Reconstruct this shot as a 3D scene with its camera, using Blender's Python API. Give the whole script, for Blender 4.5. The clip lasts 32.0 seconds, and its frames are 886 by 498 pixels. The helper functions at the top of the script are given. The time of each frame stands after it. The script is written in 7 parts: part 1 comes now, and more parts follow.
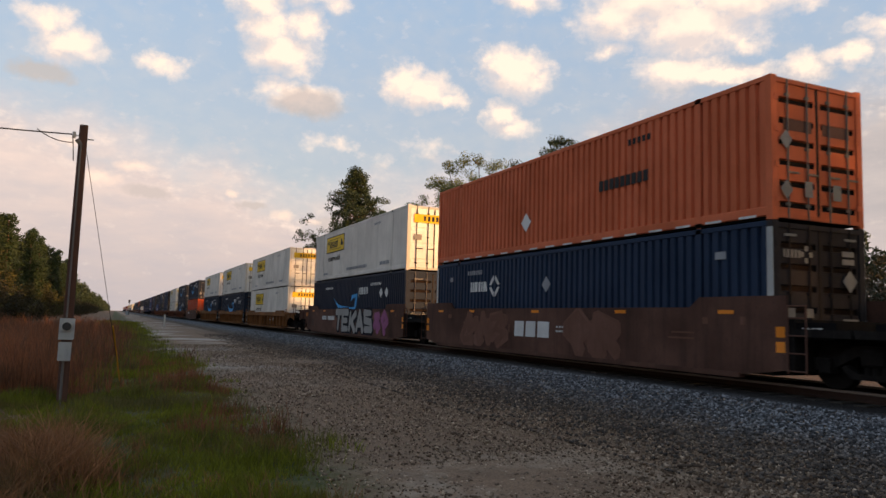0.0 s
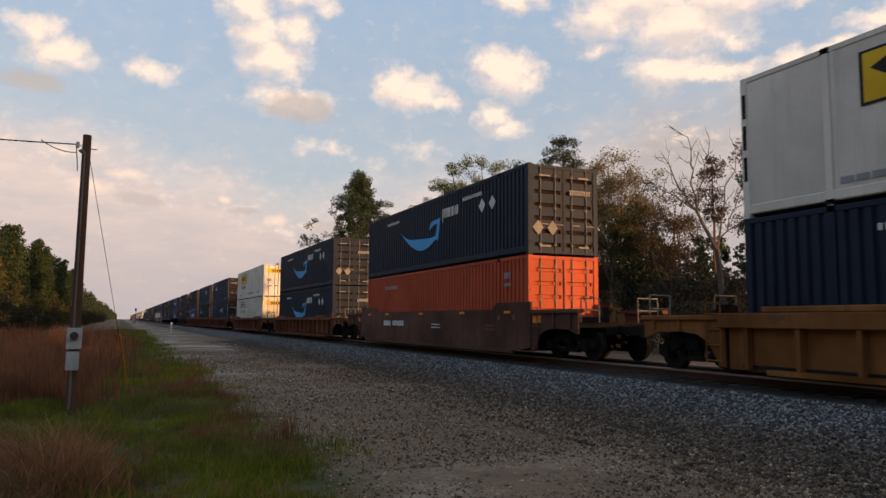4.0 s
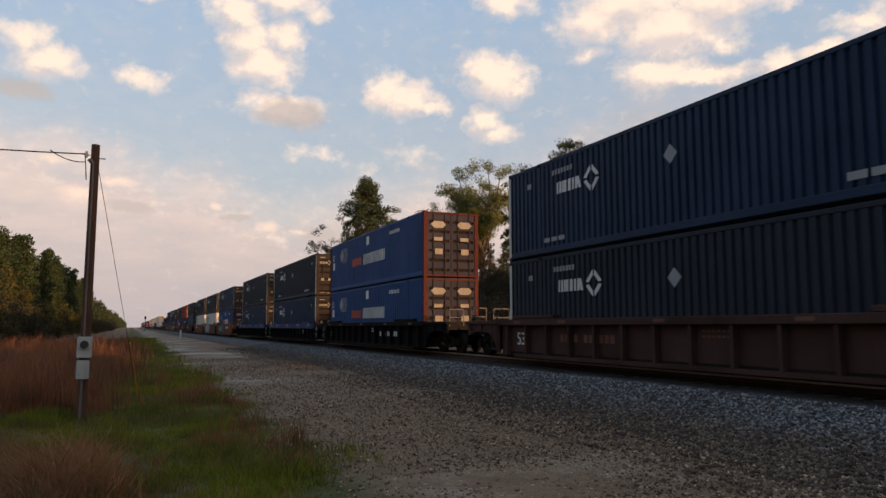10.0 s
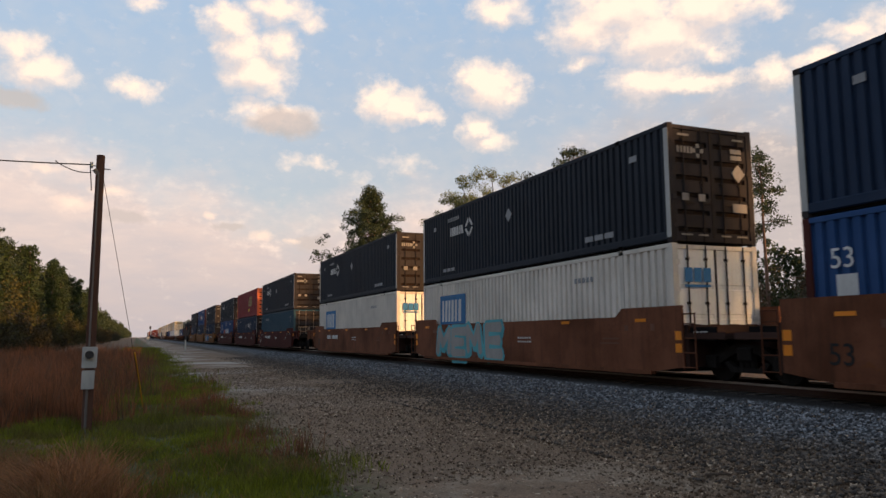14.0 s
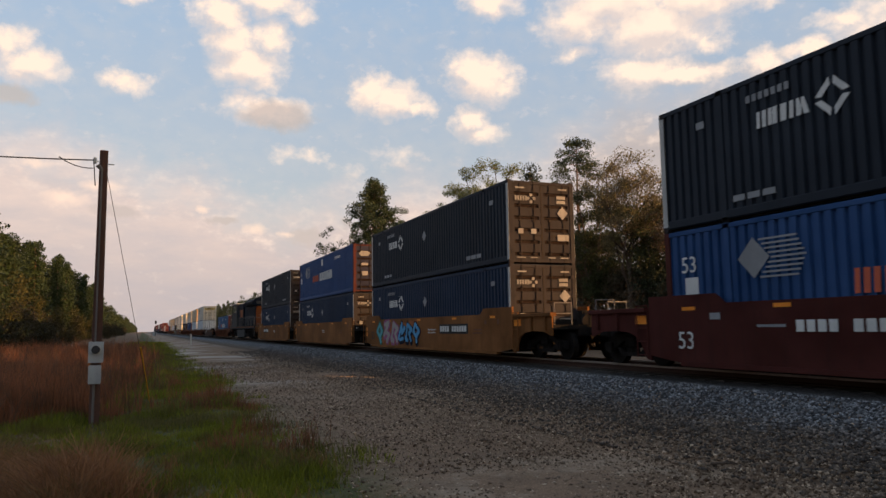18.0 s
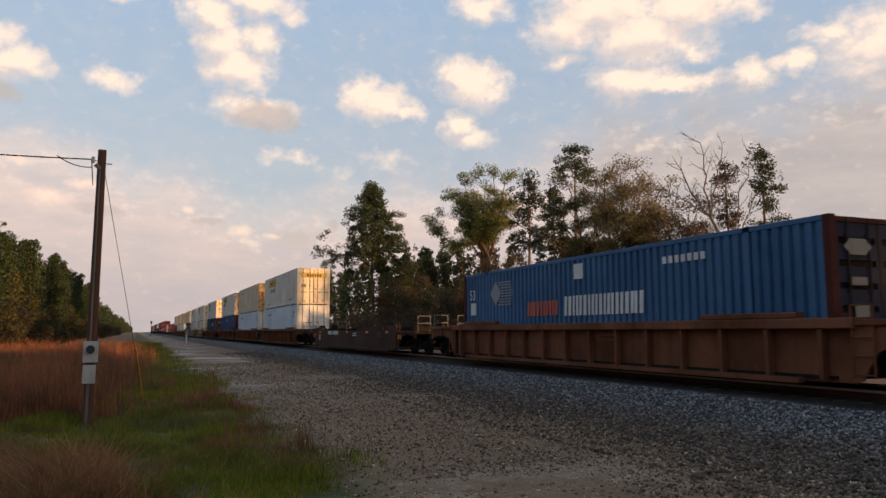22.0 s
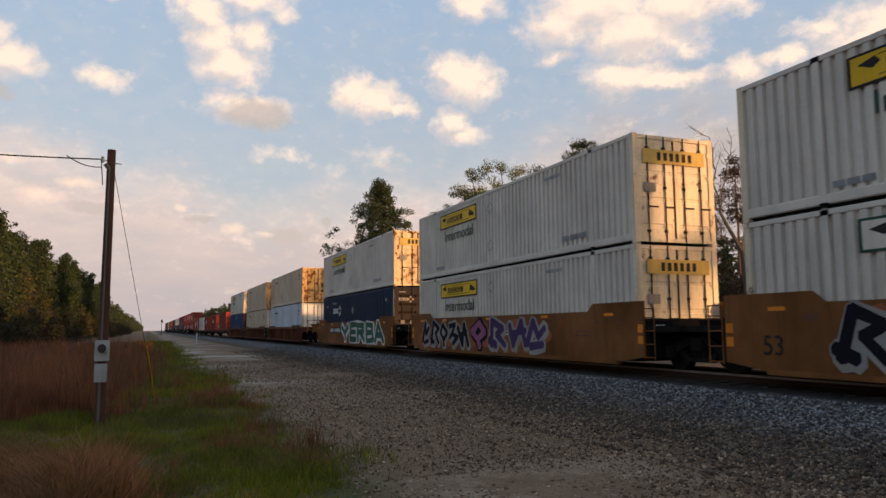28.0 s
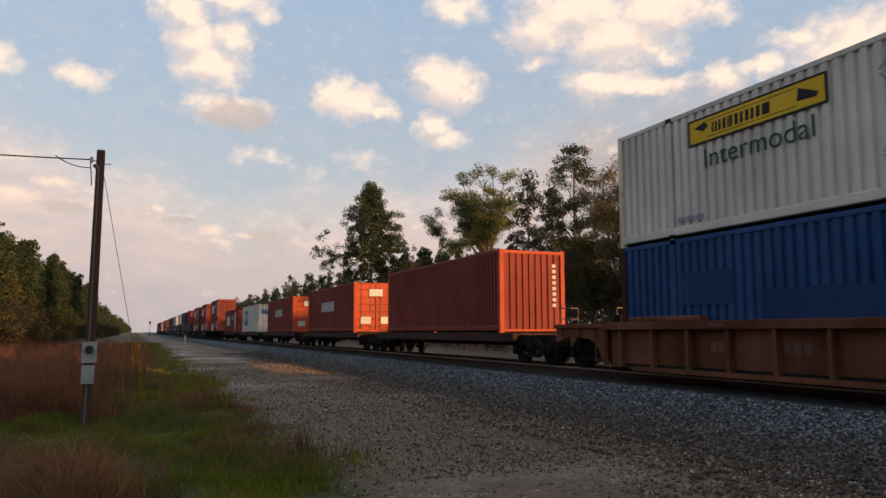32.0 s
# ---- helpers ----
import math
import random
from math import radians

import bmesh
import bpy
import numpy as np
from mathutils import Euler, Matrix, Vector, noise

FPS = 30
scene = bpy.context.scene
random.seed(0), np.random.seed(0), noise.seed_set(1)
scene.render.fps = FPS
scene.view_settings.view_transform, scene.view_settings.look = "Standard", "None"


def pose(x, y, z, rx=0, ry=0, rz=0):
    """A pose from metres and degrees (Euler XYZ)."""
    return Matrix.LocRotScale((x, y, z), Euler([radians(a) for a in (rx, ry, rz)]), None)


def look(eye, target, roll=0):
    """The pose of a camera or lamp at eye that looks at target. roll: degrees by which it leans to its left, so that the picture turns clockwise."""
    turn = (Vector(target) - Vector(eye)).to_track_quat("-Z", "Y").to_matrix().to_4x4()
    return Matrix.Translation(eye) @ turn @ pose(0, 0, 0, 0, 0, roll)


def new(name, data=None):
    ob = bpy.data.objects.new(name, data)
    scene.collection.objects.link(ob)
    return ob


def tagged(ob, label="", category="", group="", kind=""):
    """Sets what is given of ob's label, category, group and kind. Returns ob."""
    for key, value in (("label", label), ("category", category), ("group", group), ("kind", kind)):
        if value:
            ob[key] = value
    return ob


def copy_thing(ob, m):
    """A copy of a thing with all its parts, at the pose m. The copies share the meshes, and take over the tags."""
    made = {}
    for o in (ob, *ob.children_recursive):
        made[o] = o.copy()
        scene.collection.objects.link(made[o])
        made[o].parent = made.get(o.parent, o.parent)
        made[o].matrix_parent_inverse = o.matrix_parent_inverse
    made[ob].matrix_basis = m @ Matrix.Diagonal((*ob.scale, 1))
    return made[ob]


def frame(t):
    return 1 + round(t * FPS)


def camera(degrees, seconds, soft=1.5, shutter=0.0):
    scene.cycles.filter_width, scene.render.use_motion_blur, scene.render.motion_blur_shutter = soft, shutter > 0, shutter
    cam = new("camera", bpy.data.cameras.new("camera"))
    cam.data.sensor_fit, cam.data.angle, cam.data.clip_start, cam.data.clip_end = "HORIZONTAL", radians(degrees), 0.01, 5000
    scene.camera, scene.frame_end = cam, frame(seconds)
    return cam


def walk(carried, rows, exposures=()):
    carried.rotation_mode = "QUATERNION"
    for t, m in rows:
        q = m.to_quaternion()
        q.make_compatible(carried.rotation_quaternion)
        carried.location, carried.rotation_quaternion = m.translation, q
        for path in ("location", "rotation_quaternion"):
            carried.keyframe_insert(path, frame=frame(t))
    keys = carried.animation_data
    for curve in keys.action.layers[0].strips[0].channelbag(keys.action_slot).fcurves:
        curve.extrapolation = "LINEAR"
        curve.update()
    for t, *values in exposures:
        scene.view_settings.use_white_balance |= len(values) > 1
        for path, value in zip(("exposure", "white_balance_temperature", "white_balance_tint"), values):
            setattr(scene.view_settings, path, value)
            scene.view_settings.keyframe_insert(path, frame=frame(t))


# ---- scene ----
# Camera: held in the hand at one spot beside the track; y runs along the rails, x across them.
cam = camera(62.39, 32.0, soft=1.5, shutter=0.06)
EYE = (0.0, 0.0, 1.75)
# seconds, tilt above level, lean, turn
PATH = [
    (0, 5.52, -1.64, -24.08),
    (0.5, 5.36, -1.26, -23.94),
    (1, 5.38, -1.15, -23.77),
    (1.5, 5.28, -0.87, -23.79),
    (2, 5.43, -0.75, -23.49),
    (2.5, 5.44, -0.73, -23.69),
    (3, 5.43, -0.61, -23.57),
    (3.5, 5.55, -0.54, -23.63),
    (5.5, 6.01, -0.32, -23.44),
    (6, 6.22, -0.43, -23.19),
    (6.5, 6.21, -0.23, -22.84),
    (7, 6.04, -0.13, -22.76),
    (7.5, 6.11, -0.08, -22.95),
    (8, 6.11, 0.19, -22.86),
    (8.5, 6.29, 0.28, -22.56),
    (9, 5.99, 0.21, -22.93),
    (9.5, 6.23, 0.19, -22.90),
    (10, 6.05, 0.11, -22.95),
    (10.5, 6.56, 0.28, -23.04),
    (11, 6.37, 0.09, -23.15),
    (11.5, 6.27, 0.10, -23.31),
    (12, 6.33, 0.08, -23.46),
    (12.5, 6.37, 0.43, -23.10),
    (13, 6.43, 0.47, -22.81),
    (13.5, 6.64, 0.52, -22.54),
    (14, 6.70, 0.39, -22.59),
    (14.5, 6.52, 0.59, -22.60),
    (16.5, 6.46, 0.55, -22.20),
    (17, 6.39, 0.77, -22.31),
    (17.5, 6.15, 1.00, -22.46),
    (18, 6.08, 0.90, -22.23),
    (18.5, 6.42, 0.53, -22.64),
    (19, 6.24, 0.44, -22.48),
    (19.5, 6.42, 0.39, -22.46),
    (20, 6.30, 0.48, -22.41),
    (20.5, 6.40, 0.6, -22.51),
    (21, 6.34, 0.28, -22.58),
    (21.5, 6.36, 0.23, -22.60),
    (22, 6.41, 0.12, -22.54),
    (22.5, 6.29, 0.32, -22.65),
    (23, 6.30, 0.52, -22.67),
    (23.5, 6.48, 0.54, -22.53),
    (24, 6.50, 0.55, -22.60),
    (24.5, 6.45, 0.56, -22.37),
    (26.5, 6.51, -0.04, -22.89),
    (27, 6.53, 0.18, -22.04),
    (27.5, 6.37, 0.11, -22.06),
    (28, 6.17, 0.47, -21.83),
    (28.5, 6.66, 0.24, -22.01),
    (29, 6.63, 0.32, -22.18),
    (29.5, 6.81, 0.17, -22.18),
    (30, 6.67, 0.06, -22.44),
    (30.5, 6.62, 0.16, -22.47),
    (31, 6.51, 0.18, -22.51),
    (31.5, 6.39, 0.36, -22.49),
    (32, 6.43, 0.13, -22.62),
]
walk(cam, [(t, pose(*EYE, 90 + tilt, lean, turn)) for t, tilt, lean, turn in PATH], exposures=[(0, 0.78, 7900, 15), (1, 0.84, 7900, 15), (2, 0.76, 7900, 15), (3.2, 0.69, 7900, 15), (6, 0.66, 7900, 15), (12, 0.67, 7900, 15), (13.6, 0.78, 7900, 15), (14.6, 0.78, 7900, 15), (17, 0.69, 7900, 15), (32, 0.67, 7900, 15)])

# ---- world, sun ----
SUN_TO = Vector((0.62, -0.78, 0.105)).normalized()   # towards the low sun, behind and across the track
world = bpy.data.worlds.new("world")
scene.world = world
world.use_nodes = True
wn = world.node_tree.nodes
sky = wn.new("ShaderNodeTexSky")
sky.sky_type, sky.sun_disc = "NISHITA", False
sky.sun_elevation = math.asin(SUN_TO.z)
sky.sun_rotation = math.atan2(SUN_TO.x, SUN_TO.y)
sky.air_density, sky.dust_density, sky.ozone_density = 1.0, 1.2, 1.6
wn["Background"].inputs["Strength"].default_value = 0.12
world.node_tree.links.new(sky.outputs[0], wn["Background"].inputs["Color"])
sun = new("sun", bpy.data.lights.new("sun", "SUN"))
sun.data.energy, sun.data.angle, sun.data.color = 3.5, radians(0.6), (1.0, 0.60, 0.30)
sun.matrix_world = look(SUN_TO * 100, (0, 0, 0))


# ---- node helpers ----
def material(name, rough=0.6, metal=0.0):
    m = bpy.data.materials.new(name)
    m.use_nodes = True
    b = m.node_tree.nodes["Principled BSDF"]
    b.inputs["Roughness"].default_value, b.inputs["Metallic"].default_value = rough, metal
    b.inputs["Specular IOR Level"].default_value = 0.22
    return m, m.node_tree, b


def nd(nt, kind, **props):
    n = nt.nodes.new(kind)
    for k, v in props.items():
        if k in n.inputs:
            n.inputs[k].default_value = v
    return n


def link(nt, a, b):
    nt.links.new(a, b)


def math_node(nt, op, a, b=None, clamp=False):
    n = nt.nodes.new("ShaderNodeMath")
    n.operation, n.use_clamp = op, clamp
    for i, v in enumerate((a, b)):
        if v is None:
            continue
        if isinstance(v, (int, float)):
            n.inputs[i].default_value = v
        else:
            nt.links.new(v, n.inputs[i])
    return n.outputs[0]


def mix_node(nt, fac, a, b):
    n = nt.nodes.new("ShaderNodeMix")
    n.data_type = "RGBA"
    for i, v in ((0, fac), (6, a), (7, b)):
        if isinstance(v, (int, float)):
            n.inputs[i].default_value = v
        elif isinstance(v, tuple):
            n.inputs[i].default_value = (*v, 1) if len(v) == 3 else v
        else:
            nt.links.new(v, n.inputs[i])
    return n.outputs[2]


def coords(nt, scale=(1, 1, 1), shuffle=True):
    """Object space in metres, shifted object by object."""
    tc = nt.nodes.new("ShaderNodeTexCoord")
    mp = nt.nodes.new("ShaderNodeMapping")
    mp.inputs["Scale"].default_value = scale
    link(nt, tc.outputs["Object"], mp.inputs["Vector"])
    if shuffle:
        info = nt.nodes.new("ShaderNodeObjectInfo")
        k = math_node(nt, "MULTIPLY", info.outputs["Random"], 37.0)
        cv = nt.nodes.new("ShaderNodeCombineXYZ")
        for i in range(3):
            link(nt, k, cv.inputs[i])
        link(nt, cv.outputs[0], mp.inputs["Location"])
    return mp.outputs[0]


def noise_node(nt, vec, scale, detail=4.0, rough=0.6):
    n = nd(nt, "ShaderNodeTexNoise", Scale=scale, Detail=detail, Roughness=rough)
    link(nt, vec, n.inputs["Vector"])
    return n.outputs["Fac"]


def ramp(nt, fac, lo, hi):
    n = nt.nodes.new("ShaderNodeMapRange")
    n.inputs["From Min"].default_value, n.inputs["From Max"].default_value = lo, hi
    link(nt, fac, n.inputs["Value"])
    return n.outputs[0]


def add_bump(nt, b, height, strength=0.3, dist=0.01):
    n = nd(nt, "ShaderNodeBump", Strength=strength, Distance=dist)
    link(nt, height, n.inputs["Height"])
    link(nt, n.outputs[0], b.inputs["Normal"])


def paint(name, col, rough=0.45, grime=0.35, rust=0.0, grime_col=(0.05, 0.045, 0.04), fade=0.15, metal=0.0, gloss=0.11):
    """Weathered paint: faded blotches, streaks that run down, rust spots."""
    m, nt, b = material(name, rough, metal)
    b.inputs["Specular IOR Level"].default_value = gloss
    v = coords(nt)
    big = noise_node(nt, v, 0.5, 3)
    fine = noise_node(nt, v, 14, 5, 0.7)
    streak = noise_node(nt, coords(nt, (5, 5, 0.35)), 1.0, 5, 0.65)
    light = tuple(min(1, c * (1 + fade) + min(0.02, 0.08 * sum(col))) for c in col)
    dark = tuple(c * (1 - fade) for c in col)
    c = mix_node(nt, ramp(nt, big, 0.3, 0.7), dark, light)
    c = mix_node(nt, math_node(nt, "MULTIPLY", ramp(nt, streak, 0.5, 0.85), grime, True), c, grime_col)
    c = mix_node(nt, math_node(nt, "MULTIPLY", ramp(nt, fine, 0.52, 0.8), grime * 0.7, True), c, grime_col)
    if rust:
        spot = noise_node(nt, v, 2.4, 7, 0.72)
        c = mix_node(nt, ramp(nt, spot, 0.78 - 0.33 * rust, 0.86 - 0.33 * rust), c, (0.16, 0.055, 0.02))
    link(nt, c, b.inputs["Base Color"])
    link(nt, math_node(nt, "ADD", math_node(nt, "MULTIPLY", big, 0.25), rough), b.inputs["Roughness"])
    add_bump(nt, b, fine, 0.12, 0.004)
    return m


M = {
    "white": paint("white paint", (0.59, 0.54, 0.475), 0.42, 0.25),
    "white_door": paint("white door paint", (0.74, 0.72, 0.68), 0.45, 0.3, 0.15),
    "stained_white": paint("rust-streaked white door paint", (0.70, 0.60, 0.46), 0.7, 0.65, 0.55, (0.26, 0.13, 0.06), gloss=0.1),
    "sign_faded": paint("sun-faded yellow sign paint", (0.55, 0.38, 0.12), 0.6, 0.5, gloss=0.1),
    "rod_dark": paint("dark painted lock rod", (0.03, 0.022, 0.018), 0.7, 0.5, 0.3, gloss=0.08),
    "cream": paint("cream paint", (0.56, 0.45, 0.325), 0.5, 0.22),
    "cream_door": paint("rusted cream door paint", (0.60, 0.40, 0.20), 0.7, 0.75, 0.85, (0.22, 0.075, 0.02), gloss=0.1),
    "rusty_white": paint("rust-stained white paint", (0.66, 0.52, 0.34), 0.7, 0.7, 0.8, (0.24, 0.09, 0.03), gloss=0.1),
    "pale": paint("pale blue-white paint", (0.50, 0.555, 0.60), 0.45, 0.2),
    "navy": paint("navy blue paint", (0.010, 0.026, 0.056), 0.45, 0.15),
    "slate": paint("blue-black paint", (0.016, 0.0225, 0.032), 0.5, 0.12, 0.0, (0.012, 0.011, 0.011)),
    "prime": paint("deep navy paint", (0.012, 0.019, 0.036), 0.45, 0.12),
    "teal": paint("dark teal paint", (0.015, 0.06, 0.09), 0.45, 0.2),
    "blue": paint("blue paint", (0.008, 0.052, 0.15), 0.45, 0.18, 0.0, (0.03, 0.06, 0.14)),
    "blue_patch": paint("dark blue overpaint", (0.006, 0.03, 0.10), 0.5, 0.15),
    "blue_bright": paint("sun-faded blue paint", (0.03, 0.10, 0.20), 0.45, 0.25, 0.05, (0.05, 0.09, 0.16)),
    "orange": paint("faded orange paint", (0.57, 0.125, 0.05), 0.6, 0.25, 0.12, gloss=0.12),
    "orange_hot": paint("bright orange paint", (0.40, 0.06, 0.022), 0.45, 0.2),
    "red": paint("red oxide paint", (0.21, 0.03, 0.02), 0.5, 0.2),
    "maroon": paint("maroon paint", (0.22, 0.026, 0.032), 0.5, 0.2),
    "grey_door": paint("blue-grey door paint", (0.034, 0.029, 0.029), 0.75, 0.5, 0.12, (0.02, 0.012, 0.008), gloss=0.06),
    "groove_shade_grime": paint("grime and painted shade in the door grooves", (0.02, 0.012, 0.009), 0.9, 0.4, gloss=0.05),
    "tag_ghost": paint("faded spray paint", (0.135, 0.06, 0.04), 0.7, 0.7, 0.2, (0.10, 0.04, 0.025)),
    "sail": paint("dull yellow emblem paint", (0.30, 0.21, 0.09), 0.5, 0.3),
    "post_red": paint("dull red end frame paint", (0.07, 0.019, 0.015), 0.75, 0.4, gloss=0.06),
    "blue_door": paint("dark blue door paint", (0.028, 0.028, 0.046), 0.75, 0.35, 0.15, gloss=0.06),
    "grey": paint("light grey paint", (0.40, 0.40, 0.38), 0.5, 0.35),
    "steel_dark": paint("grimy dark steel", (0.013, 0.011, 0.010), 0.85, 0.4, 0.12, gloss=0.06),
    "rod": paint("grimy galvanised lock rod", (0.20, 0.16, 0.13), 0.6, 0.6, 0.4, (0.06, 0.03, 0.018), 0.1, 0.2),
    "car_brown": paint("rust-brown car paint", (0.14, 0.046, 0.021), 0.7, 0.75, 0.5, (0.04, 0.02, 0.013), 0.45, gloss=0.1),
    "car_umber": paint("grimy umber car paint", (0.085, 0.038, 0.026), 0.7, 0.8, 0.4, (0.035, 0.022, 0.016), 0.45, gloss=0.1),
    "car_dkbrown": paint("dark brown car paint", (0.05, 0.023, 0.017), 0.65, 0.5, 0.25, (0.02, 0.014, 0.012), 0.3),
    "car_maroon": paint("maroon-brown car paint", (0.062, 0.014, 0.011), 0.7, 0.5, 0.15, (0.02, 0.012, 0.01), 0.3, gloss=0.08),
    "car_yellow": paint("ochre yellow car paint", (0.175, 0.064, 0.015), 0.7, 0.8, 0.4, (0.09, 0.04, 0.016), 0.4),
    "car_black": paint("black car paint", (0.0065, 0.006, 0.0065), 0.7, 0.35, 0.1, (0.02, 0.016, 0.014), gloss=0.06),
    "car_blue": paint("dark blue car paint", (0.012, 0.03, 0.10), 0.5, 0.3, 0.1),
    "reflector": paint("orange-yellow reflector strip", (0.75, 0.22, 0.02), 0.35, 0.1),
    "mark_white": paint("white lettering paint", (0.55, 0.55, 0.53), 0.5, 0.25),
    "mark_grey": paint("grey lettering paint", (0.24, 0.25, 0.26), 0.5, 0.25),
    "mark_black": paint("black lettering paint", (0.02, 0.02, 0.02), 0.5, 0.1),
    "mark_red": paint("orange-red lettering paint", (0.50, 0.10, 0.05), 0.5, 0.2),
    "door_mark": paint("dirty white door lettering", (0.25, 0.23, 0.21), 0.75, 0.6, 0.2, (0.10, 0.07, 0.05), gloss=0.06),
    "mark_yellow": paint("yellow sign paint", (0.70, 0.42, 0.02), 0.4, 0.12),
    "mark_green": paint("dark green lettering paint", (0.015, 0.06, 0.04), 0.5, 0.1),
    "leaf_sign": paint("grass green lettering paint", (0.04, 0.20, 0.06), 0.5, 0.2),
    "mark_blue": paint("sky blue lettering paint", (0.02, 0.30, 0.62), 0.45, 0.1),
    "mark_deep": paint("deep blue lettering paint", (0.018, 0.14, 0.30), 0.5, 0.3),
    "groove_rust": paint("rust stain in the door grooves", (0.30, 0.17, 0.09), 0.85, 0.6, 0.5, (0.16, 0.06, 0.02)),
    "tag_teal": paint("teal spray paint", (0.06, 0.32, 0.36), 0.6, 0.3),
    "tag_sky": paint("sky blue spray paint", (0.05, 0.26, 0.46), 0.6, 0.3),
    "tag_purple": paint("purple spray paint", (0.06, 0.03, 0.10), 0.6, 0.3),
    "tag_green": paint("green spray paint", (0.022, 0.10, 0.065), 0.6, 0.3),
    "tag_pink": paint("pink spray paint", (0.28, 0.085, 0.18), 0.6, 0.4),
    "tag_silver": paint("silver spray paint", (0.27, 0.26, 0.245), 0.5, 0.3),
    "tag_dark": paint("blue-black spray paint", (0.008, 0.007, 0.013), 0.7, 0.2),
    "tag_orange": paint("orange spray paint", (0.30, 0.09, 0.03), 0.6, 0.3),
    "rail": paint("worn rail steel", (0.28, 0.24, 0.21), 0.3, 0.3, 0.3, (0.1, 0.05, 0.03), 0.1, 0.8),
    "rail_rust": paint("rusty rail web", (0.045, 0.023, 0.016), 0.8, 0.4, 0.3),
    "tie": paint("creosoted timber", (0.05, 0.04, 0.032), 0.85, 0.5),
    "pole_wood": paint("weathered brown pole wood", (0.10, 0.046, 0.032), 0.85, 0.6),
    "galv": paint("grey painted meter box steel", (0.36, 0.38, 0.38), 0.5, 0.25),
    "grey_dull": paint("weathered grey conduit", (0.15, 0.135, 0.125), 0.7, 0.5),
    "wire": paint("black cable jacket", (0.02, 0.02, 0.02), 0.6, 0.1),
    "marker": paint("yellow plastic guy guard", (0.62, 0.30, 0.02), 0.5, 0.3),
    "loco_blue": paint("dark blue locomotive paint", (0.006, 0.010, 0.018), 0.6, 0.3, 0.0, (0.012, 0.01, 0.009)),
    "loco_grey": paint("grey locomotive cab paint", (0.045, 0.045, 0.045), 0.6, 0.4),
    "loco_yellow": paint("orange-yellow locomotive paint", (0.13, 0.042, 0.012), 0.6, 0.4),
    "bark": paint("grey-brown bark", (0.085, 0.06, 0.045), 0.9, 0.5),
    "bark_pine": paint("reddish pine bark", (0.11, 0.065, 0.045), 0.9, 0.5),
    "bark_pale": paint("grey dead wood", (0.105, 0.085, 0.07), 0.9, 0.3),
}


def glass(name):
    m, nt, b = material(name, 0.08)
    b.inputs["Base Color"].default_value = (0.02, 0.025, 0.03, 1)
    b.inputs["Specular IOR Level"].default_value = 0.8
    return m


M["glass"] = glass("dark tinted window glass")


def leaf_material(name, dark, light, trans=0.3, third=None, patch=0.6):
    """Leaves: colour varies clump by clump, some light passes through."""
    m, nt, b = material(name, 0.6)
    g = nt.nodes.new("ShaderNodeNewGeometry")
    v = coords(nt, (1, 1, 1), False)
    big = noise_node(nt, v, 0.35, 3)
    c = mix_node(nt, math_node(nt, "MULTIPLY", math_node(nt, "ADD", g.outputs["Random Per Island"], ramp(nt, big, 0.3, 0.7)), 0.5, True), dark, light)
    if third:
        c = mix_node(nt, ramp(nt, noise_node(nt, v, patch, 5, 0.7), 0.5, 0.68), c, third)
    link(nt, c, b.inputs["Base Color"])
    t = nt.nodes.new("ShaderNodeBsdfTranslucent")
    link(nt, c, t.inputs["Color"])
    mx = nd(nt, "ShaderNodeMixShader", Fac=trans)
    link(nt, b.outputs[0], mx.inputs[1])
    link(nt, t.outputs[0], mx.inputs[2])
    link(nt, mx.outputs[0], nt.nodes["Material Output"].inputs["Surface"])
    return m


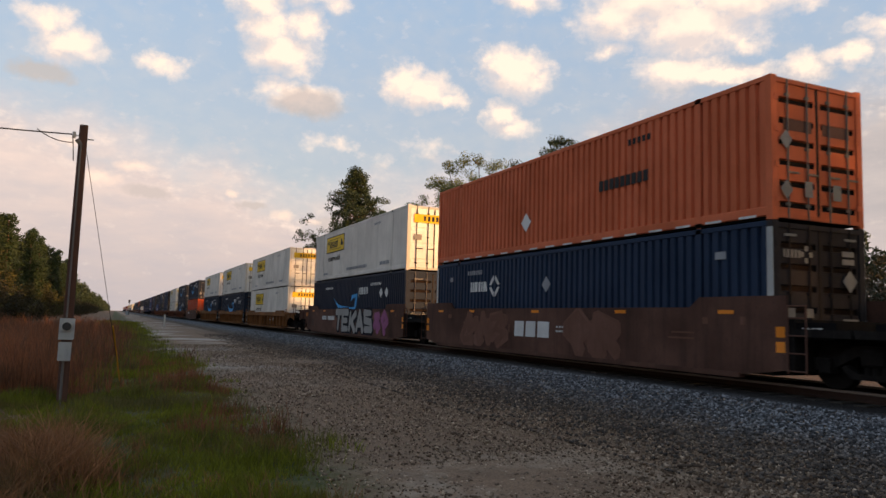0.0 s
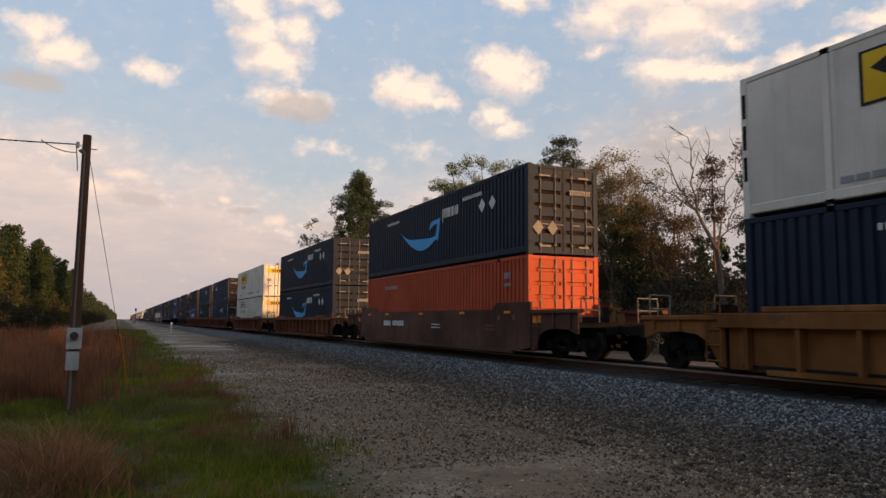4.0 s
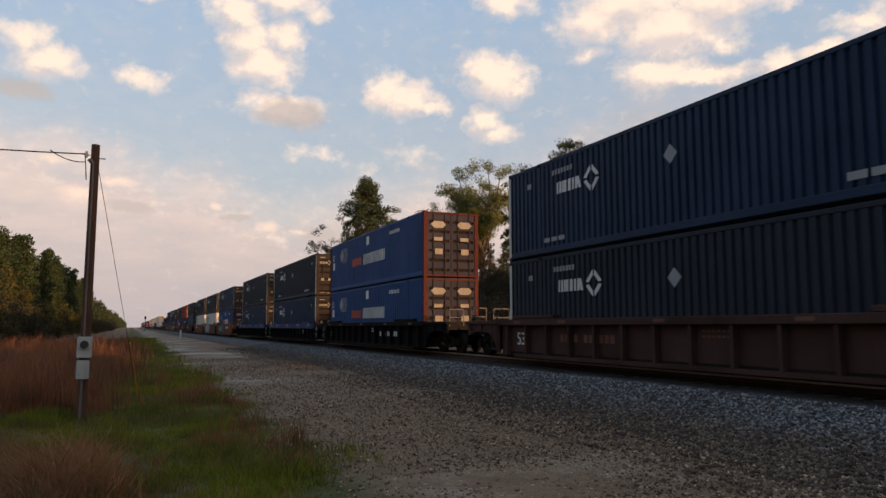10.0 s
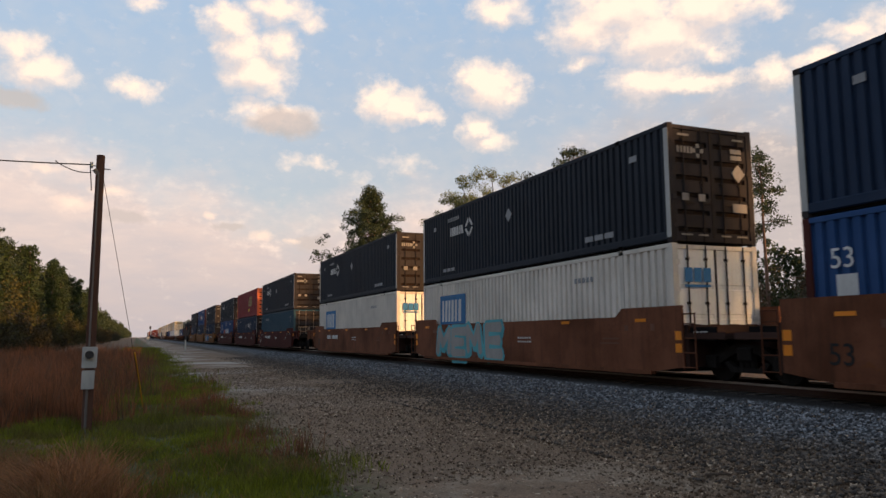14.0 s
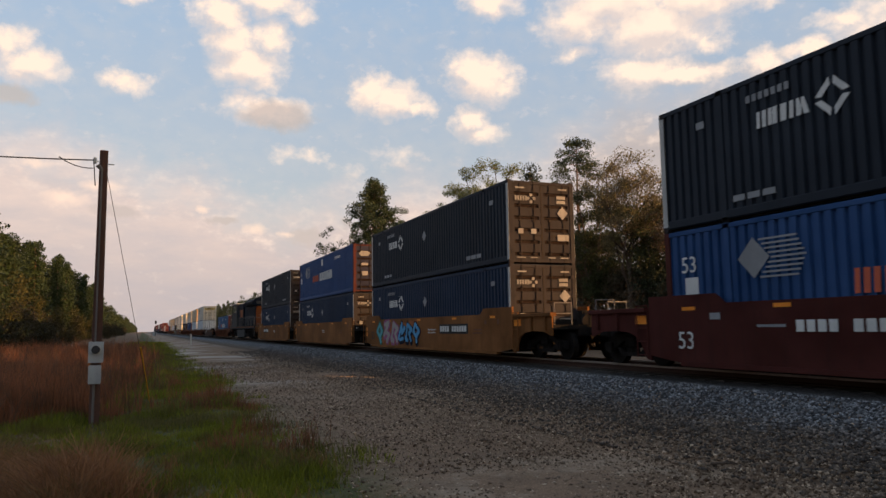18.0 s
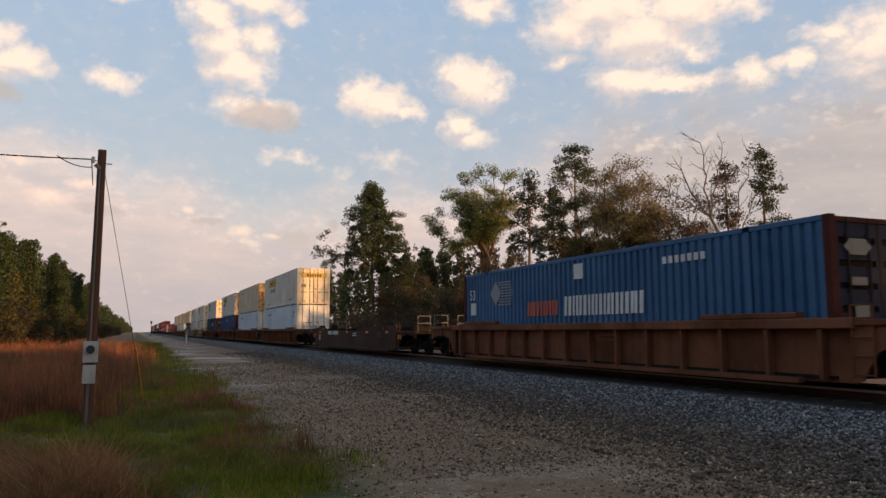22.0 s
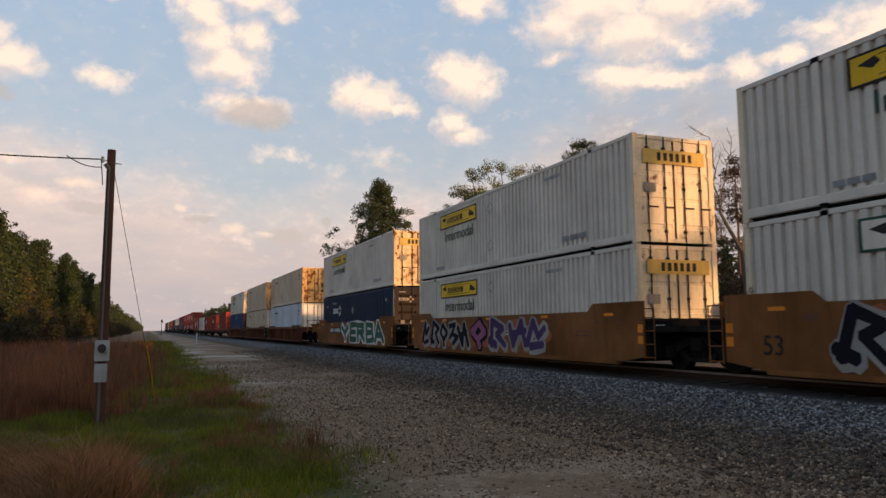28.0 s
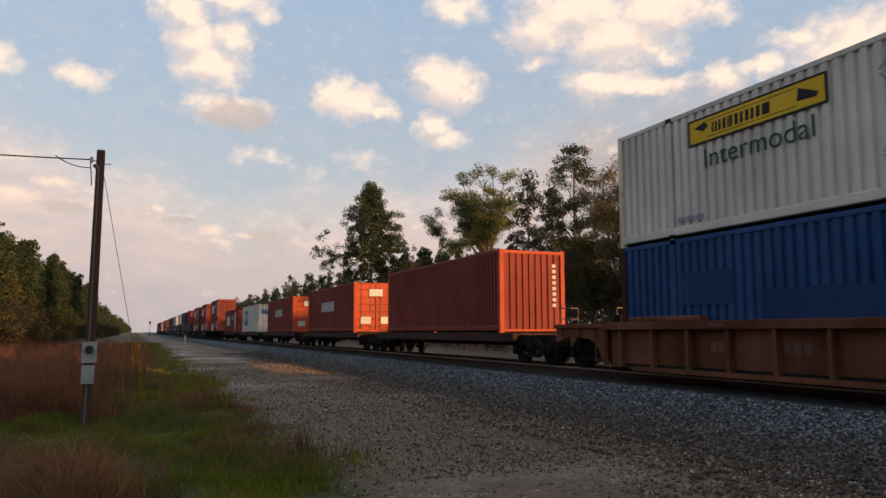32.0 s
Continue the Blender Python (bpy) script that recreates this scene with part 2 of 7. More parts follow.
M.update({
    "leaf_pine": leaf_material("pine needles", (0.014, 0.024, 0.011), (0.055, 0.074, 0.03), 0.15),
    "leaf_green": leaf_material("spring leaves", (0.055, 0.07, 0.02), (0.20, 0.21, 0.065)),
    "leaf_olive": leaf_material("olive leaves", (0.025, 0.032, 0.012), (0.07, 0.075, 0.026)),
    "leaf_tan": leaf_material("tan seed clusters", (0.07, 0.055, 0.025), (0.24, 0.19, 0.09)),
    "leaf_russet": leaf_material("russet twigs", (0.05, 0.031, 0.017), (0.12, 0.072, 0.036)),
    "leaf_rust": leaf_material("dying rust-brown needles", (0.022, 0.014, 0.010), (0.06, 0.036, 0.024), 0.15),
    "leaf_brush": leaf_material("brown and olive brush", (0.026, 0.022, 0.012), (0.105, 0.075, 0.042), 0.2, (0.03, 0.034, 0.014), 0.3),
    "leaf_dark": leaf_material("dark evergreen leaves", (0.013, 0.018, 0.008), (0.038, 0.044, 0.017), 0.15),
    "leaf_wood": leaf_material("sunlit pine needles", (0.012, 0.023, 0.009), (0.042, 0.064, 0.02), 0.2),
    "leaf_shrub": leaf_material("olive-brown shrub leaves", (0.020, 0.020, 0.009), (0.06, 0.046, 0.02)),
    "leaf_yellow": leaf_material("yellow-green shrub leaves", (0.032, 0.036, 0.012), (0.10, 0.085, 0.026)),
    "grass_green": leaf_material("green grass", (0.035, 0.048, 0.006), (0.32, 0.32, 0.03), 0.3, (0.12, 0.085, 0.03), 0.9),
    "grass_brown": leaf_material("dry russet grass", (0.12, 0.042, 0.02), (0.44, 0.165, 0.078), 0.3, (0.085, 0.05, 0.028), 1.1),
    "grass_straw": leaf_material("straw grass", (0.11, 0.042, 0.02), (0.52, 0.24, 0.105), 0.3, (0.12, 0.08, 0.03), 0.9),
    "grass_stalk": leaf_material("dark dead stalks", (0.05, 0.028, 0.018), (0.19, 0.10, 0.06), 0.2),
    "grass_olive": leaf_material("olive grass", (0.085, 0.08, 0.022), (0.23, 0.18, 0.06), 0.3, (0.13, 0.11, 0.035), 1.3),
})


def stone_material(name, dark, light, rough=0.85, toe=None):
    m, nt, b = material(name, rough)
    g = nt.nodes.new("ShaderNodeNewGeometry")
    v = coords(nt, (1, 1, 1), False)
    c = mix_node(nt, math_node(nt, "POWER", g.outputs["Random Per Island"], 2.3), dark, light)
    if toe:
        sp = nt.nodes.new("ShaderNodeSeparateXYZ")
        link(nt, v, sp.inputs[0])
        tx = math_node(nt, "ADD", sp.outputs[0], math_node(nt, "MULTIPLY", noise_node(nt, v, 0.9, 5, 0.7), 2.0))
        c = mix_node(nt, ramp(nt, tx, 11.0, 9.7), c, mix_node(nt, math_node(nt, "POWER", g.outputs["Random Per Island"], 2.5), (0.06, 0.045, 0.036), toe))
    c = mix_node(nt, ramp(nt, noise_node(nt, v, 60, 3), 0.45, 0.75), c, dark)
    link(nt, c, b.inputs["Base Color"])
    return m


M["ballast"] = stone_material("grey granite ballast", (0.042, 0.042, 0.045), (0.43, 0.43, 0.44), toe=(0.32, 0.225, 0.16))
M["gravel"] = stone_material("road gravel", (0.09, 0.053, 0.033), (0.68, 0.49, 0.345))


# ---- mesh helpers ----
def box(bm, x0, x1, y0, y1, z0, z1, cut=0.0):
    """A box; cut takes off the four edges along y."""
    if cut:
        ring = [(x0 + cut, z0), (x1 - cut, z0), (x1, z0 + cut), (x1, z1 - cut), (x1 - cut, z1), (x0 + cut, z1), (x0, z1 - cut), (x0, z0 + cut)]
    else:
        ring = [(x0, z0), (x1, z0), (x1, z1), (x0, z1)]
    a = [bm.verts.new((x, y0, z)) for x, z in ring]
    b = [bm.verts.new((x, y1, z)) for x, z in ring]
    n = len(ring)
    for i in range(n):
        bm.faces.new((a[i], a[(i + 1) % n], b[(i + 1) % n], b[i]))
    bm.faces.new(a[::-1])
    bm.faces.new(b)


def tube(bm, p, q, r, r2=None, sides=8):
    """A rod from p to q."""
    p, q = Vector(p), Vector(q)
    r2 = r if r2 is None else r2
    m = (q - p).to_track_quat("Z", "Y").to_matrix()
    a, b = [], []
    for i in range(sides):
        u = m @ Vector((math.cos(2 * math.pi * i / sides), math.sin(2 * math.pi * i / sides), 0))
        a.append(bm.verts.new(p + u * r))
        b.append(bm.verts.new(q + u * r2))
    for i in range(sides):
        bm.faces.new((a[i], a[(i + 1) % sides], b[(i + 1) % sides], b[i]))
    bm.faces.new(a[::-1])
    bm.faces.new(b)


def prism(bm, pts, x0, x1):
    """A plate in the yz plane with the outline pts, from x0 to x1."""
    a = [bm.verts.new((x0, y, z)) for y, z in pts]
    b = [bm.verts.new((x1, y, z)) for y, z in pts]
    n = len(pts)
    for i in range(n):
        bm.faces.new((a[i], b[i], b[(i + 1) % n], a[(i + 1) % n]))
    bm.faces.new(a)
    bm.faces.new(b[::-1])


def made(bm, name, mat):
    bmesh.ops.recalc_face_normals(bm, faces=bm.faces)
    me = bpy.data.meshes.new(name)
    bm.to_mesh(me)
    bm.free()
    me.materials.append(mat)
    return me


def place(name, me, parent=None, m=None, label=""):
    ob = new(name, me)
    if parent:
        ob.parent = parent
    if m is not None:
        ob.matrix_basis = m
    if label:
        ob["label"] = label
    return ob


TINY = {"lettering", "door_lettering", "brand_mark", "spray_paint", "spray_outline", "spray_haze", "door_placard", "reflective_strip", "marking", "hinge", "emblem", "placard"}


def part(name, bm, mat, parent, label="", m=None):
    ob = place(name, made(bm, name, mat), parent, m, label)
    return tagged(ob, kind="stuff") if name in TINY else ob


def boxes(*dims, cut=0.0):
    bm = bmesh.new()
    for d in dims:
        box(bm, *d, cut=cut)
    return bm


def soup(name, verts, faces, mat):
    """A mesh from many loose faces; arrays of faces of one size are filled in at once."""
    me = bpy.data.meshes.new(name)
    if isinstance(faces, np.ndarray):
        verts = np.asarray(verts, dtype=np.float32)
        n, k = faces.shape
        me.vertices.add(len(verts))
        me.vertices.foreach_set("co", verts.ravel())
        me.loops.add(n * k)
        me.loops.foreach_set("vertex_index", faces.astype(np.int32).ravel())
        me.polygons.add(n)
        me.polygons.foreach_set("loop_start", np.arange(0, n * k, k, dtype=np.int32))
        me.update(calc_edges=True)
    else:
        me.from_pydata(verts, [], faces)
    me.materials.append(mat)
    return me


# ---- ground ----
XC = 12.79          # middle of the track
RAIL = 0.70         # top of the rails


def ground_material():
    m, nt, b = material("ground", 0.92)
    tc = nt.nodes.new("ShaderNodeTexCoord")
    v = tc.outputs["Object"]
    sp = nt.nodes.new("ShaderNodeSeparateXYZ")
    link(nt, v, sp.inputs[0])
    x, y = sp.outputs[0], sp.outputs[1]
    wob = noise_node(nt, v, 0.45, 5, 0.65)
    wob2 = noise_node(nt, v, 3.0, 4, 0.7)
    xs = math_node(nt, "ADD", x, math_node(nt, "MULTIPLY", math_node(nt, "SUBTRACT", wob, 0.5), 2.2))
    xs = math_node(nt, "ADD", xs, math_node(nt, "MULTIPLY", math_node(nt, "SUBTRACT", wob2, 0.5), 0.7))
    fine = noise_node(nt, v, 45, 4, 0.7)
    mid = noise_node(nt, v, 5.5, 5, 0.7)
    big = noise_node(nt, v, 0.22, 3, 0.5)
    grav = mix_node(nt, ramp(nt, fine, 0.3, 0.7), (0.105, 0.060, 0.036), (0.36, 0.218, 0.136))
    grav = mix_node(nt, math_node(nt, "MULTIPLY", ramp(nt, mid, 0.45, 0.75), 0.5), grav, (0.33, 0.205, 0.133))
    grav = mix_node(nt, math_node(nt, "MULTIPLY", ramp(nt, noise_node(nt, v, 0.8, 6, 0.7), 0.48, 0.66), 0.5, True), grav, (0.11, 0.068, 0.044))
    pale = math_node(nt, "MULTIPLY", ramp(nt, noise_node(nt, v, 0.55, 6, 0.7), 0.5, 0.66), math_node(nt, "MULTIPLY", ramp(nt, y, 10.0, 7.0), ramp(nt, x, 7.6, 5.2)), True)
    grav = mix_node(nt, math_node(nt, "MULTIPLY", pale, 0.8), grav, (0.50, 0.39, 0.29))
    sand = math_node(nt, "MULTIPLY", ramp(nt, big, 0.48, 0.62), ramp(nt, y, 16.0, 34.0), True)
    grav = mix_node(nt, math_node(nt, "MULTIPLY", sand, 0.65), grav, (0.52, 0.45, 0.38))
    grass = mix_node(nt, ramp(nt, mid, 0.3, 0.7), (0.04, 0.052, 0.014), (0.11, 0.095, 0.038))
    dry = mix_node(nt, ramp(nt, mid, 0.3, 0.7), (0.10, 0.06, 0.035), (0.24, 0.14, 0.085))
    veg = mix_node(nt, ramp(nt, xs, -0.2, -1.2), grass, dry)
    soil = math_node(nt, "MULTIPLY", ramp(nt, noise_node(nt, v, 0.75, 5, 0.7), 0.46, 0.62), ramp(nt, xs, 0.2, 1.6), True)
    veg = mix_node(nt, math_node(nt, "MULTIPLY", soil, 0.8), veg, (0.24, 0.165, 0.11))
    c = mix_node(nt, ramp(nt, xs, 2.0, 3.2), veg, grav)
    # patches of darker, browner ground towards the track
    dirt = math_node(nt, "MULTIPLY", ramp(nt, xs, 6.6, 8.6), ramp(nt, noise_node(nt, v, 0.3, 4, 0.6), 0.3, 0.6), True)
    c = mix_node(nt, math_node(nt, "MULTIPLY", dirt, 0.65), c, (0.11, 0.075, 0.053))
    c = mix_node(nt, ramp(nt, xs, 15.6, 17.6), c, dry)
    link(nt, c, b.inputs["Base Color"])
    h = math_node(nt, "ADD", math_node(nt, "MULTIPLY", fine, 0.6), mid)
    add_bump(nt, b, h, 0.7, 0.03)
    return m


def ground():
    xs = [-3000, -1200, -500, -200, -90, -45] + [-25 + i * 1.0 for i in range(50)] + [27, 34, 50, 90, 200, 500, 1200, 3000]
    ys = [-3000, -1000, -300, -100, -40] + [-15 + i * 1.0 for i in range(70)] + [60 + i * 8 for i in range(20)] + [240, 320, 480, 800, 1500, 4500]
    vs, fs = [], []
    for y in ys:
        for x in xs:
            near = 1.0 if -26 < x < 26 and -16 < y < 56 else 0.0
            z = near * 0.07 * (noise.noise(Vector((x * 0.35, y * 0.3, 0))) - 0.3)
            vs.append((x, y, z - (0.02 if near else 0.03)))
    n = len(xs)
    for j in range(len(ys) - 1):
        for i in range(n - 1):
            fs.append((j * n + i, j * n + i + 1, (j + 1) * n + i + 1, (j + 1) * n + i))
    me = soup("ground", vs, fs, ground_material())
    for p in me.polygons:
        p.use_smooth = True
    return tagged(place("ground", me), "gravel road, grass verge and dry field beside a railway", "ground", kind="structure")


ground()


def ballast_bed():
    """The stone bed under the track, its shoulders uneven."""
    prof = [(-4.6, -0.09), (-4.05, -0.025), (-2.9, 0.22), (-1.75, 0.46), (-1.3, 0.50), (1.3, 0.50), (1.75, 0.46), (2.9, 0.22), (4.05, -0.025), (4.6, -0.09)]
    ys = [-400, -100, -20] + [-10 + i * 0.8 for i in range(100)] + [75 + i * 6 for i in range(20)] + [250, 400, 700, 1400]
    vs, fs = [], []
    for y in ys:
        for k, (x, z) in enumerate(prof):
            w = noise.noise(Vector((x * 2, y * 0.8, 3)))
            vs.append((XC + x + 0.35 * w * (k in (1, 8)) + 0.12 * w * (k in (0, 2, 7, 9)), y, z + 0.03 * w))
    n = len(prof)
    for j in range(len(ys) - 1):
        for i in range(n - 1):
            fs.append((j * n + i, j * n + i + 1, (j + 1) * n + i + 1, (j + 1) * n + i))
    m, nt, b = material("ballast bed", 0.9)
    v = coords(nt, (1, 1, 1), False)
    vor = nd(nt, "ShaderNodeTexVoronoi", Scale=22.0)
    link(nt, v, vor.inputs["Vector"])
    c = mix_node(nt, vor.outputs["Color"], (0.05, 0.052, 0.056), (0.31, 0.32, 0.335))
    c = mix_node(nt, ramp(nt, vor.outputs["Distance"], 0.35, 0.75), c, (0.06, 0.06, 0.065))
    toe = nt.nodes.new("ShaderNodeSeparateXYZ")
    link(nt, v, toe.inputs[0])
    tx = math_node(nt, "ADD", toe.outputs[0], math_node(nt, "MULTIPLY", noise_node(nt, v, 1.2, 4), 0.9))
    c = mix_node(nt, ramp(nt, tx, 10.6, 9.5), c, mix_node(nt, ramp(nt, noise_node(nt, v, 45, 4, 0.7), 0.3, 0.7), (0.06, 0.04, 0.028), (0.20, 0.137, 0.095)))
    # the train's shade painted between the sleeper ends, over oil and coal dust
    sp = nt.nodes.new("ShaderNodeSeparateXYZ")
    link(nt, v, sp.inputs[0])
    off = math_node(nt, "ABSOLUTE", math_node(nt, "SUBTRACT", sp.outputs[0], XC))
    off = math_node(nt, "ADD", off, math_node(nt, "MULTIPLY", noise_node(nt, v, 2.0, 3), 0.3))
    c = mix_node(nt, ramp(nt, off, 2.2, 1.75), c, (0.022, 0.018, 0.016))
    # far shoulder beyond the track coloured dark brown
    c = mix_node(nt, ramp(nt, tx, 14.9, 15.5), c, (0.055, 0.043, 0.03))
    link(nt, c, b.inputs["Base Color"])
    add_bump(nt, b, math_node(nt, "SUBTRACT", 1.0, vor.outputs["Distance"]), 1.0, 0.05)
    return tagged(place("ballast", soup("ballast", vs, fs, m)), "grey crushed-stone ballast bed under the railway track", "ballast", kind="structure")


ballast_bed()


def rails():
    for side in (-1, 1):
        ob = tagged(new("rail"), "worn steel rail spiked to timber sleepers", "rail", "rails of the track", "structure")
        ob.location = (XC + side * 0.755, 0, RAIL)
        prof = [(-0.075, -0.18), (0.075, -0.18), (0.075, -0.165), (0.012, -0.14), (0.012, -0.05), (-0.012, -0.05), (-0.012, -0.14), (-0.075, -0.165)]
        bm = bmesh.new()
        a = [bm.verts.new((x, -300, z)) for x, z in prof]
        b = [bm.verts.new((x, 1300, z)) for x, z in prof]
        for i in range(len(prof)):
            bm.faces.new((a[i], a[(i + 1) % len(prof)], b[(i + 1) % len(prof)], b[i]))
        part("rail_web", bm, M["rail_rust"], ob)
        part("rail_head", boxes((-0.036, 0.036, -300, 1300, -0.05, 0.0), cut=0.008), M["rail"], ob, "polished running surface")


rails()


def sleepers():
    me = made(boxes((-1.3, 1.3, -0.115, 0.115, -0.17, 0.0), cut=0.01), "sleeper", M["tie"])
    base = tagged(new("sleepers"), "dark creosoted timber sleepers set in ballast", "sleepers", kind="structure")
    for i in range(120):
        place("sleeper", me, base, pose(XC + random.uniform(-0.03, 0.03), -4 + i * 0.5, RAIL - 0.178 + random.uniform(-0.01, 0), 0, 0, random.uniform(-1, 1)))


sleepers()


def rocks(name, n, where, size, mat, label, category):
    """Loose angular stones, many in one mesh."""
    rng = np.random.default_rng(5)
    t = np.array([(0, 0, 1), (0.94, 0, -0.33), (-0.47, 0.82, -0.33), (-0.47, -0.82, -0.33), (0.5, 0.5, 0.5), (-0.6, 0.1, 0.45)])
    face = np.array([(0, 4, 2), (0, 2, 5), (0, 5, 3), (0, 3, 1), (0, 1, 4), (1, 2, 4), (2, 3, 5), (1, 3, 2)])
    p = where(rng, n)
    s = size(rng, n, p)
    v = t[None] * (1 + rng.uniform(-0.3, 0.3, (n, 6, 3)))
    ang = rng.uniform(0, 6.28, (n, 3))
    for k, (i, j) in enumerate(((0, 1), (1, 2), (0, 2))):
        c, d = np.cos(ang[:, k])[:, None], np.sin(ang[:, k])[:, None]
        vi, vj = v[:, :, i].copy(), v[:, :, j].copy()
        v[:, :, i], v[:, :, j] = c * vi - d * vj, d * vi + c * vj
    v = v * s[:, None, None] * np.array((1, 1, 0.75)) + p[:, None, :]
    f = face[None] + 6 * np.arange(n)[:, None, None]
    return tagged(place(name, soup(name, v.reshape(-1, 3), f.reshape(-1, 3), mat)), label, category, kind="stuff")


def bed_height(dx):
    return np.interp(np.abs(dx), [0, 1.3, 1.75, 2.9, 4.05], [0.50, 0.50, 0.46, 0.22, -0.02])


def on_ballast(rng, n):
    y = 4.5 + 60 * rng.uniform(0, 1, n) ** 1.9
    dx = -1.85 - np.minimum(np.abs(rng.normal(0, 1.75, n)), 4.6)
    return np.stack([XC + dx, y, np.maximum(bed_height(dx), -0.02) + 0.01], 1)


def on_road(rng, n):
    y = 4.0 + 40 * rng.uniform(0, 1, n) ** 1.8
    x = 2.0 + 8.9 * rng.uniform(0, 1, n) ** 0.72
    return np.stack([x, y, np.where(x > 8.74, bed_height(x - XC), -0.02)], 1)


rocks("ballast_stones", 42000, on_ballast, lambda r, n, p: r.uniform(0.022, 0.05, n), M["ballast"], "loose grey granite ballast stones on the track shoulder", "ballast stones")
rocks("gravel_stones", 75000, on_road, lambda r, n, p: r.uniform(0.007, 0.025, n) * (1 + 0.9 * (r.uniform(0, 1, n) > 0.92)), M["gravel"], "scattered pale gravel stones on the dirt road", "gravel")


# ---- containers ----
CW, CH = 2.59, 2.896


def text_mesh(body, size, mat, deep=0.002):
    cu = bpy.data.curves.new("lettering", "FONT")
    cu.body, cu.size, cu.extrude = body, size, deep
    tmp = bpy.data.objects.new("lettering", cu)
    me = bpy.data.meshes.new_from_object(tmp)
    bpy.data.objects.remove(tmp)
    me.materials.clear()
    me.materials.append(mat)
    return me


SIDE = Matrix(((0, 0, -1, 0), (-1, 0, 0, 0), (0, 1, 0, 0), (0, 0, 0, 1)))   # text on the face that looks towards -x, reading towards -y


def on_side(y, z, x):
    return Matrix.Translation((x, y, z)) @ SIDE


def corrugated(bm, x, inward, y0, y1, z0, z1, pitch, depth, flat=0.35):
    """A folded steel sheet in the yz plane; inward is the sign of x towards the inside."""
    n = max(1, round((y1 - y0) / pitch))
    p = (y1 - y0) / n
    prof = []
    for i in range(n):
        a = y0 + i * p
        prof += [(a, 0), (a + p * flat, 0), (a + p * (flat + 0.09), 1), (a + p * 0.91, 1)]
    prof.append((y1, 0))
    lo = [bm.verts.new((x + inward * depth * d, y, z0)) for y, d in prof]
    hi = [bm.verts.new((x + inward * depth * d, y, z1)) for y, d in prof]
    for i in range(len(prof) - 1):
        bm.faces.new((lo[i], lo[i + 1], hi[i + 1], hi[i]))


def bars(bm, x, y, z, w, h, n, gap=0.35, thick=0.003, rng=None):
    """A row of n bars, as illegible lettering, towards -y from y."""
    step = w / n
    for i in range(n):
        k = 1.0
        a = y - i * step
        box(bm, x - thick, x, a - step * (1 - gap), a, z, z + h * k)


def diamond(bm, x, y, z, r, thick=0.003, hole=0.0):
    """A square on its corner, with a square hole when hole is given."""
    if hole:
        for k in range(4):
            c, s = [(1, 0), (0, 1), (-1, 0), (0, -1)][k]
            e, g = [(0, 1), (-1, 0), (0, -1), (1, 0)][k]
            t = 0.12
            q = [(y + r * (c + (e - c) * t), z + r * (s + (g - s) * t)), (y + r * (c + (e - c) * (1 - t)), z + r * (s + (g - s) * (1 - t))),
                 (y + r * hole * (c + (e - c) * (1 - t)), z + r * hole * (s + (g - s) * (1 - t))), (y + r * hole * (c + (e - c) * t), z + r * hole * (s + (g - s) * t))]
            prism(bm, q, x - thick, x)
    else:
        prism(bm, [(y + r, z), (y, z + r), (y - r, z), (y, z - r)], x - thick, x)


def zbars(bm, x, y, z, h, glyphs, thick=0.003):
    """Bold blocks that stand for a brand's strokes: per block its width, lean and kind."""
    for w, lean, kind in glyphs:
        if kind == "i":
            runs = [(0.0, w)]
        else:
            runs = [(0.0, 0.34 * w), (0.58 * w, w)]
        for a, b in runs:
            prism(bm, [(y - a, z), (y - b, z), (y - b - 0.05 * h + lean, z + h), (y - a - 0.05 * h + lean, z + h)], x - thick, x)
        y -= w * 1.22


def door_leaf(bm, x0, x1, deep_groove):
    """One pressed door leaf: a sheet with five grooves across it, dirt and painted shade in them, and a deep rim."""
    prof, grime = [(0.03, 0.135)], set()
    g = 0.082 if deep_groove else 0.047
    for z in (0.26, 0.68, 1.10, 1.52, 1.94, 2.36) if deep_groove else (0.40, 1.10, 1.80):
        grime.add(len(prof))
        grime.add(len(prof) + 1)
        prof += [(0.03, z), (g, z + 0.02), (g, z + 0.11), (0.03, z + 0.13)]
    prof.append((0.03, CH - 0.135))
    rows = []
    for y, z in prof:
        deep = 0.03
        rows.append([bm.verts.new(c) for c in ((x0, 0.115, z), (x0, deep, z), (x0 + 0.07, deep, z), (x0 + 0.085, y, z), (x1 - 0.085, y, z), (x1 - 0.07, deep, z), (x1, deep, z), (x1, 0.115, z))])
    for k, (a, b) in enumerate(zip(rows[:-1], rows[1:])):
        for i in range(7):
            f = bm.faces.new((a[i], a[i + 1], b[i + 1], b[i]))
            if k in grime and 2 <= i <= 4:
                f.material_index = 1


CASTING = made(boxes((-0.084, 0.084, -0.09, 0.09, 0.0, 0.12), cut=0.01), "corner_casting", M["steel_dark"])


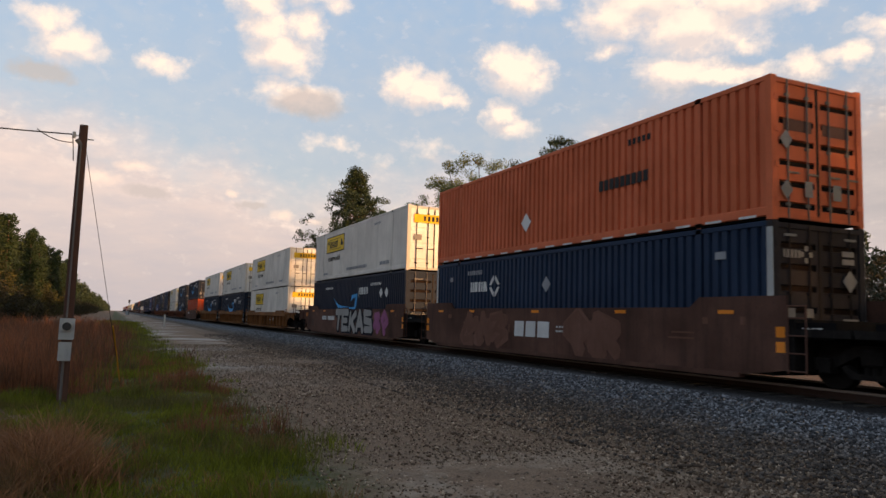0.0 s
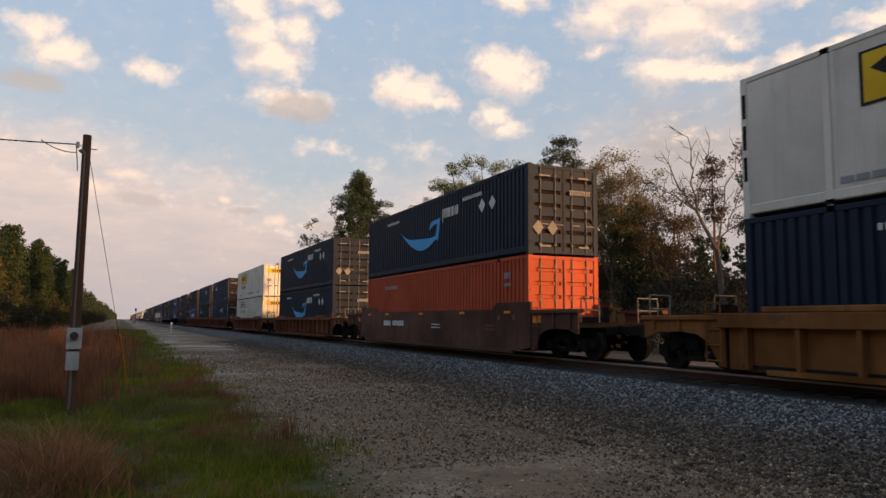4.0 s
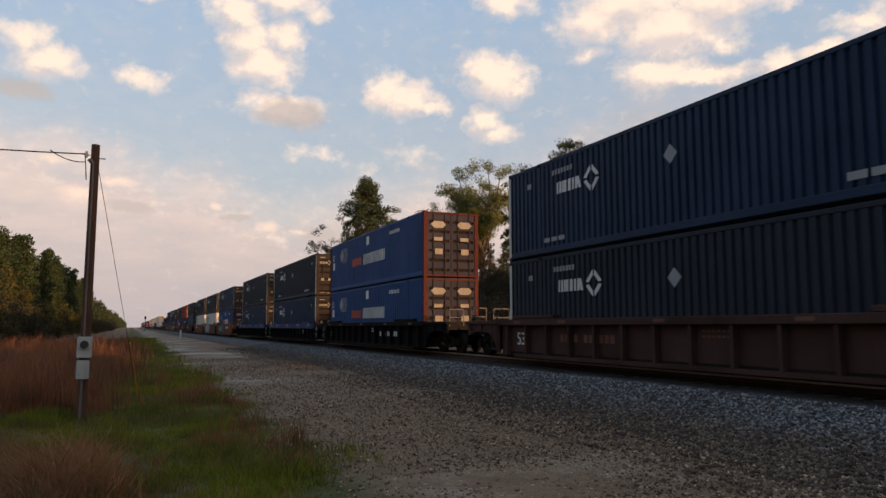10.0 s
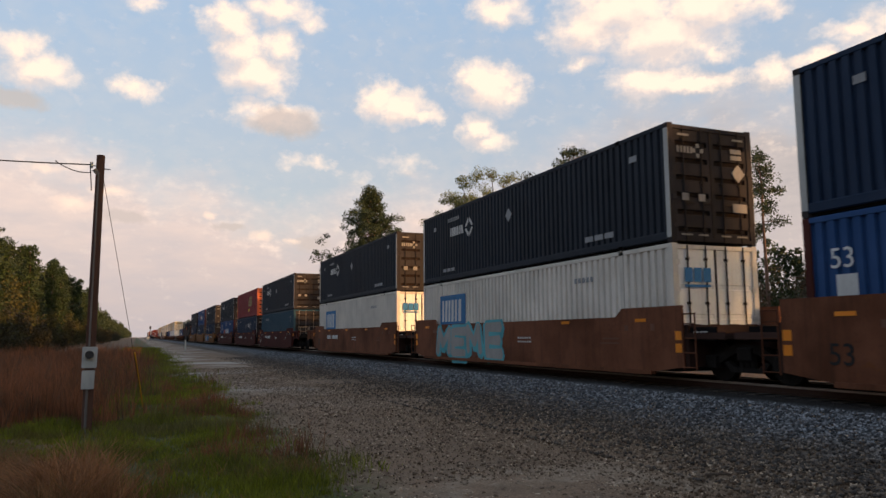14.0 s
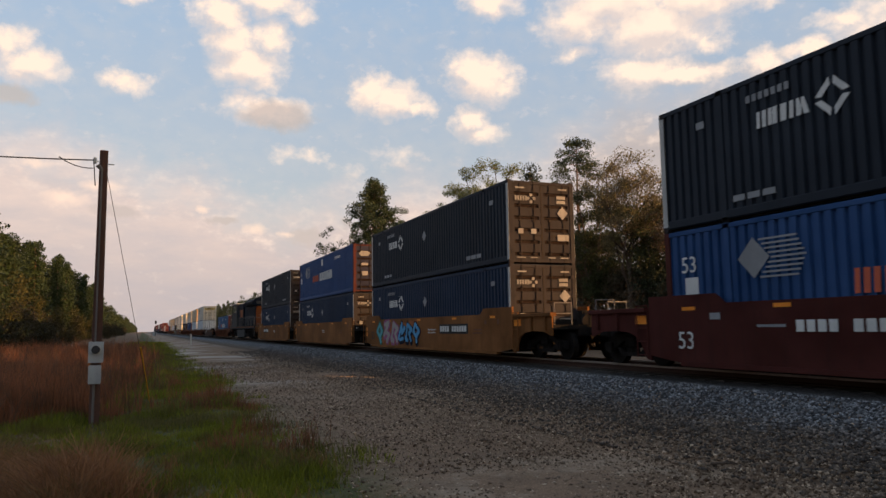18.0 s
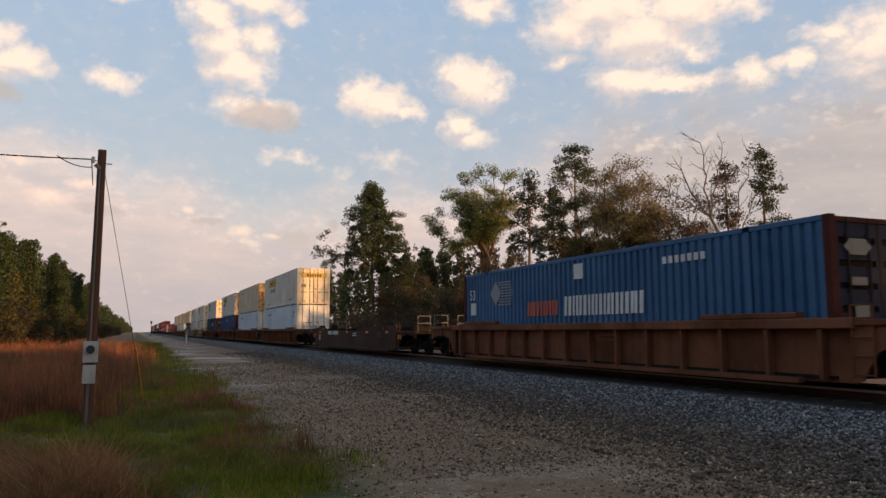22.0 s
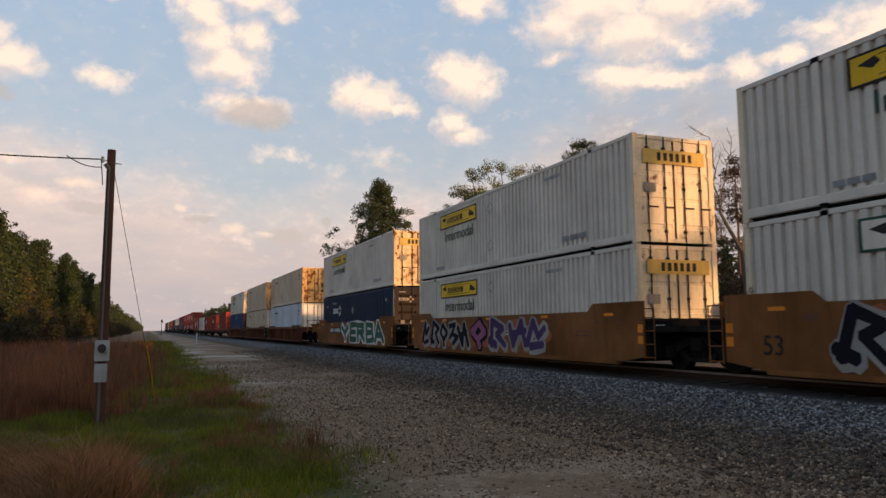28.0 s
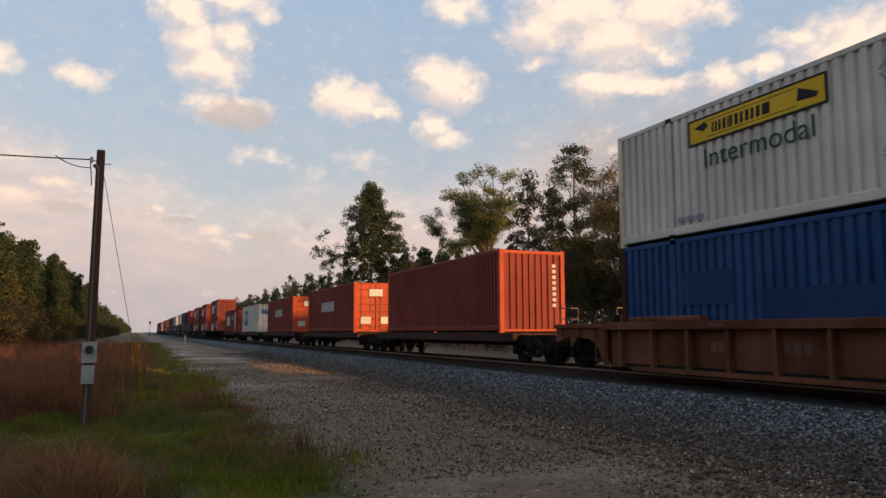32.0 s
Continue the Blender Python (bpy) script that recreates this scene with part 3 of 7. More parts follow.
def container(label, side, post, door, L=16.15, ribs=True, decor="", pitch=0.26, rod="rod", rail_mat=None, front=False, shift=None, cover="", far=False):
    """A steel cargo container; y = 0 is the end nearer the viewer of the passing train."""
    ob = tagged(new("cargo_container"), label, "container", "containers on the train")
    hx = CW / 2
    rail_mat = rail_mat or side
    for s in (-1, 1):
        bm = bmesh.new()
        if ribs:
            corrugated(bm, s * (hx - 0.012), -s, 0.14, L - 0.14, 0.25, CH - 0.10, pitch, 0.062, 0.52)
        else:
            n = 8
            bm.free()
            w = (L - 0.28) / n
            if s < 0:
                panel = made(boxes((-0.012, 0.012, 0.004, w - 0.004, 0.25, CH - 0.10)), "side_panel", M[side])
                seam = made(boxes((-0.006, 0.006, -0.035, 0.035, 0.25, CH - 0.10)), "seam_strip", M[side])
            for i in range(n):
                place("side_panel", panel, ob, pose(s * (hx - 0.03), 0.14 + i * w, 0))
                if i:
                    place("seam_strip", seam, ob, pose(s * (hx - 0.014), 0.14 + i * w, 0))
        if ribs:
            part("side_panel", bm, M[side], ob)
        part("bottom_rail", boxes((s * (hx - 0.05) - 0.05, s * (hx - 0.05) + 0.05, 0.12, L - 0.12, 0.075, 0.27), cut=0.02), M[rail_mat], ob)
        part("top_rail", boxes((s * (hx - 0.035) - 0.035, s * (hx - 0.035) + 0.035, 0.12, L - 0.12, CH - 0.11, CH), cut=0.012), M[rail_mat], ob)
        for y in (0.0, L - 0.15):
            part("corner_post", boxes((s * (hx - 0.075) - 0.078, s * (hx - 0.075) + 0.078, y, y + 0.15, 0.0, CH)), M[post], ob)
            if cover and not far:
                part("post_cover", boxes((s * (hx + 0.005) - 0.003, s * (hx + 0.005) + 0.003, y, y + 0.15, 0.13, CH - 0.13)), M[cover], ob, "pale painted post side")
        if L > 14 and not far:
            for y in (1.98, L - 1.98):
                part("stacking_post", boxes((s * (hx - 0.055) - 0.057, s * (hx - 0.055) + 0.057, y - 0.06, y + 0.06, 0.0, CH)), M[rail_mat], ob)
                for z in (CH - 0.12, 0.0):
                    place("corner_casting", CASTING, ob, pose(s * (hx - 0.08), y, z))
    bm = bmesh.new()
    n = 30
    for i in range(n):
        a = 0.1 + (L - 0.2) * i / n
        box(bm, -hx + 0.05, hx - 0.05, a, a + (L - 0.2) / n * 0.55, CH - 0.05, CH - 0.015)
    box(bm, -hx + 0.05, hx - 0.05, 0.1, L - 0.1, CH - 0.07, CH - 0.045)
    part("roof", bm, M[rail_mat], ob)
    if L > 14 and not far:
        # hoop frames at the forty-foot lifting points
        for y in (1.98, L - 1.98):
            bm = bmesh.new()
            prof = [(-hx - 0.004, 0.03), (-hx - 0.004, CH + 0.004), (hx + 0.004, CH + 0.004), (hx + 0.004, 0.03), (hx - 0.07, 0.03), (hx - 0.07, CH - 0.08), (-hx + 0.07, CH - 0.08), (-hx + 0.07, 0.03)]
            a = [bm.verts.new((px, y - 0.07, pz)) for px, pz in prof]
            b = [bm.verts.new((px, y + 0.07, pz)) for px, pz in prof]
            for i in range(8):
                j = (i + 1) % 8
                bm.faces.new((a[i], b[i], b[j], a[j]))
            for q in ((0, 1, 6, 7), (1, 2, 5, 6), (2, 3, 4, 5)):
                bm.faces.new([a[i] for i in q][::-1])
                bm.faces.new([b[i] for i in q])
            part("hoop_frame", bm, M[rail_mat], ob)
    part("underframe", boxes((-hx + 0.1, hx - 0.1, 0.05, L - 0.05, 0.03, 0.15)), M["steel_dark"], ob)
    bm = bmesh.new()
    for i in range(8):
        a = -hx + 0.15 + i * (CW - 0.3) / 8
        box(bm, a, a + (CW - 0.3) / 16, L - 0.06, L - 0.02, 0.12, CH - 0.1)
    box(bm, -hx + 0.1, hx - 0.1, L - 0.09, L - 0.06, 0.05, CH - 0.05)
    part("front_wall", bm, M[side], ob)
    part("door_header", boxes((-hx + 0.153, hx - 0.153, 0.0, 0.10, CH - 0.13, CH - 0.035)), M[post], ob)
    part("door_sill", boxes((-hx + 0.153, hx - 0.153, 0.0, 0.10, 0.045, 0.13)), M[post], ob)
    if front:
        bm = bmesh.new()
        n = 9
        for i in range(n):
            a = -hx + 0.16 + i * (CW - 0.32) / n
            box(bm, a, a + (CW - 0.32) / n * 0.55, 0.015, 0.06, 0.13, CH - 0.13, cut=0.0)
        box(bm, -hx + 0.153, hx - 0.153, 0.06, 0.09, 0.13, CH - 0.13)
        part("end_wall", bm, M[side], ob)
        part("marking", boxes(*[(hx - 0.5, hx - 0.36, 0.008, 0.014, 0.9 + k * 0.2, 1.02 + k * 0.2) for k in range(8)]), M["mark_white"], ob, "white painted code")
    else:
        for s in (-1, 1):
            x0, x1 = (-hx + 0.16, -0.03) if s < 0 else (0.03, hx - 0.16)
            bm = bmesh.new()
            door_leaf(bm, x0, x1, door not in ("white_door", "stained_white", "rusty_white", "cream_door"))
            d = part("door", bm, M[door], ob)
            # dark doors: groove backs coloured dark for the shadow lines and the dirt
            d.data.materials.append(M["groove_shade_grime" if door in ("grey_door", "blue_door", "orange", "prime", "maroon", "red") else door])
            for x in () if far else (x0 + 0.28, x1 - 0.28):
                bm = bmesh.new()
                tube(bm, (x, 0.0, 0.04), (x, 0.0, CH - 0.04), 0.019, sides=6)
                for z in (0.3, 1.45, 2.5):
                    box(bm, x - 0.05, x + 0.05, -0.008, 0.03, z, z + 0.06)
                box(bm, x - 0.02, x + 0.30, -0.016, 0.002, 0.95, 0.99)
                part("lock_rod", bm, M[rod], d)
            if far:
                continue
            bm = bmesh.new()
            xh = x0 - 0.03 if s < 0 else x1 + 0.03
            for z in (0.35, 1.05, 1.75, 2.4):
                box(bm, xh - 0.06, xh + 0.06, -0.012, 0.024, z, z + 0.11)
            part("hinge", bm, M[post], d)
        if not far:
            part("door_gasket", boxes((-0.028, 0.028, 0.018, 0.05, 0.13, CH - 0.13)), M["rod_dark"], ob, "dark rubber seal between the doors")
    # markings on the flank that faces the road
    x = -hx - 0.001 if ribs else -hx + 0.003
    dx = -0.016          # markings on the door end sit on the plane of the ribs
    if decor == "diamond_brand":
        bm = bmesh.new()
        y0 = L - 3.0 if shift is None else shift
        zbars(bm, x, y0, 1.78, 0.34, [(0.24, 0, "u"), (0.09, 0, "i"), (0.34, 0, "n"), (0.28, 0, "a"), (0.12, 0.12, "i")])
        diamond(bm, x, y0 - 1.78, 1.95, 0.42, hole=0.6)
        part("brand_mark", bm, M["mark_white"], ob, "white brand strokes and diamond")
        bm = bmesh.new()
        bars(bm, x, L - 2.75, 2.38, 1.15, 0.15, 7)
        bars(bm, x, L - 2.25, 0.40, 1.2, 0.13, 3, 0.2)
        bars(bm, x, 3.6, 0.40, 1.4, 0.15, 3, 0.15)
        part("lettering", bm, M["mark_grey"], ob)
        bm = bmesh.new()
        diamond(bm, x, L - 8.0, 1.9, 0.24)
        box(bm, x - 0.003, x, 1.2, 1.5, 2.2, 2.36)
        box(bm, x - 0.003, x, L - 1.5, L - 1.25, 2.2, 2.36)
        part("placard", bm, M["mark_grey"], ob)
        bm = bmesh.new()
        for i in range(5):
            box(bm, -1.05 + i * 0.1, -1.05 + i * 0.1 + 0.07, dx - 0.003, dx, 2.18, 2.34)
        for k in range(4):
            c, s2 = [(1, 0), (0, 1), (-1, 0), (0, -1)][k]
            box(bm, -0.42 + c * 0.12 - 0.05, -0.42 + c * 0.12 + 0.05, dx - 0.003, dx, 2.26 + s2 * 0.12 - 0.05, 2.26 + s2 * 0.12 + 0.05)
        for z in (2.12, 2.28):
            box(bm, 0.6, 0.95, dx - 0.003, dx, z, z + 0.11)
        for c in (-0.85, -0.35):
            box(bm, c - 0.1, c + 0.1, dx - 0.003, dx, 1.02, 1.2)
        box(bm, 0.6, 1.05, dx - 0.003, dx, 0.8, 1.02)
        q = [(0.82, 1.55), (1.04, 1.78), (0.82, 2.01), (0.6, 1.78)]
        bm.faces.new([bm.verts.new((a, dx - 0.002, b)) for a, b in q])
        part("door_lettering", bm, M["door_mark"], ob)
        bm = bmesh.new()
        for s2 in (-1, 1):
            box(bm, s2 * 0.85 - 0.17, s2 * 0.85 + 0.17, dx - 0.003, dx, 2.60, 2.65)
            box(bm, s2 * 0.85 - 0.17, s2 * 0.85 + 0.17, dx - 0.003, dx, 0.18, 0.22)
            box(bm, s2 * 0.35 - 0.15, s2 * 0.35 + 0.15, dx - 0.003, dx, 0.18, 0.22)
        part("reflective_strip", bm, M["door_mark"], ob)
    elif decor == "stack_brand":
        bm = bmesh.new()
        zbars(bm, x, 11.2, 1.25, 0.44, [(0.30, 0, "n"), (0.36, 0, "a"), (0.29, 0, "u"), (0.28, 0, "o"), (0.30, 0, "n")])
        part("brand_mark", bm, M["mark_red"], ob, "faded red brand strokes")
        bm = bmesh.new()
        zbars(bm, x, 9.0, 1.22, 0.56, [(0.36, 0, "o"), (0.28, 0, "u"), (0.36, 0, "a"), (0.28, 0, "o"), (0.32, 0, "n"), (0.28, 0, "u"), (0.32, 0, "n"), (0.36, 0, "a"), (0.12, 0, "i"), (0.36, 0, "n")])
        part("brand_mark", bm, M["mark_white"], ob, "white brand strokes")
        bm = bmesh.new()
        diamond(bm, x, 13.45, 2.08, 0.42)
        for i in range(9):
            box(bm, x - 0.003, x, 12.15 + 0.1 * abs(i - 4) / 2, 13.0 + 0.3 * abs(i - 4) / 4, 1.66 + i * 0.095, 1.66 + i * 0.095 + 0.04)
        part("emblem", bm, M["mark_grey"], ob, "striped diamond emblem")
        place("lettering", text_mesh("53", 0.52, M["mark_white"]), ob, on_side(15.62, 1.92, x - 0.003))
        bm = boxes((x - 0.003, x, 15.08, 15.5, 1.36, 1.80), (x - 0.003, x, 8.0, 8.46, 2.25, 2.68))
        bars(bm, x, 4.6, 2.36, 1.5, 0.17, 7)
        part("placard", bm, M["mark_white"], ob)
        bm = bmesh.new()
        for s2 in (-1, 1):
            c = s2 * 0.62
            box(bm, c - 0.2, c + 0.2, dx - 0.003, dx, 2.16, 2.46)
            for e in (-1, 1):
                q = [(c + e * 0.2, 2.16), (c + e * 0.36, 2.31), (c + e * 0.2, 2.46)]
                vs = [bm.verts.new((a, dx - 0.002, b)) for a, b in q]
                bm.faces.new(vs)
            box(bm, c - 0.16, c + 0.2, dx - 0.003, dx, 1.0, 1.25)
            box(bm, c - 0.2, c + 0.2, dx - 0.003, dx, 1.6, 1.75)
        part("placard", bm, M["door_mark"], ob, "dirty white door placards")
    elif decor in ("sign", "green_sign"):
        s0, s1 = (2.02, 2.62) if ribs else (1.62, 2.58)
        part("sign_panel", boxes((x - 0.004, x, 9.8, 13.5, s0, s1)), M["mark_black" if decor == "sign" else "mark_green"], ob, "black-bordered yellow sign" if decor == "sign" else "green-bordered white sign")
        bm = boxes((x - 0.007, x - 0.004, 9.87, 13.43, s0 + 0.05, s1 - 0.05))
        part("sign_face", bm, M["mark_yellow" if decor == "sign" else "white"], ob)
        bm = bmesh.new()
        zm, zh = (s0 + s1) / 2, (s1 - s0) / 2
        zbars(bm, x - 0.007, 12.75, zm - zh * 0.42, zh * 0.8, [(0.16, 0, "u"), (0.22, 0, "o"), (0.05, 0, "i"), (0.24, 0, "n"), (0.24, 0, "u"), (0.24, 0, "n"), (0.20, 0, "i")])
        box(bm, x - 0.0075, x - 0.004, 10.5, 12.9, zm - zh * 0.62, zm - zh * 0.56)
        box(bm, x - 0.0075, x - 0.004, 10.5, 12.9, zm + zh * 0.56, zm + zh * 0.62)
        prism(bm, [(13.3, zm + zh * 0.3), (12.95, zm + zh * 0.6), (12.85, zm + zh * 0.2), (13.0, zm - zh * 0.1)], x - 0.0075, x - 0.004)
        prism(bm, [(10.45, zm + zh * 0.55), (10.0, zm - zh * 0.1), (10.05, zm - zh * 0.4), (10.5, zm - zh * 0.3)], x - 0.0075, x - 0.004)
        part("brand_mark", bm, M["mark_black"], ob)
        place("lettering", text_mesh("Intermodal", 0.62, M["leaf_sign"] if decor == "green_sign" else M["mark_green"] if ribs else M["mark_black"]), ob, on_side(13.06, 1.47 if ribs else 1.12, x - 0.003) @ Matrix.Diagonal((3.13 / 2.9 if ribs else 2.62 / 2.9, 1.0 if ribs else 0.8, 1, 1)))
        if ribs:
            for z in (2.25, 0.85):
                bm = bmesh.new()
                diamond(bm, x, 8.6, z, 0.26, hole=0.8)
                part("placard_holder", bm, M["mark_grey"], ob, "empty diamond placard frame")
        bm = bmesh.new()
        if not ribs:
            bars(bm, x, L - 7.0, 0.42, 3.6, 0.16, 16)
        bars(bm, x, 3.6, 0.42, 1.4, 0.16, 3, 0.15)
        bars(bm, x, L - 2.2, 0.35, 0.9, 0.12, 3, 0.15)
        bars(bm, x, 4.6, 2.45, 1.0, 0.11, 8)
        part("lettering", bm, M["mark_grey"], ob)
        if not ribs:
            for z in (0.75, 1.4, 2.05):
                part("post_slot", boxes((-hx - 0.007, -hx - 0.003, L - 0.125, L - 0.035, z, z + 0.5)), M["steel_dark"], ob, "dark slot in the front post")
        bm = boxes((-1.0, 1.0, dx - 0.003, dx, 2.12, 2.5))
        part("door_sign", bm, M["sign_faded" if ribs else "mark_yellow"], ob, "yellow brand panel")
        bm = bmesh.new()
        for i in range(6):
            box(bm, -0.55 + i * 0.2, -0.55 + i * 0.2 + 0.12, dx - 0.006, dx - 0.003, 2.2, 2.42)
        part("door_lettering", bm, M["mark_black"], ob)
        part("door_placard", boxes((-1.0, -0.62, dx - 0.003, dx, 1.35, 1.6)), M["door_mark"], ob)
    elif decor == "arrow":
        bm = bmesh.new()
        pts_out, pts_in = [], []
        for i in range(15):
            u = i / 14
            yy = 11.4 - u * 4.1
            pts_out.append((yy, 1.80 - 0.95 * math.sin(u * math.pi * 0.80)))
            pts_in.append((yy, 1.84 - (0.95 - 0.46 * math.sin(u * math.pi * 0.9)) * math.sin(u * math.pi * 0.80)))
        for i in range(14):
            prism(bm, [pts_out[i], pts_out[i + 1], pts_in[i + 1], pts_in[i]], x - 0.004, x)
        for q in ([(8.1, 1.62), (7.9, 1.95), (6.95, 2.02), (6.98, 1.82), (7.6, 1.80)], [(6.95, 2.02), (7.15, 1.1), (7.45, 1.2), (7.25, 1.82)]):
            prism(bm, q, x - 0.004, x)
        part("brand_mark", bm, M["mark_blue"], ob, "sky blue curved arrow")
        bm = bmesh.new()
        zbars(bm, x, 6.75, 1.95, 0.36, [(0.30, 0, "o"), (0.12, 0, "i"), (0.08, 0, "i"), (0.46, 0, "n"), (0.30, 0, "o")])
        box(bm, x - 0.003, x, 6.69, 6.75, 1.80, 1.96)
        bars(bm, x, 13.3, 2.36, 1.6, 0.12, 12)
        bars(bm, x, 4.82, 2.36, 1.6, 0.13, 12)
        diamond(bm, x, 3.24, 1.98, 0.25)
        diamond(bm, x, 2.45, 1.98, 0.25)
        part("brand_mark", bm, M["mark_white"], ob, "white brand strokes and placards")
        bm = bmesh.new()
        for c in (-0.95, -0.42):
            bm.faces.new([bm.verts.new((c + p, dx - 0.002, 0.85 + q)) for p, q in ((0, -0.24), (0.2, 0), (0, 0.24), (-0.2, 0))])
        part("door_placard", bm, M["door_mark"], ob, "two dull white diamond placards")
        bm = bmesh.new()
        for i in range(9):
            box(bm, 0.22 + i * 0.09, 0.28 + i * 0.09, dx - 0.003, dx, 1.95, 2.12)
        for c in (-0.9, 0.55):
            box(bm, c, c + 0.4, dx - 0.003, dx, 2.5, 2.55)
            box(bm, c, c + 0.4, dx - 0.003, dx, 0.25, 0.3)
        part("door_lettering", bm, M["door_mark"], ob)
    elif decor == "blue_letters":
        bm = boxes((x - 0.004, x, L - 4.4, L - 1.9, 0.75, 2.35))
        part("sign_panel", bm, M["mark_deep"], ob, "sky blue brand panel")
        bm = bmesh.new()
        zbars(bm, x - 0.004, L - 2.1, 1.3, 0.85, [(0.52, 0, "o"), (0.52, 0, "u"), (0.6, 0, "a")])
        part("brand_mark", bm, M["mark_white"], ob)
        bm = bmesh.new()
        for s2 in range(3):
            box(bm, -0.98 + s2 * 0.28, -0.75 + s2 * 0.28, dx - 0.003, dx, 1.98, 2.32)
        box(bm, -0.98, -0.2, dx - 0.003, dx, 1.86, 1.92)
        part("door_lettering", bm, M["mark_deep"], ob)
        bm = bmesh.new()
        bars(bm, x, 4.2, 2.2, 1.0, 0.14, 5)
        part("lettering", bm, M["mark_grey"], ob)
    elif decor == "plain_codes":
        bm = bmesh.new()
        bars(bm, x, L - 2.6, 2.25, 1.7, 0.17, 9)
        bars(bm, x, 1.6, 2.2, 0.5, 0.2, 3)
        bars(bm, x, 1.6, 1.95, 0.5, 0.1, 4)
        part("lettering", bm, M["mark_black" if side in ("pale", "cream", "white") else "mark_grey"], ob)
        bm = bmesh.new()
        diamond(bm, x, L * 0.62, 0.85, 0.24)
        part("placard", bm, M["mark_grey"], ob)
    elif decor == "overpaint":
        for y0, y1, z0, z1 in ((12.4, 13.9, 1.35, 2.1), (4.2, 11.6, 0.95, 1.6), (1.6, 3.3, 1.5, 1.75)):
            part("paint_patch", boxes((x - 0.003, x, y0, y1, z0, z1)), M["blue_patch"], ob, "darker blue overpainted patch")
        part("placard", boxes((x - 0.003, x, 8.0, 8.46, 2.1, 2.55)), M["mark_white"], ob)
        bm = bmesh.new()
        bars(bm, x, 2.9, 2.36, 0.9, 0.14, 4)
        part("lettering", bm, M["mark_grey"], ob)
    elif decor == "name_bar":
        bm = bmesh.new()
        bars(bm, x, 5.6, 1.35, 2.0, 0.28, 9, 0.2)
        bars(bm, x, 4.4, 2.35, 0.9, 0.15, 5)
        part("lettering", bm, M["mark_black"], ob, "dark lettering bars")
        bm = bmesh.new()
        diamond(bm, x, L * 0.58, 0.95, 0.30)
        part("placard", bm, M["mark_white"], ob)
        bm = bmesh.new()
        for i in range(17):
            box(bm, x - 0.004, x, 0.4 + i * 0.92, 0.85 + i * 0.92, 0.07, 0.12)
        part("reflective_strip", bm, M["mark_white"], ob)
        bm = bmesh.new()
        for c, z in ((-0.92, 1.62), (-0.92, 0.62)):
            bm.faces.new([bm.verts.new((c + a, dx - 0.002, z + b)) for a, b in ((0, -0.2), (0.17, 0), (0, 0.2), (-0.17, 0))])
        box(bm, -0.42, -0.2, dx - 0.003, dx, 0.5, 0.82)
        box(bm, 0.38, 0.62, dx - 0.003, dx, 0.5, 0.82)
        part("door_placard", bm, M["door_mark"], ob)
        bm = bmesh.new()
        for s2 in (-1, 1):
            box(bm, s2 * 0.55 - 0.4, s2 * 0.55 + 0.4, 0.026, 0.029, 1.82, 2.06)
        part("door_lettering", bm, M["tag_ghost"], ob, "dark weathered overpainted name")
    elif decor == "white_name":
        bm = bmesh.new()
        zbars(bm, x, L * 0.66, 1.35, 0.62, [(0.42, 0, "o"), (0.4, 0, "n"), (0.42, 0, "o"), (0.55, 0, "u"), (0.14, 0, "i"), (0.4, 0, "o"), (0.44, 0, "a")])
        part("brand_mark", bm, M["mark_white"], ob, "white brand strokes")
        bm = bmesh.new()
        box(bm, -0.4, 0.4, -0.02, 0.004, 2.1, 2.5)
        box(bm, 0.3, 0.9, -0.02, 0.004, 0.5, 0.9)
        box(bm, -0.9, -0.3, -0.02, 0.004, 0.5, 0.9)
        part("door_placard", bm, M["mark_white"], ob)
    elif decor == "patches":
        bm = boxes((x - 0.004, x, L * 0.55, L * 0.82, 0.9, 2.1), (x - 0.004, x, 0.5, 1.6, 0.3, 2.5), (x - 0.004, x, L * 0.3, L * 0.36, 1.6, 2.2))
        part("brand_mark", bm, M["mark_white"], ob, "white brand panels")
    elif decor == "sail":
        bm = bmesh.new()
        for i in range(4):
            for k in range(3):
                y0, z0 = 6.5 - i * 0.66, 1.15 + k * 0.36
                if k == 2 and i == 0:
                    continue
                prism(bm, [(y0, z0), (y0 - 0.57, z0 + 0.05), (y0 - 0.57, z0 + 0.37), (y0, z0 + 0.31)], x - 0.004, x)
        part("emblem", bm, M["sail"], ob, "dull yellow sail-shaped emblem")
        bm = bmesh.new()
        zbars(bm, x, 6.6, 0.62, 0.3, [(0.3, 0, "o"), (0.3, 0, "a"), (0.3, 0, "n")])
        part("brand_mark", bm, M["mark_yellow"], ob, "yellow brand strokes")
    return ob


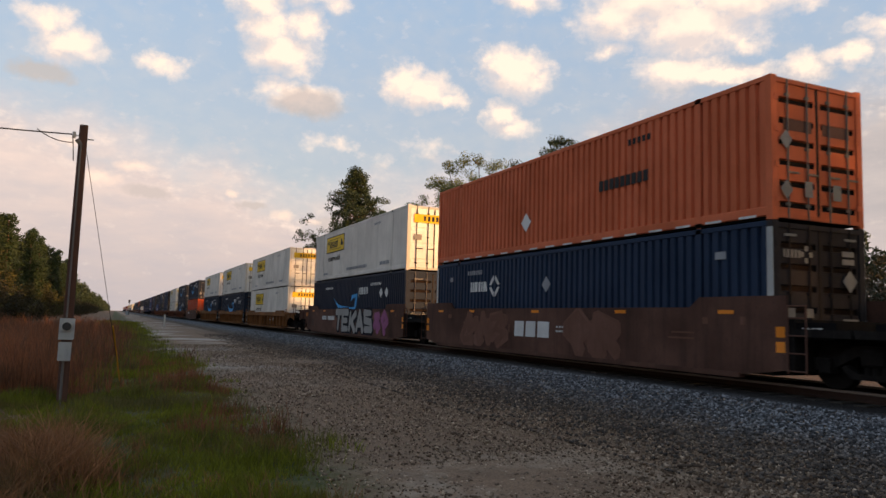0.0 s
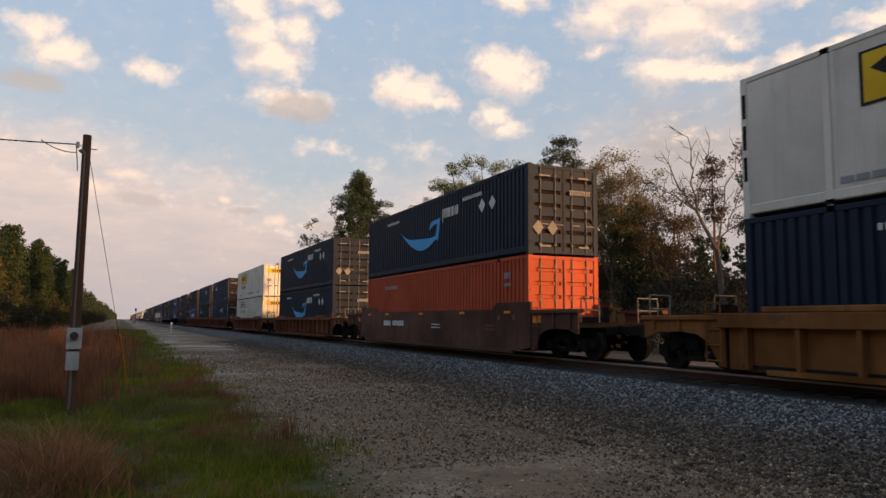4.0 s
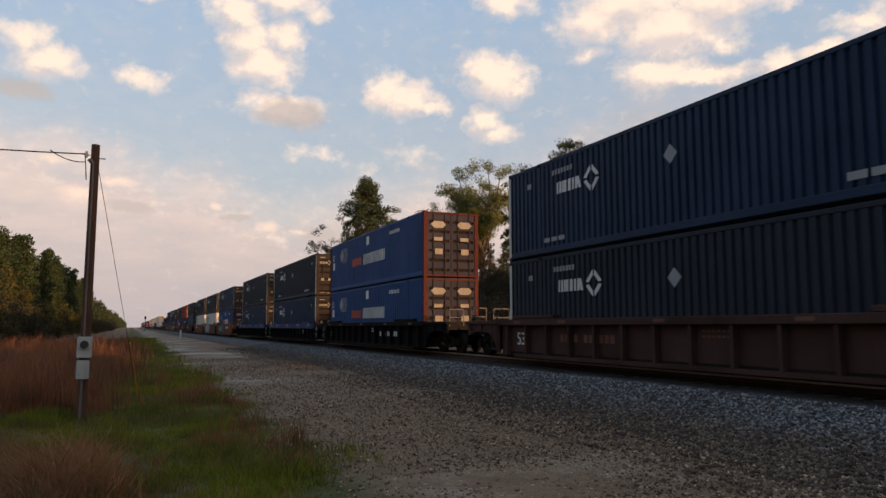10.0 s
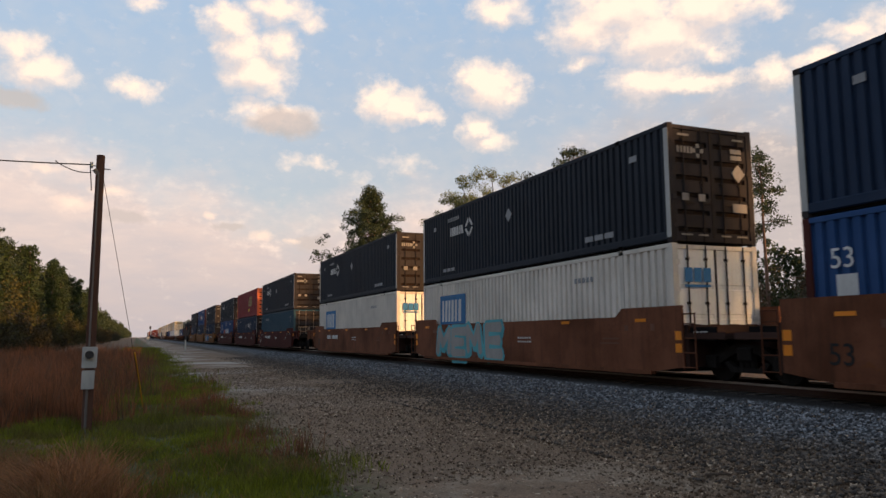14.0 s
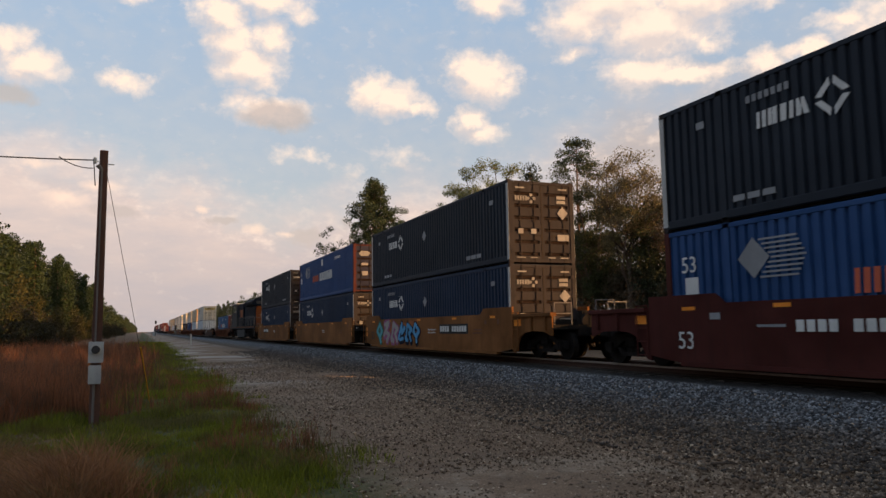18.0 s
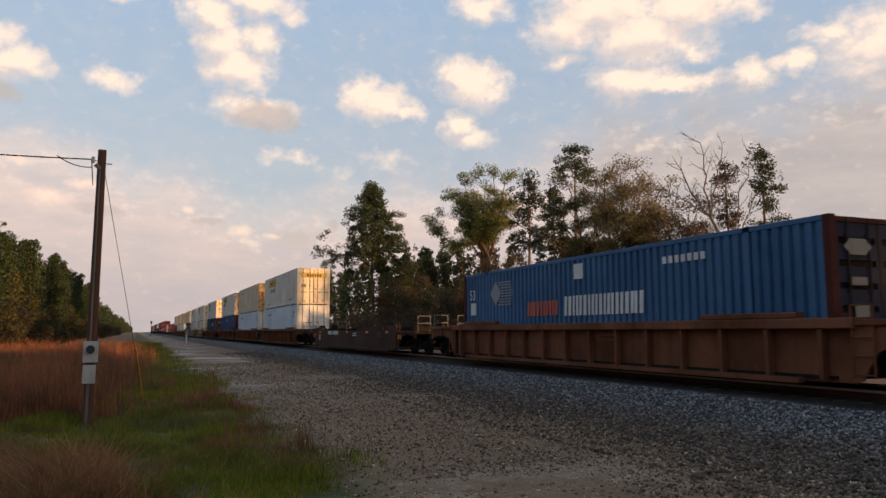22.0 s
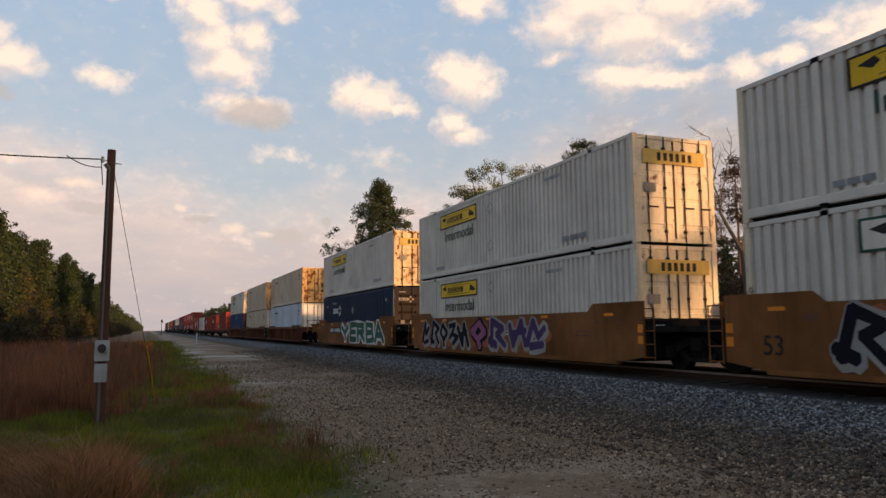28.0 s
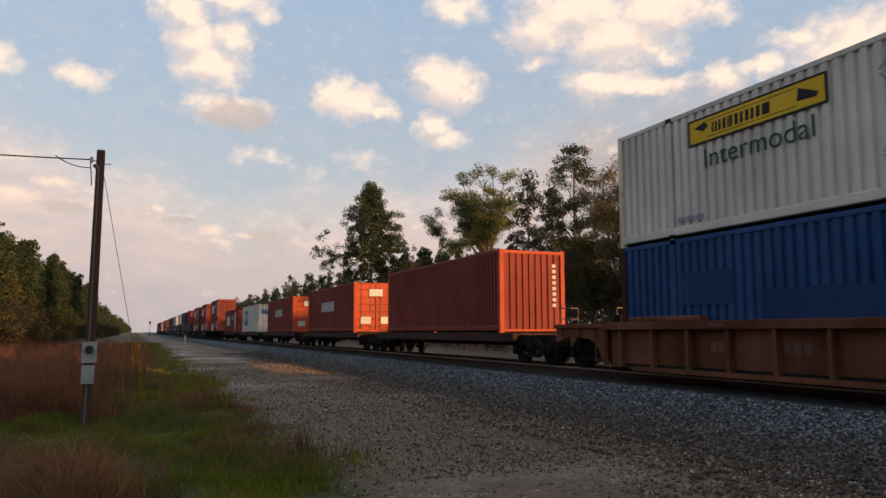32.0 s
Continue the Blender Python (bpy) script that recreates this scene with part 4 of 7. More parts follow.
KINDS = {
    "JS": dict(label="white smooth-sided cargo container with yellow sign", side="white", post="white", door="white_door", ribs=False, decor="sign", rod="rod_dark"),
    "JC": dict(label="white ribbed cargo container with yellow sign", side="white", post="stained_white", door="stained_white", decor="sign", pitch=0.27, rod="rod_dark"),
    "JG": dict(label="white ribbed cargo container with green-bordered sign", side="white", post="stained_white", door="stained_white", decor="green_sign", pitch=0.27, rod="rod_dark"),
    "JR": dict(label="white ribbed cargo container with rust-stained doors", side="white", post="rusty_white", door="rusty_white", decor="sign", pitch=0.27, rod="rod_dark"),
    "UN": dict(rod="rod_dark", label="navy blue ribbed cargo container with pale corner posts", side="navy", post="grey_door", cover="grey", door="grey_door", decor="diamond_brand", rail_mat="navy"),
    "UD": dict(rod="rod_dark", label="blue-black ribbed cargo container with pale corner posts", side="slate", post="grey_door", cover="grey", door="grey_door", decor="diamond_brand", rail_mat="slate"),
    "UR": dict(rod="rod_dark", label="navy blue ribbed cargo container, its white mark near the doors", side="navy", post="grey_door", cover="grey", door="grey_door", decor="diamond_brand", rail_mat="navy", shift=6.6),
    "PA": dict(rod="rod_dark", label="blue ribbed cargo container with red end frame", side="blue", post="post_red", door="blue_door", decor="stack_brand", rail_mat="blue"),
    "PB": dict(rod="rod_dark", label="sun-faded blue cargo container with red end frame", side="blue_bright", post="post_red", door="blue_door", decor="stack_brand", rail_mat="blue_bright"),
    "BL": dict(rod="rod_dark", label="blue cargo container with overpainted patches and red frame", side="blue", post="post_red", door="blue_door", decor="overpaint", rail_mat="blue"),
    "PR": dict(label="deep navy cargo container with blue curved arrow", side="prime", post="prime", door="prime", rod="grey_dull", decor="arrow"),
    "CX": dict(label="white ribbed cargo container with blue panel", side="white", post="white", door="white_door", rod="rod_dark", decor="blue_letters", pitch=0.27),
    "CR": dict(label="cream ribbed cargo container with rusted doors", side="cream", post="cream_door", door="cream_door", decor="plain_codes", rail_mat="cream", rod="rod_dark"),
    "CC": dict(label="cream ribbed cargo container with pale doors", side="cream", post="cream", door="white_door", rod="rod_dark", decor="plain_codes"),
    "PL": dict(label="pale blue-white panelled cargo container", side="pale", post="white", door="white_door", rod="rod_dark", decor="plain_codes", pitch=0.62, rail_mat="pale"),
    "OR": dict(label="faded orange ribbed cargo container", side="orange", post="orange", door="orange", decor="name_bar"),
    "OH": dict(label="bright orange ribbed cargo container", side="orange_hot", post="orange_hot", door="orange_hot", decor="plain_codes"),
    "SA": dict(label="maroon ribbed cargo container with sail emblem", side="maroon", post="orange", door="orange", decor="sail", rail_mat="maroon"),
    "TE": dict(label="dark teal ribbed cargo container", side="teal", post="teal", door="grey_door", decor="plain_codes"),
    "R4": dict(label="red oxide forty-foot container with plain ribbed end", side="red", post="orange_hot", door="red", L=12.19, decor="", front=True, rail_mat="red"),
    "RC": dict(label="red oxide forty-foot container with white strokes", side="red", post="orange_hot", door="orange_hot", L=12.19, decor="white_name", rail_mat="red"),
    "W4": dict(label="white forty-foot container with pale blue panel", side="white", post="white", door="white_door", L=12.19, decor="blue_letters"),
    "RS": dict(label="red container with white brand panels", side="red", post="red", door="red", L=12.19, decor="patches", rail_mat="red"),
    "BR": dict(label="dark red-brown forty-foot container", side="maroon", post="maroon", door="maroon", L=12.19, decor="plain_codes"),
}


# ---- railway cars ----
def wheel_mesh():
    bm = bmesh.new()
    tube(bm, (-0.07, 0, 0), (0.05, 0, 0), 0.42, 0.42, 18)
    tube(bm, (0.05, 0, 0), (0.08, 0, 0), 0.45, 0.45, 18)
    tube(bm, (-0.10, 0, 0), (-0.07, 0, 0), 0.13, 0.16, 10)
    return made(bm, "wheel", M["steel_dark"])


WHEEL = wheel_mesh()


def side_frame_mesh(axles):
    """The cast side frame of a bogie, with an arched top and an open middle."""
    bm = bmesh.new()
    h = axles[-1]
    prism(bm, [(-h - 0.28, 0.34), (-h - 0.28, 0.56), (-h + 0.2, 0.62), (-0.35, 0.80), (0.35, 0.80), (h - 0.2, 0.62), (h + 0.28, 0.56), (h + 0.28, 0.34), (h - 0.1, 0.38), (0.3, 0.62), (-0.3, 0.62), (-h + 0.1, 0.38)], -0.07, 0.07)
    prism(bm, [(-0.45, 0.22), (0.45, 0.22), (0.62, 0.42), (0.52, 0.46), (0.32, 0.32), (-0.32, 0.32), (-0.52, 0.46), (-0.62, 0.42)], -0.06, 0.06)
    for a in (-0.16, 0.0, 0.16):
        tube(bm, (0, a, 0.32), (0, a, 0.64), 0.065, 0.065, 8)
    for a in axles:
        box(bm, -0.16, 0.08, a - 0.12, a + 0.12, 0.30, 0.56)
    return made(bm, "side_frame", M["steel_dark"])


FRAME2 = side_frame_mesh((-0.89, 0.89))
BOLSTER = made(boxes((-1.1, 1.1, -0.2, 0.2, 0.45, 0.75), cut=0.04), "bolster", M["steel_dark"])


def bogie(parent, y):
    b = place("bogie", BOLSTER, parent, pose(0, y, 0))
    for s in (-1, 1):
        place("side_frame", FRAME2, b, pose(s * 0.98, 0, 0, 0, 0, 0 if s < 0 else 180))
        for a in (-0.89, 0.89):
            place("wheel", WHEEL, b, pose(s * 0.76, a, 0.42, 0, 0, 0 if s < 0 else 180))
    return b


STROKES = {
    "T": [((0, 1), (1, 1)), ((0.5, 1), (0.5, 0))], "E": [((0.1, 0), (0.1, 1)), ((0.1, 1), (0.95, 1)), ((0.1, 0.5), (0.8, 0.5)), ((0.1, 0), (0.95, 0))],
    "K": [((0.1, 0), (0.1, 1)), ((0.1, 0.45), (0.95, 1)), ((0.3, 0.5), (0.95, 0))], "A": [((0, 0), (0.5, 1)), ((0.5, 1), (1, 0)), ((0.22, 0.35), (0.78, 0.35))],
    "S": [((0.95, 1), (0.1, 1)), ((0.1, 1), (0.1, 0.55)), ((0.1, 0.55), (0.9, 0.45)), ((0.9, 0.45), (0.9, 0)), ((0.9, 0), (0.05, 0))],
    "Y": [((0, 1), (0.5, 0.5)), ((1, 1), (0.5, 0.5)), ((0.5, 0.5), (0.5, 0))], "R": [((0.1, 0), (0.1, 1)), ((0.1, 1), (0.85, 0.95)), ((0.85, 0.95), (0.8, 0.55)), ((0.8, 0.55), (0.1, 0.5)), ((0.4, 0.5), (0.95, 0))],
    "B": [((0.1, 0), (0.1, 1)), ((0.1, 1), (0.8, 0.92)), ((0.8, 0.92), (0.75, 0.55)), ((0.75, 0.55), (0.1, 0.5)), ((0.75, 0.5), (0.9, 0.1)), ((0.9, 0.1), (0.1, 0))],
    "M": [((0.05, 0), (0.1, 1)), ((0.1, 1), (0.5, 0.35)), ((0.5, 0.35), (0.9, 1)), ((0.9, 1), (0.95, 0))],
    # sprayed forms that are no letters
    "1": [((0.0, 0.1), (0.45, 1.0)), ((0.45, 1.0), (0.6, 0.4)), ((0.6, 0.4), (1.0, 0.75)), ((0.2, 0.0), (0.85, 0.1))],
    "2": [((0.1, 0.9), (0.8, 1.0)), ((0.8, 1.0), (0.3, 0.5)), ((0.3, 0.5), (1.0, 0.35)), ((1.0, 0.35), (0.5, 0.0)), ((0.05, 0.3), (0.3, 0.5))],
    "3": [((0.5, 1.0), (0.05, 0.6)), ((0.05, 0.6), (0.5, 0.25)), ((0.5, 0.25), (0.95, 0.6)), ((0.95, 0.6), (0.5, 1.0)), ((0.5, 0.25), (0.6, -0.05))],
    "4": [((0.0, 0.8), (0.35, 0.05)), ((0.35, 0.05), (0.65, 0.95)), ((0.65, 0.95), (1.0, 0.05)), ((0.1, 0.45), (0.9, 0.6))],
    "5": [((0.1, 0.0), (0.2, 1.0)), ((0.2, 1.0), (0.9, 0.7)), ((0.9, 0.7), (0.55, 0.45)), ((0.55, 0.45), (1.0, 0.0)), ((0.0, 0.2), (0.4, 0.0))],
}


def tag(bm_by, rng, x, y0, y1, z0, z1, word):
    """Spray-painted strokes read towards -y: an uneven outline with a thrown shadow, and a fill on it."""
    n = len(word)
    step = (y1 - y0) / n
    fat = min(1.0, step / 1.3) * (1.45 if word in ("TEKAS", "YERBA", "MEME") else 1.15)
    for i, ch in enumerate(word):
        left = y1 - i * step - 0.08 * step
        wid = step * rng.uniform(0.74, 0.92)
        tilt = rng.uniform(-0.16, 0.16)
        lo, hi = z0 + 0.17 + rng.uniform(-0.05, 0.07), z1 - 0.14 + rng.uniform(-0.08, 0.05)
        at = lambda p: Vector((left - p[0] * wid + tilt * p[1] + 0.05 * math.sin(5 * p[1] + i), lo + p[1] * (hi - lo)))
        for k, (layer, half, drop) in enumerate(((0, 0.19 * fat, Vector((-0.05, -0.06))), (0, 0.17 * fat, Vector((0, 0))), (1, 0.105 * fat, Vector((0, 0))))):
            for j, (a, b) in enumerate(STROKES[ch]):
                p, q = at(a) + drop, at(b) + drop
                d = (q - p).normalized()
                nrm = Vector((-d.y, d.x))
                w1, w2 = half * rng.uniform(0.8, 1.25), half * rng.uniform(0.8, 1.25)
                e1, e2 = d * w1, d * w2
                pts = [p - e1 * 0.4 + nrm * w1, p - e1 * 0.9, p - e1 * 0.4 - nrm * w1, q + e2 * 0.4 - nrm * w2, q + e2 * 0.9, q + e2 * 0.4 + nrm * w2]
                t = 0.002 + 0.003 * k + 0.0003 * j
                prism(bm_by[layer], [(v.x, v.y) for v in pts], x - t - 0.002, x - t + 0.002)


def haze(bm, rng, x, y0, y1, z0, z1, n):
    """Blots of colour sprayed under a tag."""
    for i in range(n):
        cy, cz, r = rng.uniform(y0, y1), rng.uniform(z0 + 0.2, z1 - 0.25), rng.uniform(0.15, 0.38)
        pts = [(cy + r * 1.5 * rng.uniform(0.7, 1.2) * math.cos(a * 0.628), min(z1 - 0.03, max(z0, cz + r * rng.uniform(0.7, 1.2) * math.sin(a * 0.628)))) for a in range(10)]
        prism(bm, pts, x - 0.0008 - 0.00006 * i, x)


def well_unit(label, mat, style, end_a, end_b, L=16.15, tags=None, chord=None, number="", seed=0, drop=0.0, brand=False, far=False):
    """One unit of a stack car. style: ribbed or smooth. end_a / end_b: a coupler and a deck of its own at that end."""
    ob = tagged(new("well_car"), label, "railway car", "cars of the train")
    rng = random.Random(seed)
    hx, y0, y1 = 1.52, -0.45, L + 0.45
    top = 1.27 if style == "ribbed" else 1.46
    low = 0.14
    top -= drop
    chord = chord or mat
    deep = 0.30 if mat == "car_yellow" else 0.34 if chord != mat else 0.19
    for s in (-1, 1):
        bm = bmesh.new()
        if style == "ribbed":
            box(bm, s * 1.335 - 0.015, s * 1.335 + 0.015, y0, y1, low, top - 0.10)
            if s > 0:
                for i in range(14):
                    y = y0 + 0.6 + (y1 - y0 - 1.2) * i / 13
                    box(bm, 1.345, 1.53, y - 0.05, y + 0.05, low + 0.04, top - 0.2)
        else:
            prism(bm, [(y0, low + 0.16), (y0 + 1.2, low), (y1 - 1.2, low), (y1, low + 0.16), (y1, top + 0.22), (y1 - 2.2, top + 0.22), (y1 - 2.5, top), (y0 + 2.5, top), (y0 + 2.2, top + 0.22), (y0, top + 0.22)], s * 1.47 - 0.03, s * 1.47 + 0.03)
        part("side_wall", bm, M[mat], ob)
        bm = boxes((s * 1.44 - 0.125, s * 1.44 + 0.125, y0 - 0.1, y1 + 0.1, top - deep, top), cut=0.015) if style == "ribbed" else boxes((s * 1.40 - 0.05, s * 1.40 + 0.05, y0 + 2.5, y1 - 2.5, top - 0.08, top + 0.01))
        part("top_chord", bm, M[chord], ob)
        part("side_sill", boxes((s * 1.46 - 0.08, s * 1.46 + 0.08, y0 + 1.1, y1 - 1.1, low - 0.05, low + 0.05)), M[mat], ob)
    if style == "ribbed":
        me = made(boxes((-0.105, 0.085, -0.045, 0.045, low + 0.04, top - deep)), "rib", M[mat])
        k = 14
        for i in range(0 if far else k):
            place("rib", me, ob, pose(-1.428, y0 + 0.6 + (y1 - y0 - 1.2) * i / (k - 1), 0))
        for y in (2.0, L - 2.0):
            bm = boxes((-1.56, -1.36, y - 1.1 if y > 5 else y - 1.4, y + 1.4 if y > 5 else y + 1.1, top + 0.002, top + 0.12), cut=0.02)
            part("guide_plate", bm, M[chord], ob)
    part("well_floor", boxes((-1.4, 1.4, y0 + 0.4, y1 - 0.4, 0.18, 0.25)), M["steel_dark"], ob)
    for end, sgn, own in ((y0, -1, end_a), (y1, 1, end_b)):
        reach = 2.5 if own else 1.25
        bm = bmesh.new()
        a, b = sorted((end, end + sgn * reach))
        box(bm, -1.45, 1.45, a, b, 0.92, 1.06)
        box(bm, -0.55, 0.55, a, b, 0.72, 0.92)
        a2, b2 = sorted((end, end + sgn * 0.12))
        box(bm, -1.44, 1.44, a2, b2, 0.30, 1.24)
        part("end_deck", bm, M["car_dkbrown" if mat == "car_brown" else "steel_dark"], ob)
        if own:
            e = end + sgn * reach
            bm = bmesh.new()
            a, b = sorted((e, e + sgn * 0.85))
            box(bm, -0.13, 0.13, a, b, 0.74, 0.98, cut=0.04)
            box(bm, -0.2, 0.2, *sorted((e + sgn * 0.6, e + sgn * 0.95)), 0.68, 1.02, cut=0.05)
            part("coupler", bm, M["steel_dark"], ob)
            for xa, xb, zt, back in ((-1.35, -0.75, 1.72, 0.05), (0.6, 1.3, 1.75, 0.1)):
                bm = bmesh.new()
                yy = e - sgn * back
                for p, q in (((xa, 1.06), (xa, zt)), ((xb, 1.06), (xb, zt)), ((xa, zt), (xb, zt)), ((xa, 1.4), (xb, 1.4))):
                    tube(bm, (p[0], yy, p[1]), (q[0], yy, q[1]), 0.02, sides=6)
                part("handrail", bm, M["grey_dull"], ob)
            bm = bmesh.new()
            tube(bm, (0.25, e - sgn * 0.7, 1.15), (0.25, e - sgn * 0.58, 1.15), 0.28, sides=14)
            box(bm, 0.05, 0.45, *sorted((e - sgn * 0.7, e - sgn * 1.0)), 1.06, 1.5)
            part("brake_gear", bm, M["steel_dark"], ob)
            bogie(ob, end + sgn * 1.35)
            # the flank goes on over the wheels and is cut away in an arch above them
            for side_x in (-1.45, 1.45):
                bm = bmesh.new()
                arch = [(0.0, low + 0.03), (0.16, low + 0.05), (0.3, 0.42), (0.48, 0.68), (0.8, 0.83), (1.3, 0.88), (2.0, 0.86), (2.4, 0.74), (2.5, 0.74), (2.5, top - 0.1), (0.0, top - 0.02)]
                prism(bm, [(end + sgn * u, z) for u, z in arch], side_x - 0.025, side_x + 0.025)
                part("end_flank", bm, M[mat], ob)
                part("end_chord", boxes((side_x - 0.1, side_x + 0.1, *sorted((end + sgn * 0.12, end + sgn * 2.55)), top - 0.14, top - 0.03), cut=0.015), M[chord], ob)
            for u in (1.3, 2.15):
                part("end_rib", boxes((-1.54, -1.475, end + sgn * u - 0.04, end + sgn * u + 0.04, 0.90, top - 0.14)), M[mat], ob)
            if style == "smooth":
                a, b = sorted((end + sgn * 0.1, end + sgn * 0.55))
                part("reflector", boxes((-1.483, -1.476, a, b, top - 0.42, top - 0.2)), M["reflector"], ob, "orange reflective patch")
        else:
            a, b = sorted((end, end + sgn * 0.92))
            if style == "ribbed":
                plate = part("end_plate", boxes((-1.46, -1.42, a, b, 0.22, 1.16)), M["car_black"], ob, "black plate with white capacity mark")
                place("lettering", text_mesh("125T", 0.33, M["mark_white" if mat == "car_yellow" else "mark_grey"]), plate, on_side(b - 0.04, 0.40, -1.463))
                for z in (0.84, 0.93, 1.02):
                    part("notice", boxes((-1.463, -1.46, a + 0.1, b - 0.25, z, z + 0.035)), M["mark_grey"], plate)
            else:
                plate = part("end_plate", boxes((-1.38, -1.34, a, b, 0.88, 1.18)), M["car_black"], ob, "black plate with white capacity mark")
                if sgn < 0:
                    place("lettering", text_mesh("125T", 0.22, M["mark_white"]), plate, on_side(b - 0.2, 0.94, -1.383))
                for z in (0.62, 0.9):
                    part("reflector", boxes((-1.508, -1.501, *sorted((end - sgn * 0.03, end - sgn * 0.23)), z, z + 0.2)), M["reflector"], ob)
        bm = bmesh.new()
        xl = -1.53
        yl = end + sgn * 0.25
        for yy in (yl - 0.2, yl + 0.2):
            tube(bm, (xl, yy, 0.25), (xl, yy, 1.5), 0.018, sides=6)
        for z in (0.3, 0.62, 0.94, 1.26, 1.48):
            tube(bm, (xl, yl - 0.2, z), (xl, yl + 0.2, z), 0.015, sides=6)
        part("ladder", bm, M[mat], ob)
    if not end_a:
        bogie(ob, -1.825)
    # marks
    xs = -1.505 if style == "smooth" else -1.352
    mark = "tag_ghost" if style == "ribbed" and mat in ("car_brown", "car_dkbrown") else "mark_white"
    edge = xs if style == "smooth" else -1.567
    strip = "tag_ghost" if style == "ribbed" and chord == mat else "reflector"
    for y in () if far else (0.8, 4.2, 8.2, 12.4, 15.0):
        part("reflector", boxes((edge - 0.004, edge, y, y + 0.42, top - 0.13, top - 0.05)), M[strip], ob)
        if chord != mat:
            for e in (-0.22, 0.56):
                part("bracket_mark", boxes((edge - 0.004, edge, y + e, y + e + 0.07, top - 0.3, top - 0.03)), M["mark_grey"], ob)
    bm = bmesh.new()
    yn = 6.75 if mat == "car_yellow" and style == "ribbed" else 12.3 if mat == "car_maroon" else 13.0 if end_b else 5.85
    zn = 0.60 if style == "ribbed" else 0.86
    numbered = style == "ribbed" or end_a or end_b or mat == "car_maroon"
    if numbered:
        bars(bm, xs - 0.008, yn, zn, 0.95, 0.22, 4, 0.25)
        bars(bm, xs - 0.008, yn - 1.2, zn, 1.45, 0.22, 6, 0.25)
    bars(bm, xs, L * 0.45, 0.92, 0.9, 0.05, 6)
    bars(bm, xs, L * 0.45, 0.80, 0.9, 0.05, 6)
    part("lettering", bm, M[mark], ob)
    if mat == "car_maroon" or style == "smooth":
        for y, z, w, h in ((0.5, 1.12, 0.14, 0.16), (1.5, 1.12, 0.16, 0.14), (1.9, 0.79, 0.8, 0.04), (1.9, 0.91, 0.7, 0.04), (9.9, 0.72, 0.1, 0.26), (L - 3.6, 0.95, 0.7, 0.05), (L - 1.9, 1.12, 0.3, 0.14)):
            part("stencil", boxes((xs - 0.003, xs, y, y + w, z, z + h)), M["mark_grey" if mat == "car_maroon" else "tag_ghost"], ob)
    if mat == "car_yellow" and numbered:
        part("number_panel", boxes((xs - 0.006, xs - 0.001, yn - 2.75, yn + 0.1, zn - 0.08, zn + 0.30)), M["mark_black"], ob, "black panel under white bars")
    if brand:
        bm = bmesh.new()
        zbars(bm, xs - 0.004, 9.6, 0.62, 0.46, [(0.55, 0, "i"), (0.55, 0, "i"), (0.62, 0, "i")])
        part("brand_mark", bm, M["mark_white"], ob, "three worn white brand blocks")
    if number:
        place("lettering", text_mesh(number, 0.55, M["mark_black" if mat == "car_yellow" or (mat in ("car_brown", "car_umber") and style == "smooth") else "tag_ghost" if mat == "car_brown" else "mark_white"]), ob, on_side(8.6 if mat == "car_yellow" and style == "ribbed" else L - 0.55, 0.48, xs - 0.004))
    if tags:
        for fill, edge, a, b, n in tags:
            bm = bmesh.new()
            haze(bm, rng, xs - 0.0005, a, b, 0.2, top - 0.02, int(2 + (b - a) * 1.6))
            part("spray_haze", bm, M["tag_ghost" if mat != "car_yellow" else "tag_orange"], ob)
            two = (bmesh.new(), bmesh.new())
            tag(two, rng, xs - 0.002, a, b, 0.24, top - 0.06, n)
            part("spray_outline", two[0], M[edge], ob)
            part("spray_paint", two[1], M[fill], ob, "spray-painted graffiti")
    return ob


def flat_unit(label):
    """A low frame car under single containers."""
    ob = tagged(new("flat_car"), label, "railway car", "cars of the train")
    bm = boxes((-0.5, 0.5, -2.2, 14.4, 0.55, 0.92))
    part("centre_sill", bm, M["steel_dark"], ob)
    bm = bmesh.new()
    for y in (0.3, 4.0, 8.2, 11.9):
        box(bm, -1.4, 1.4, y - 0.2, y + 0.2, 0.78, 0.98)
    part("bolsters", bm, M["car_dkbrown"], ob)
    for s in (-1, 1):
        part("side_sill", boxes((s * 1.38 - 0.07, s * 1.38 + 0.07, -1.2, 13.4, 0.72, 0.98)), M["car_dkbrown"], ob)
    bogie(ob, -1.6)
    bogie(ob, 13.7)
    return ob


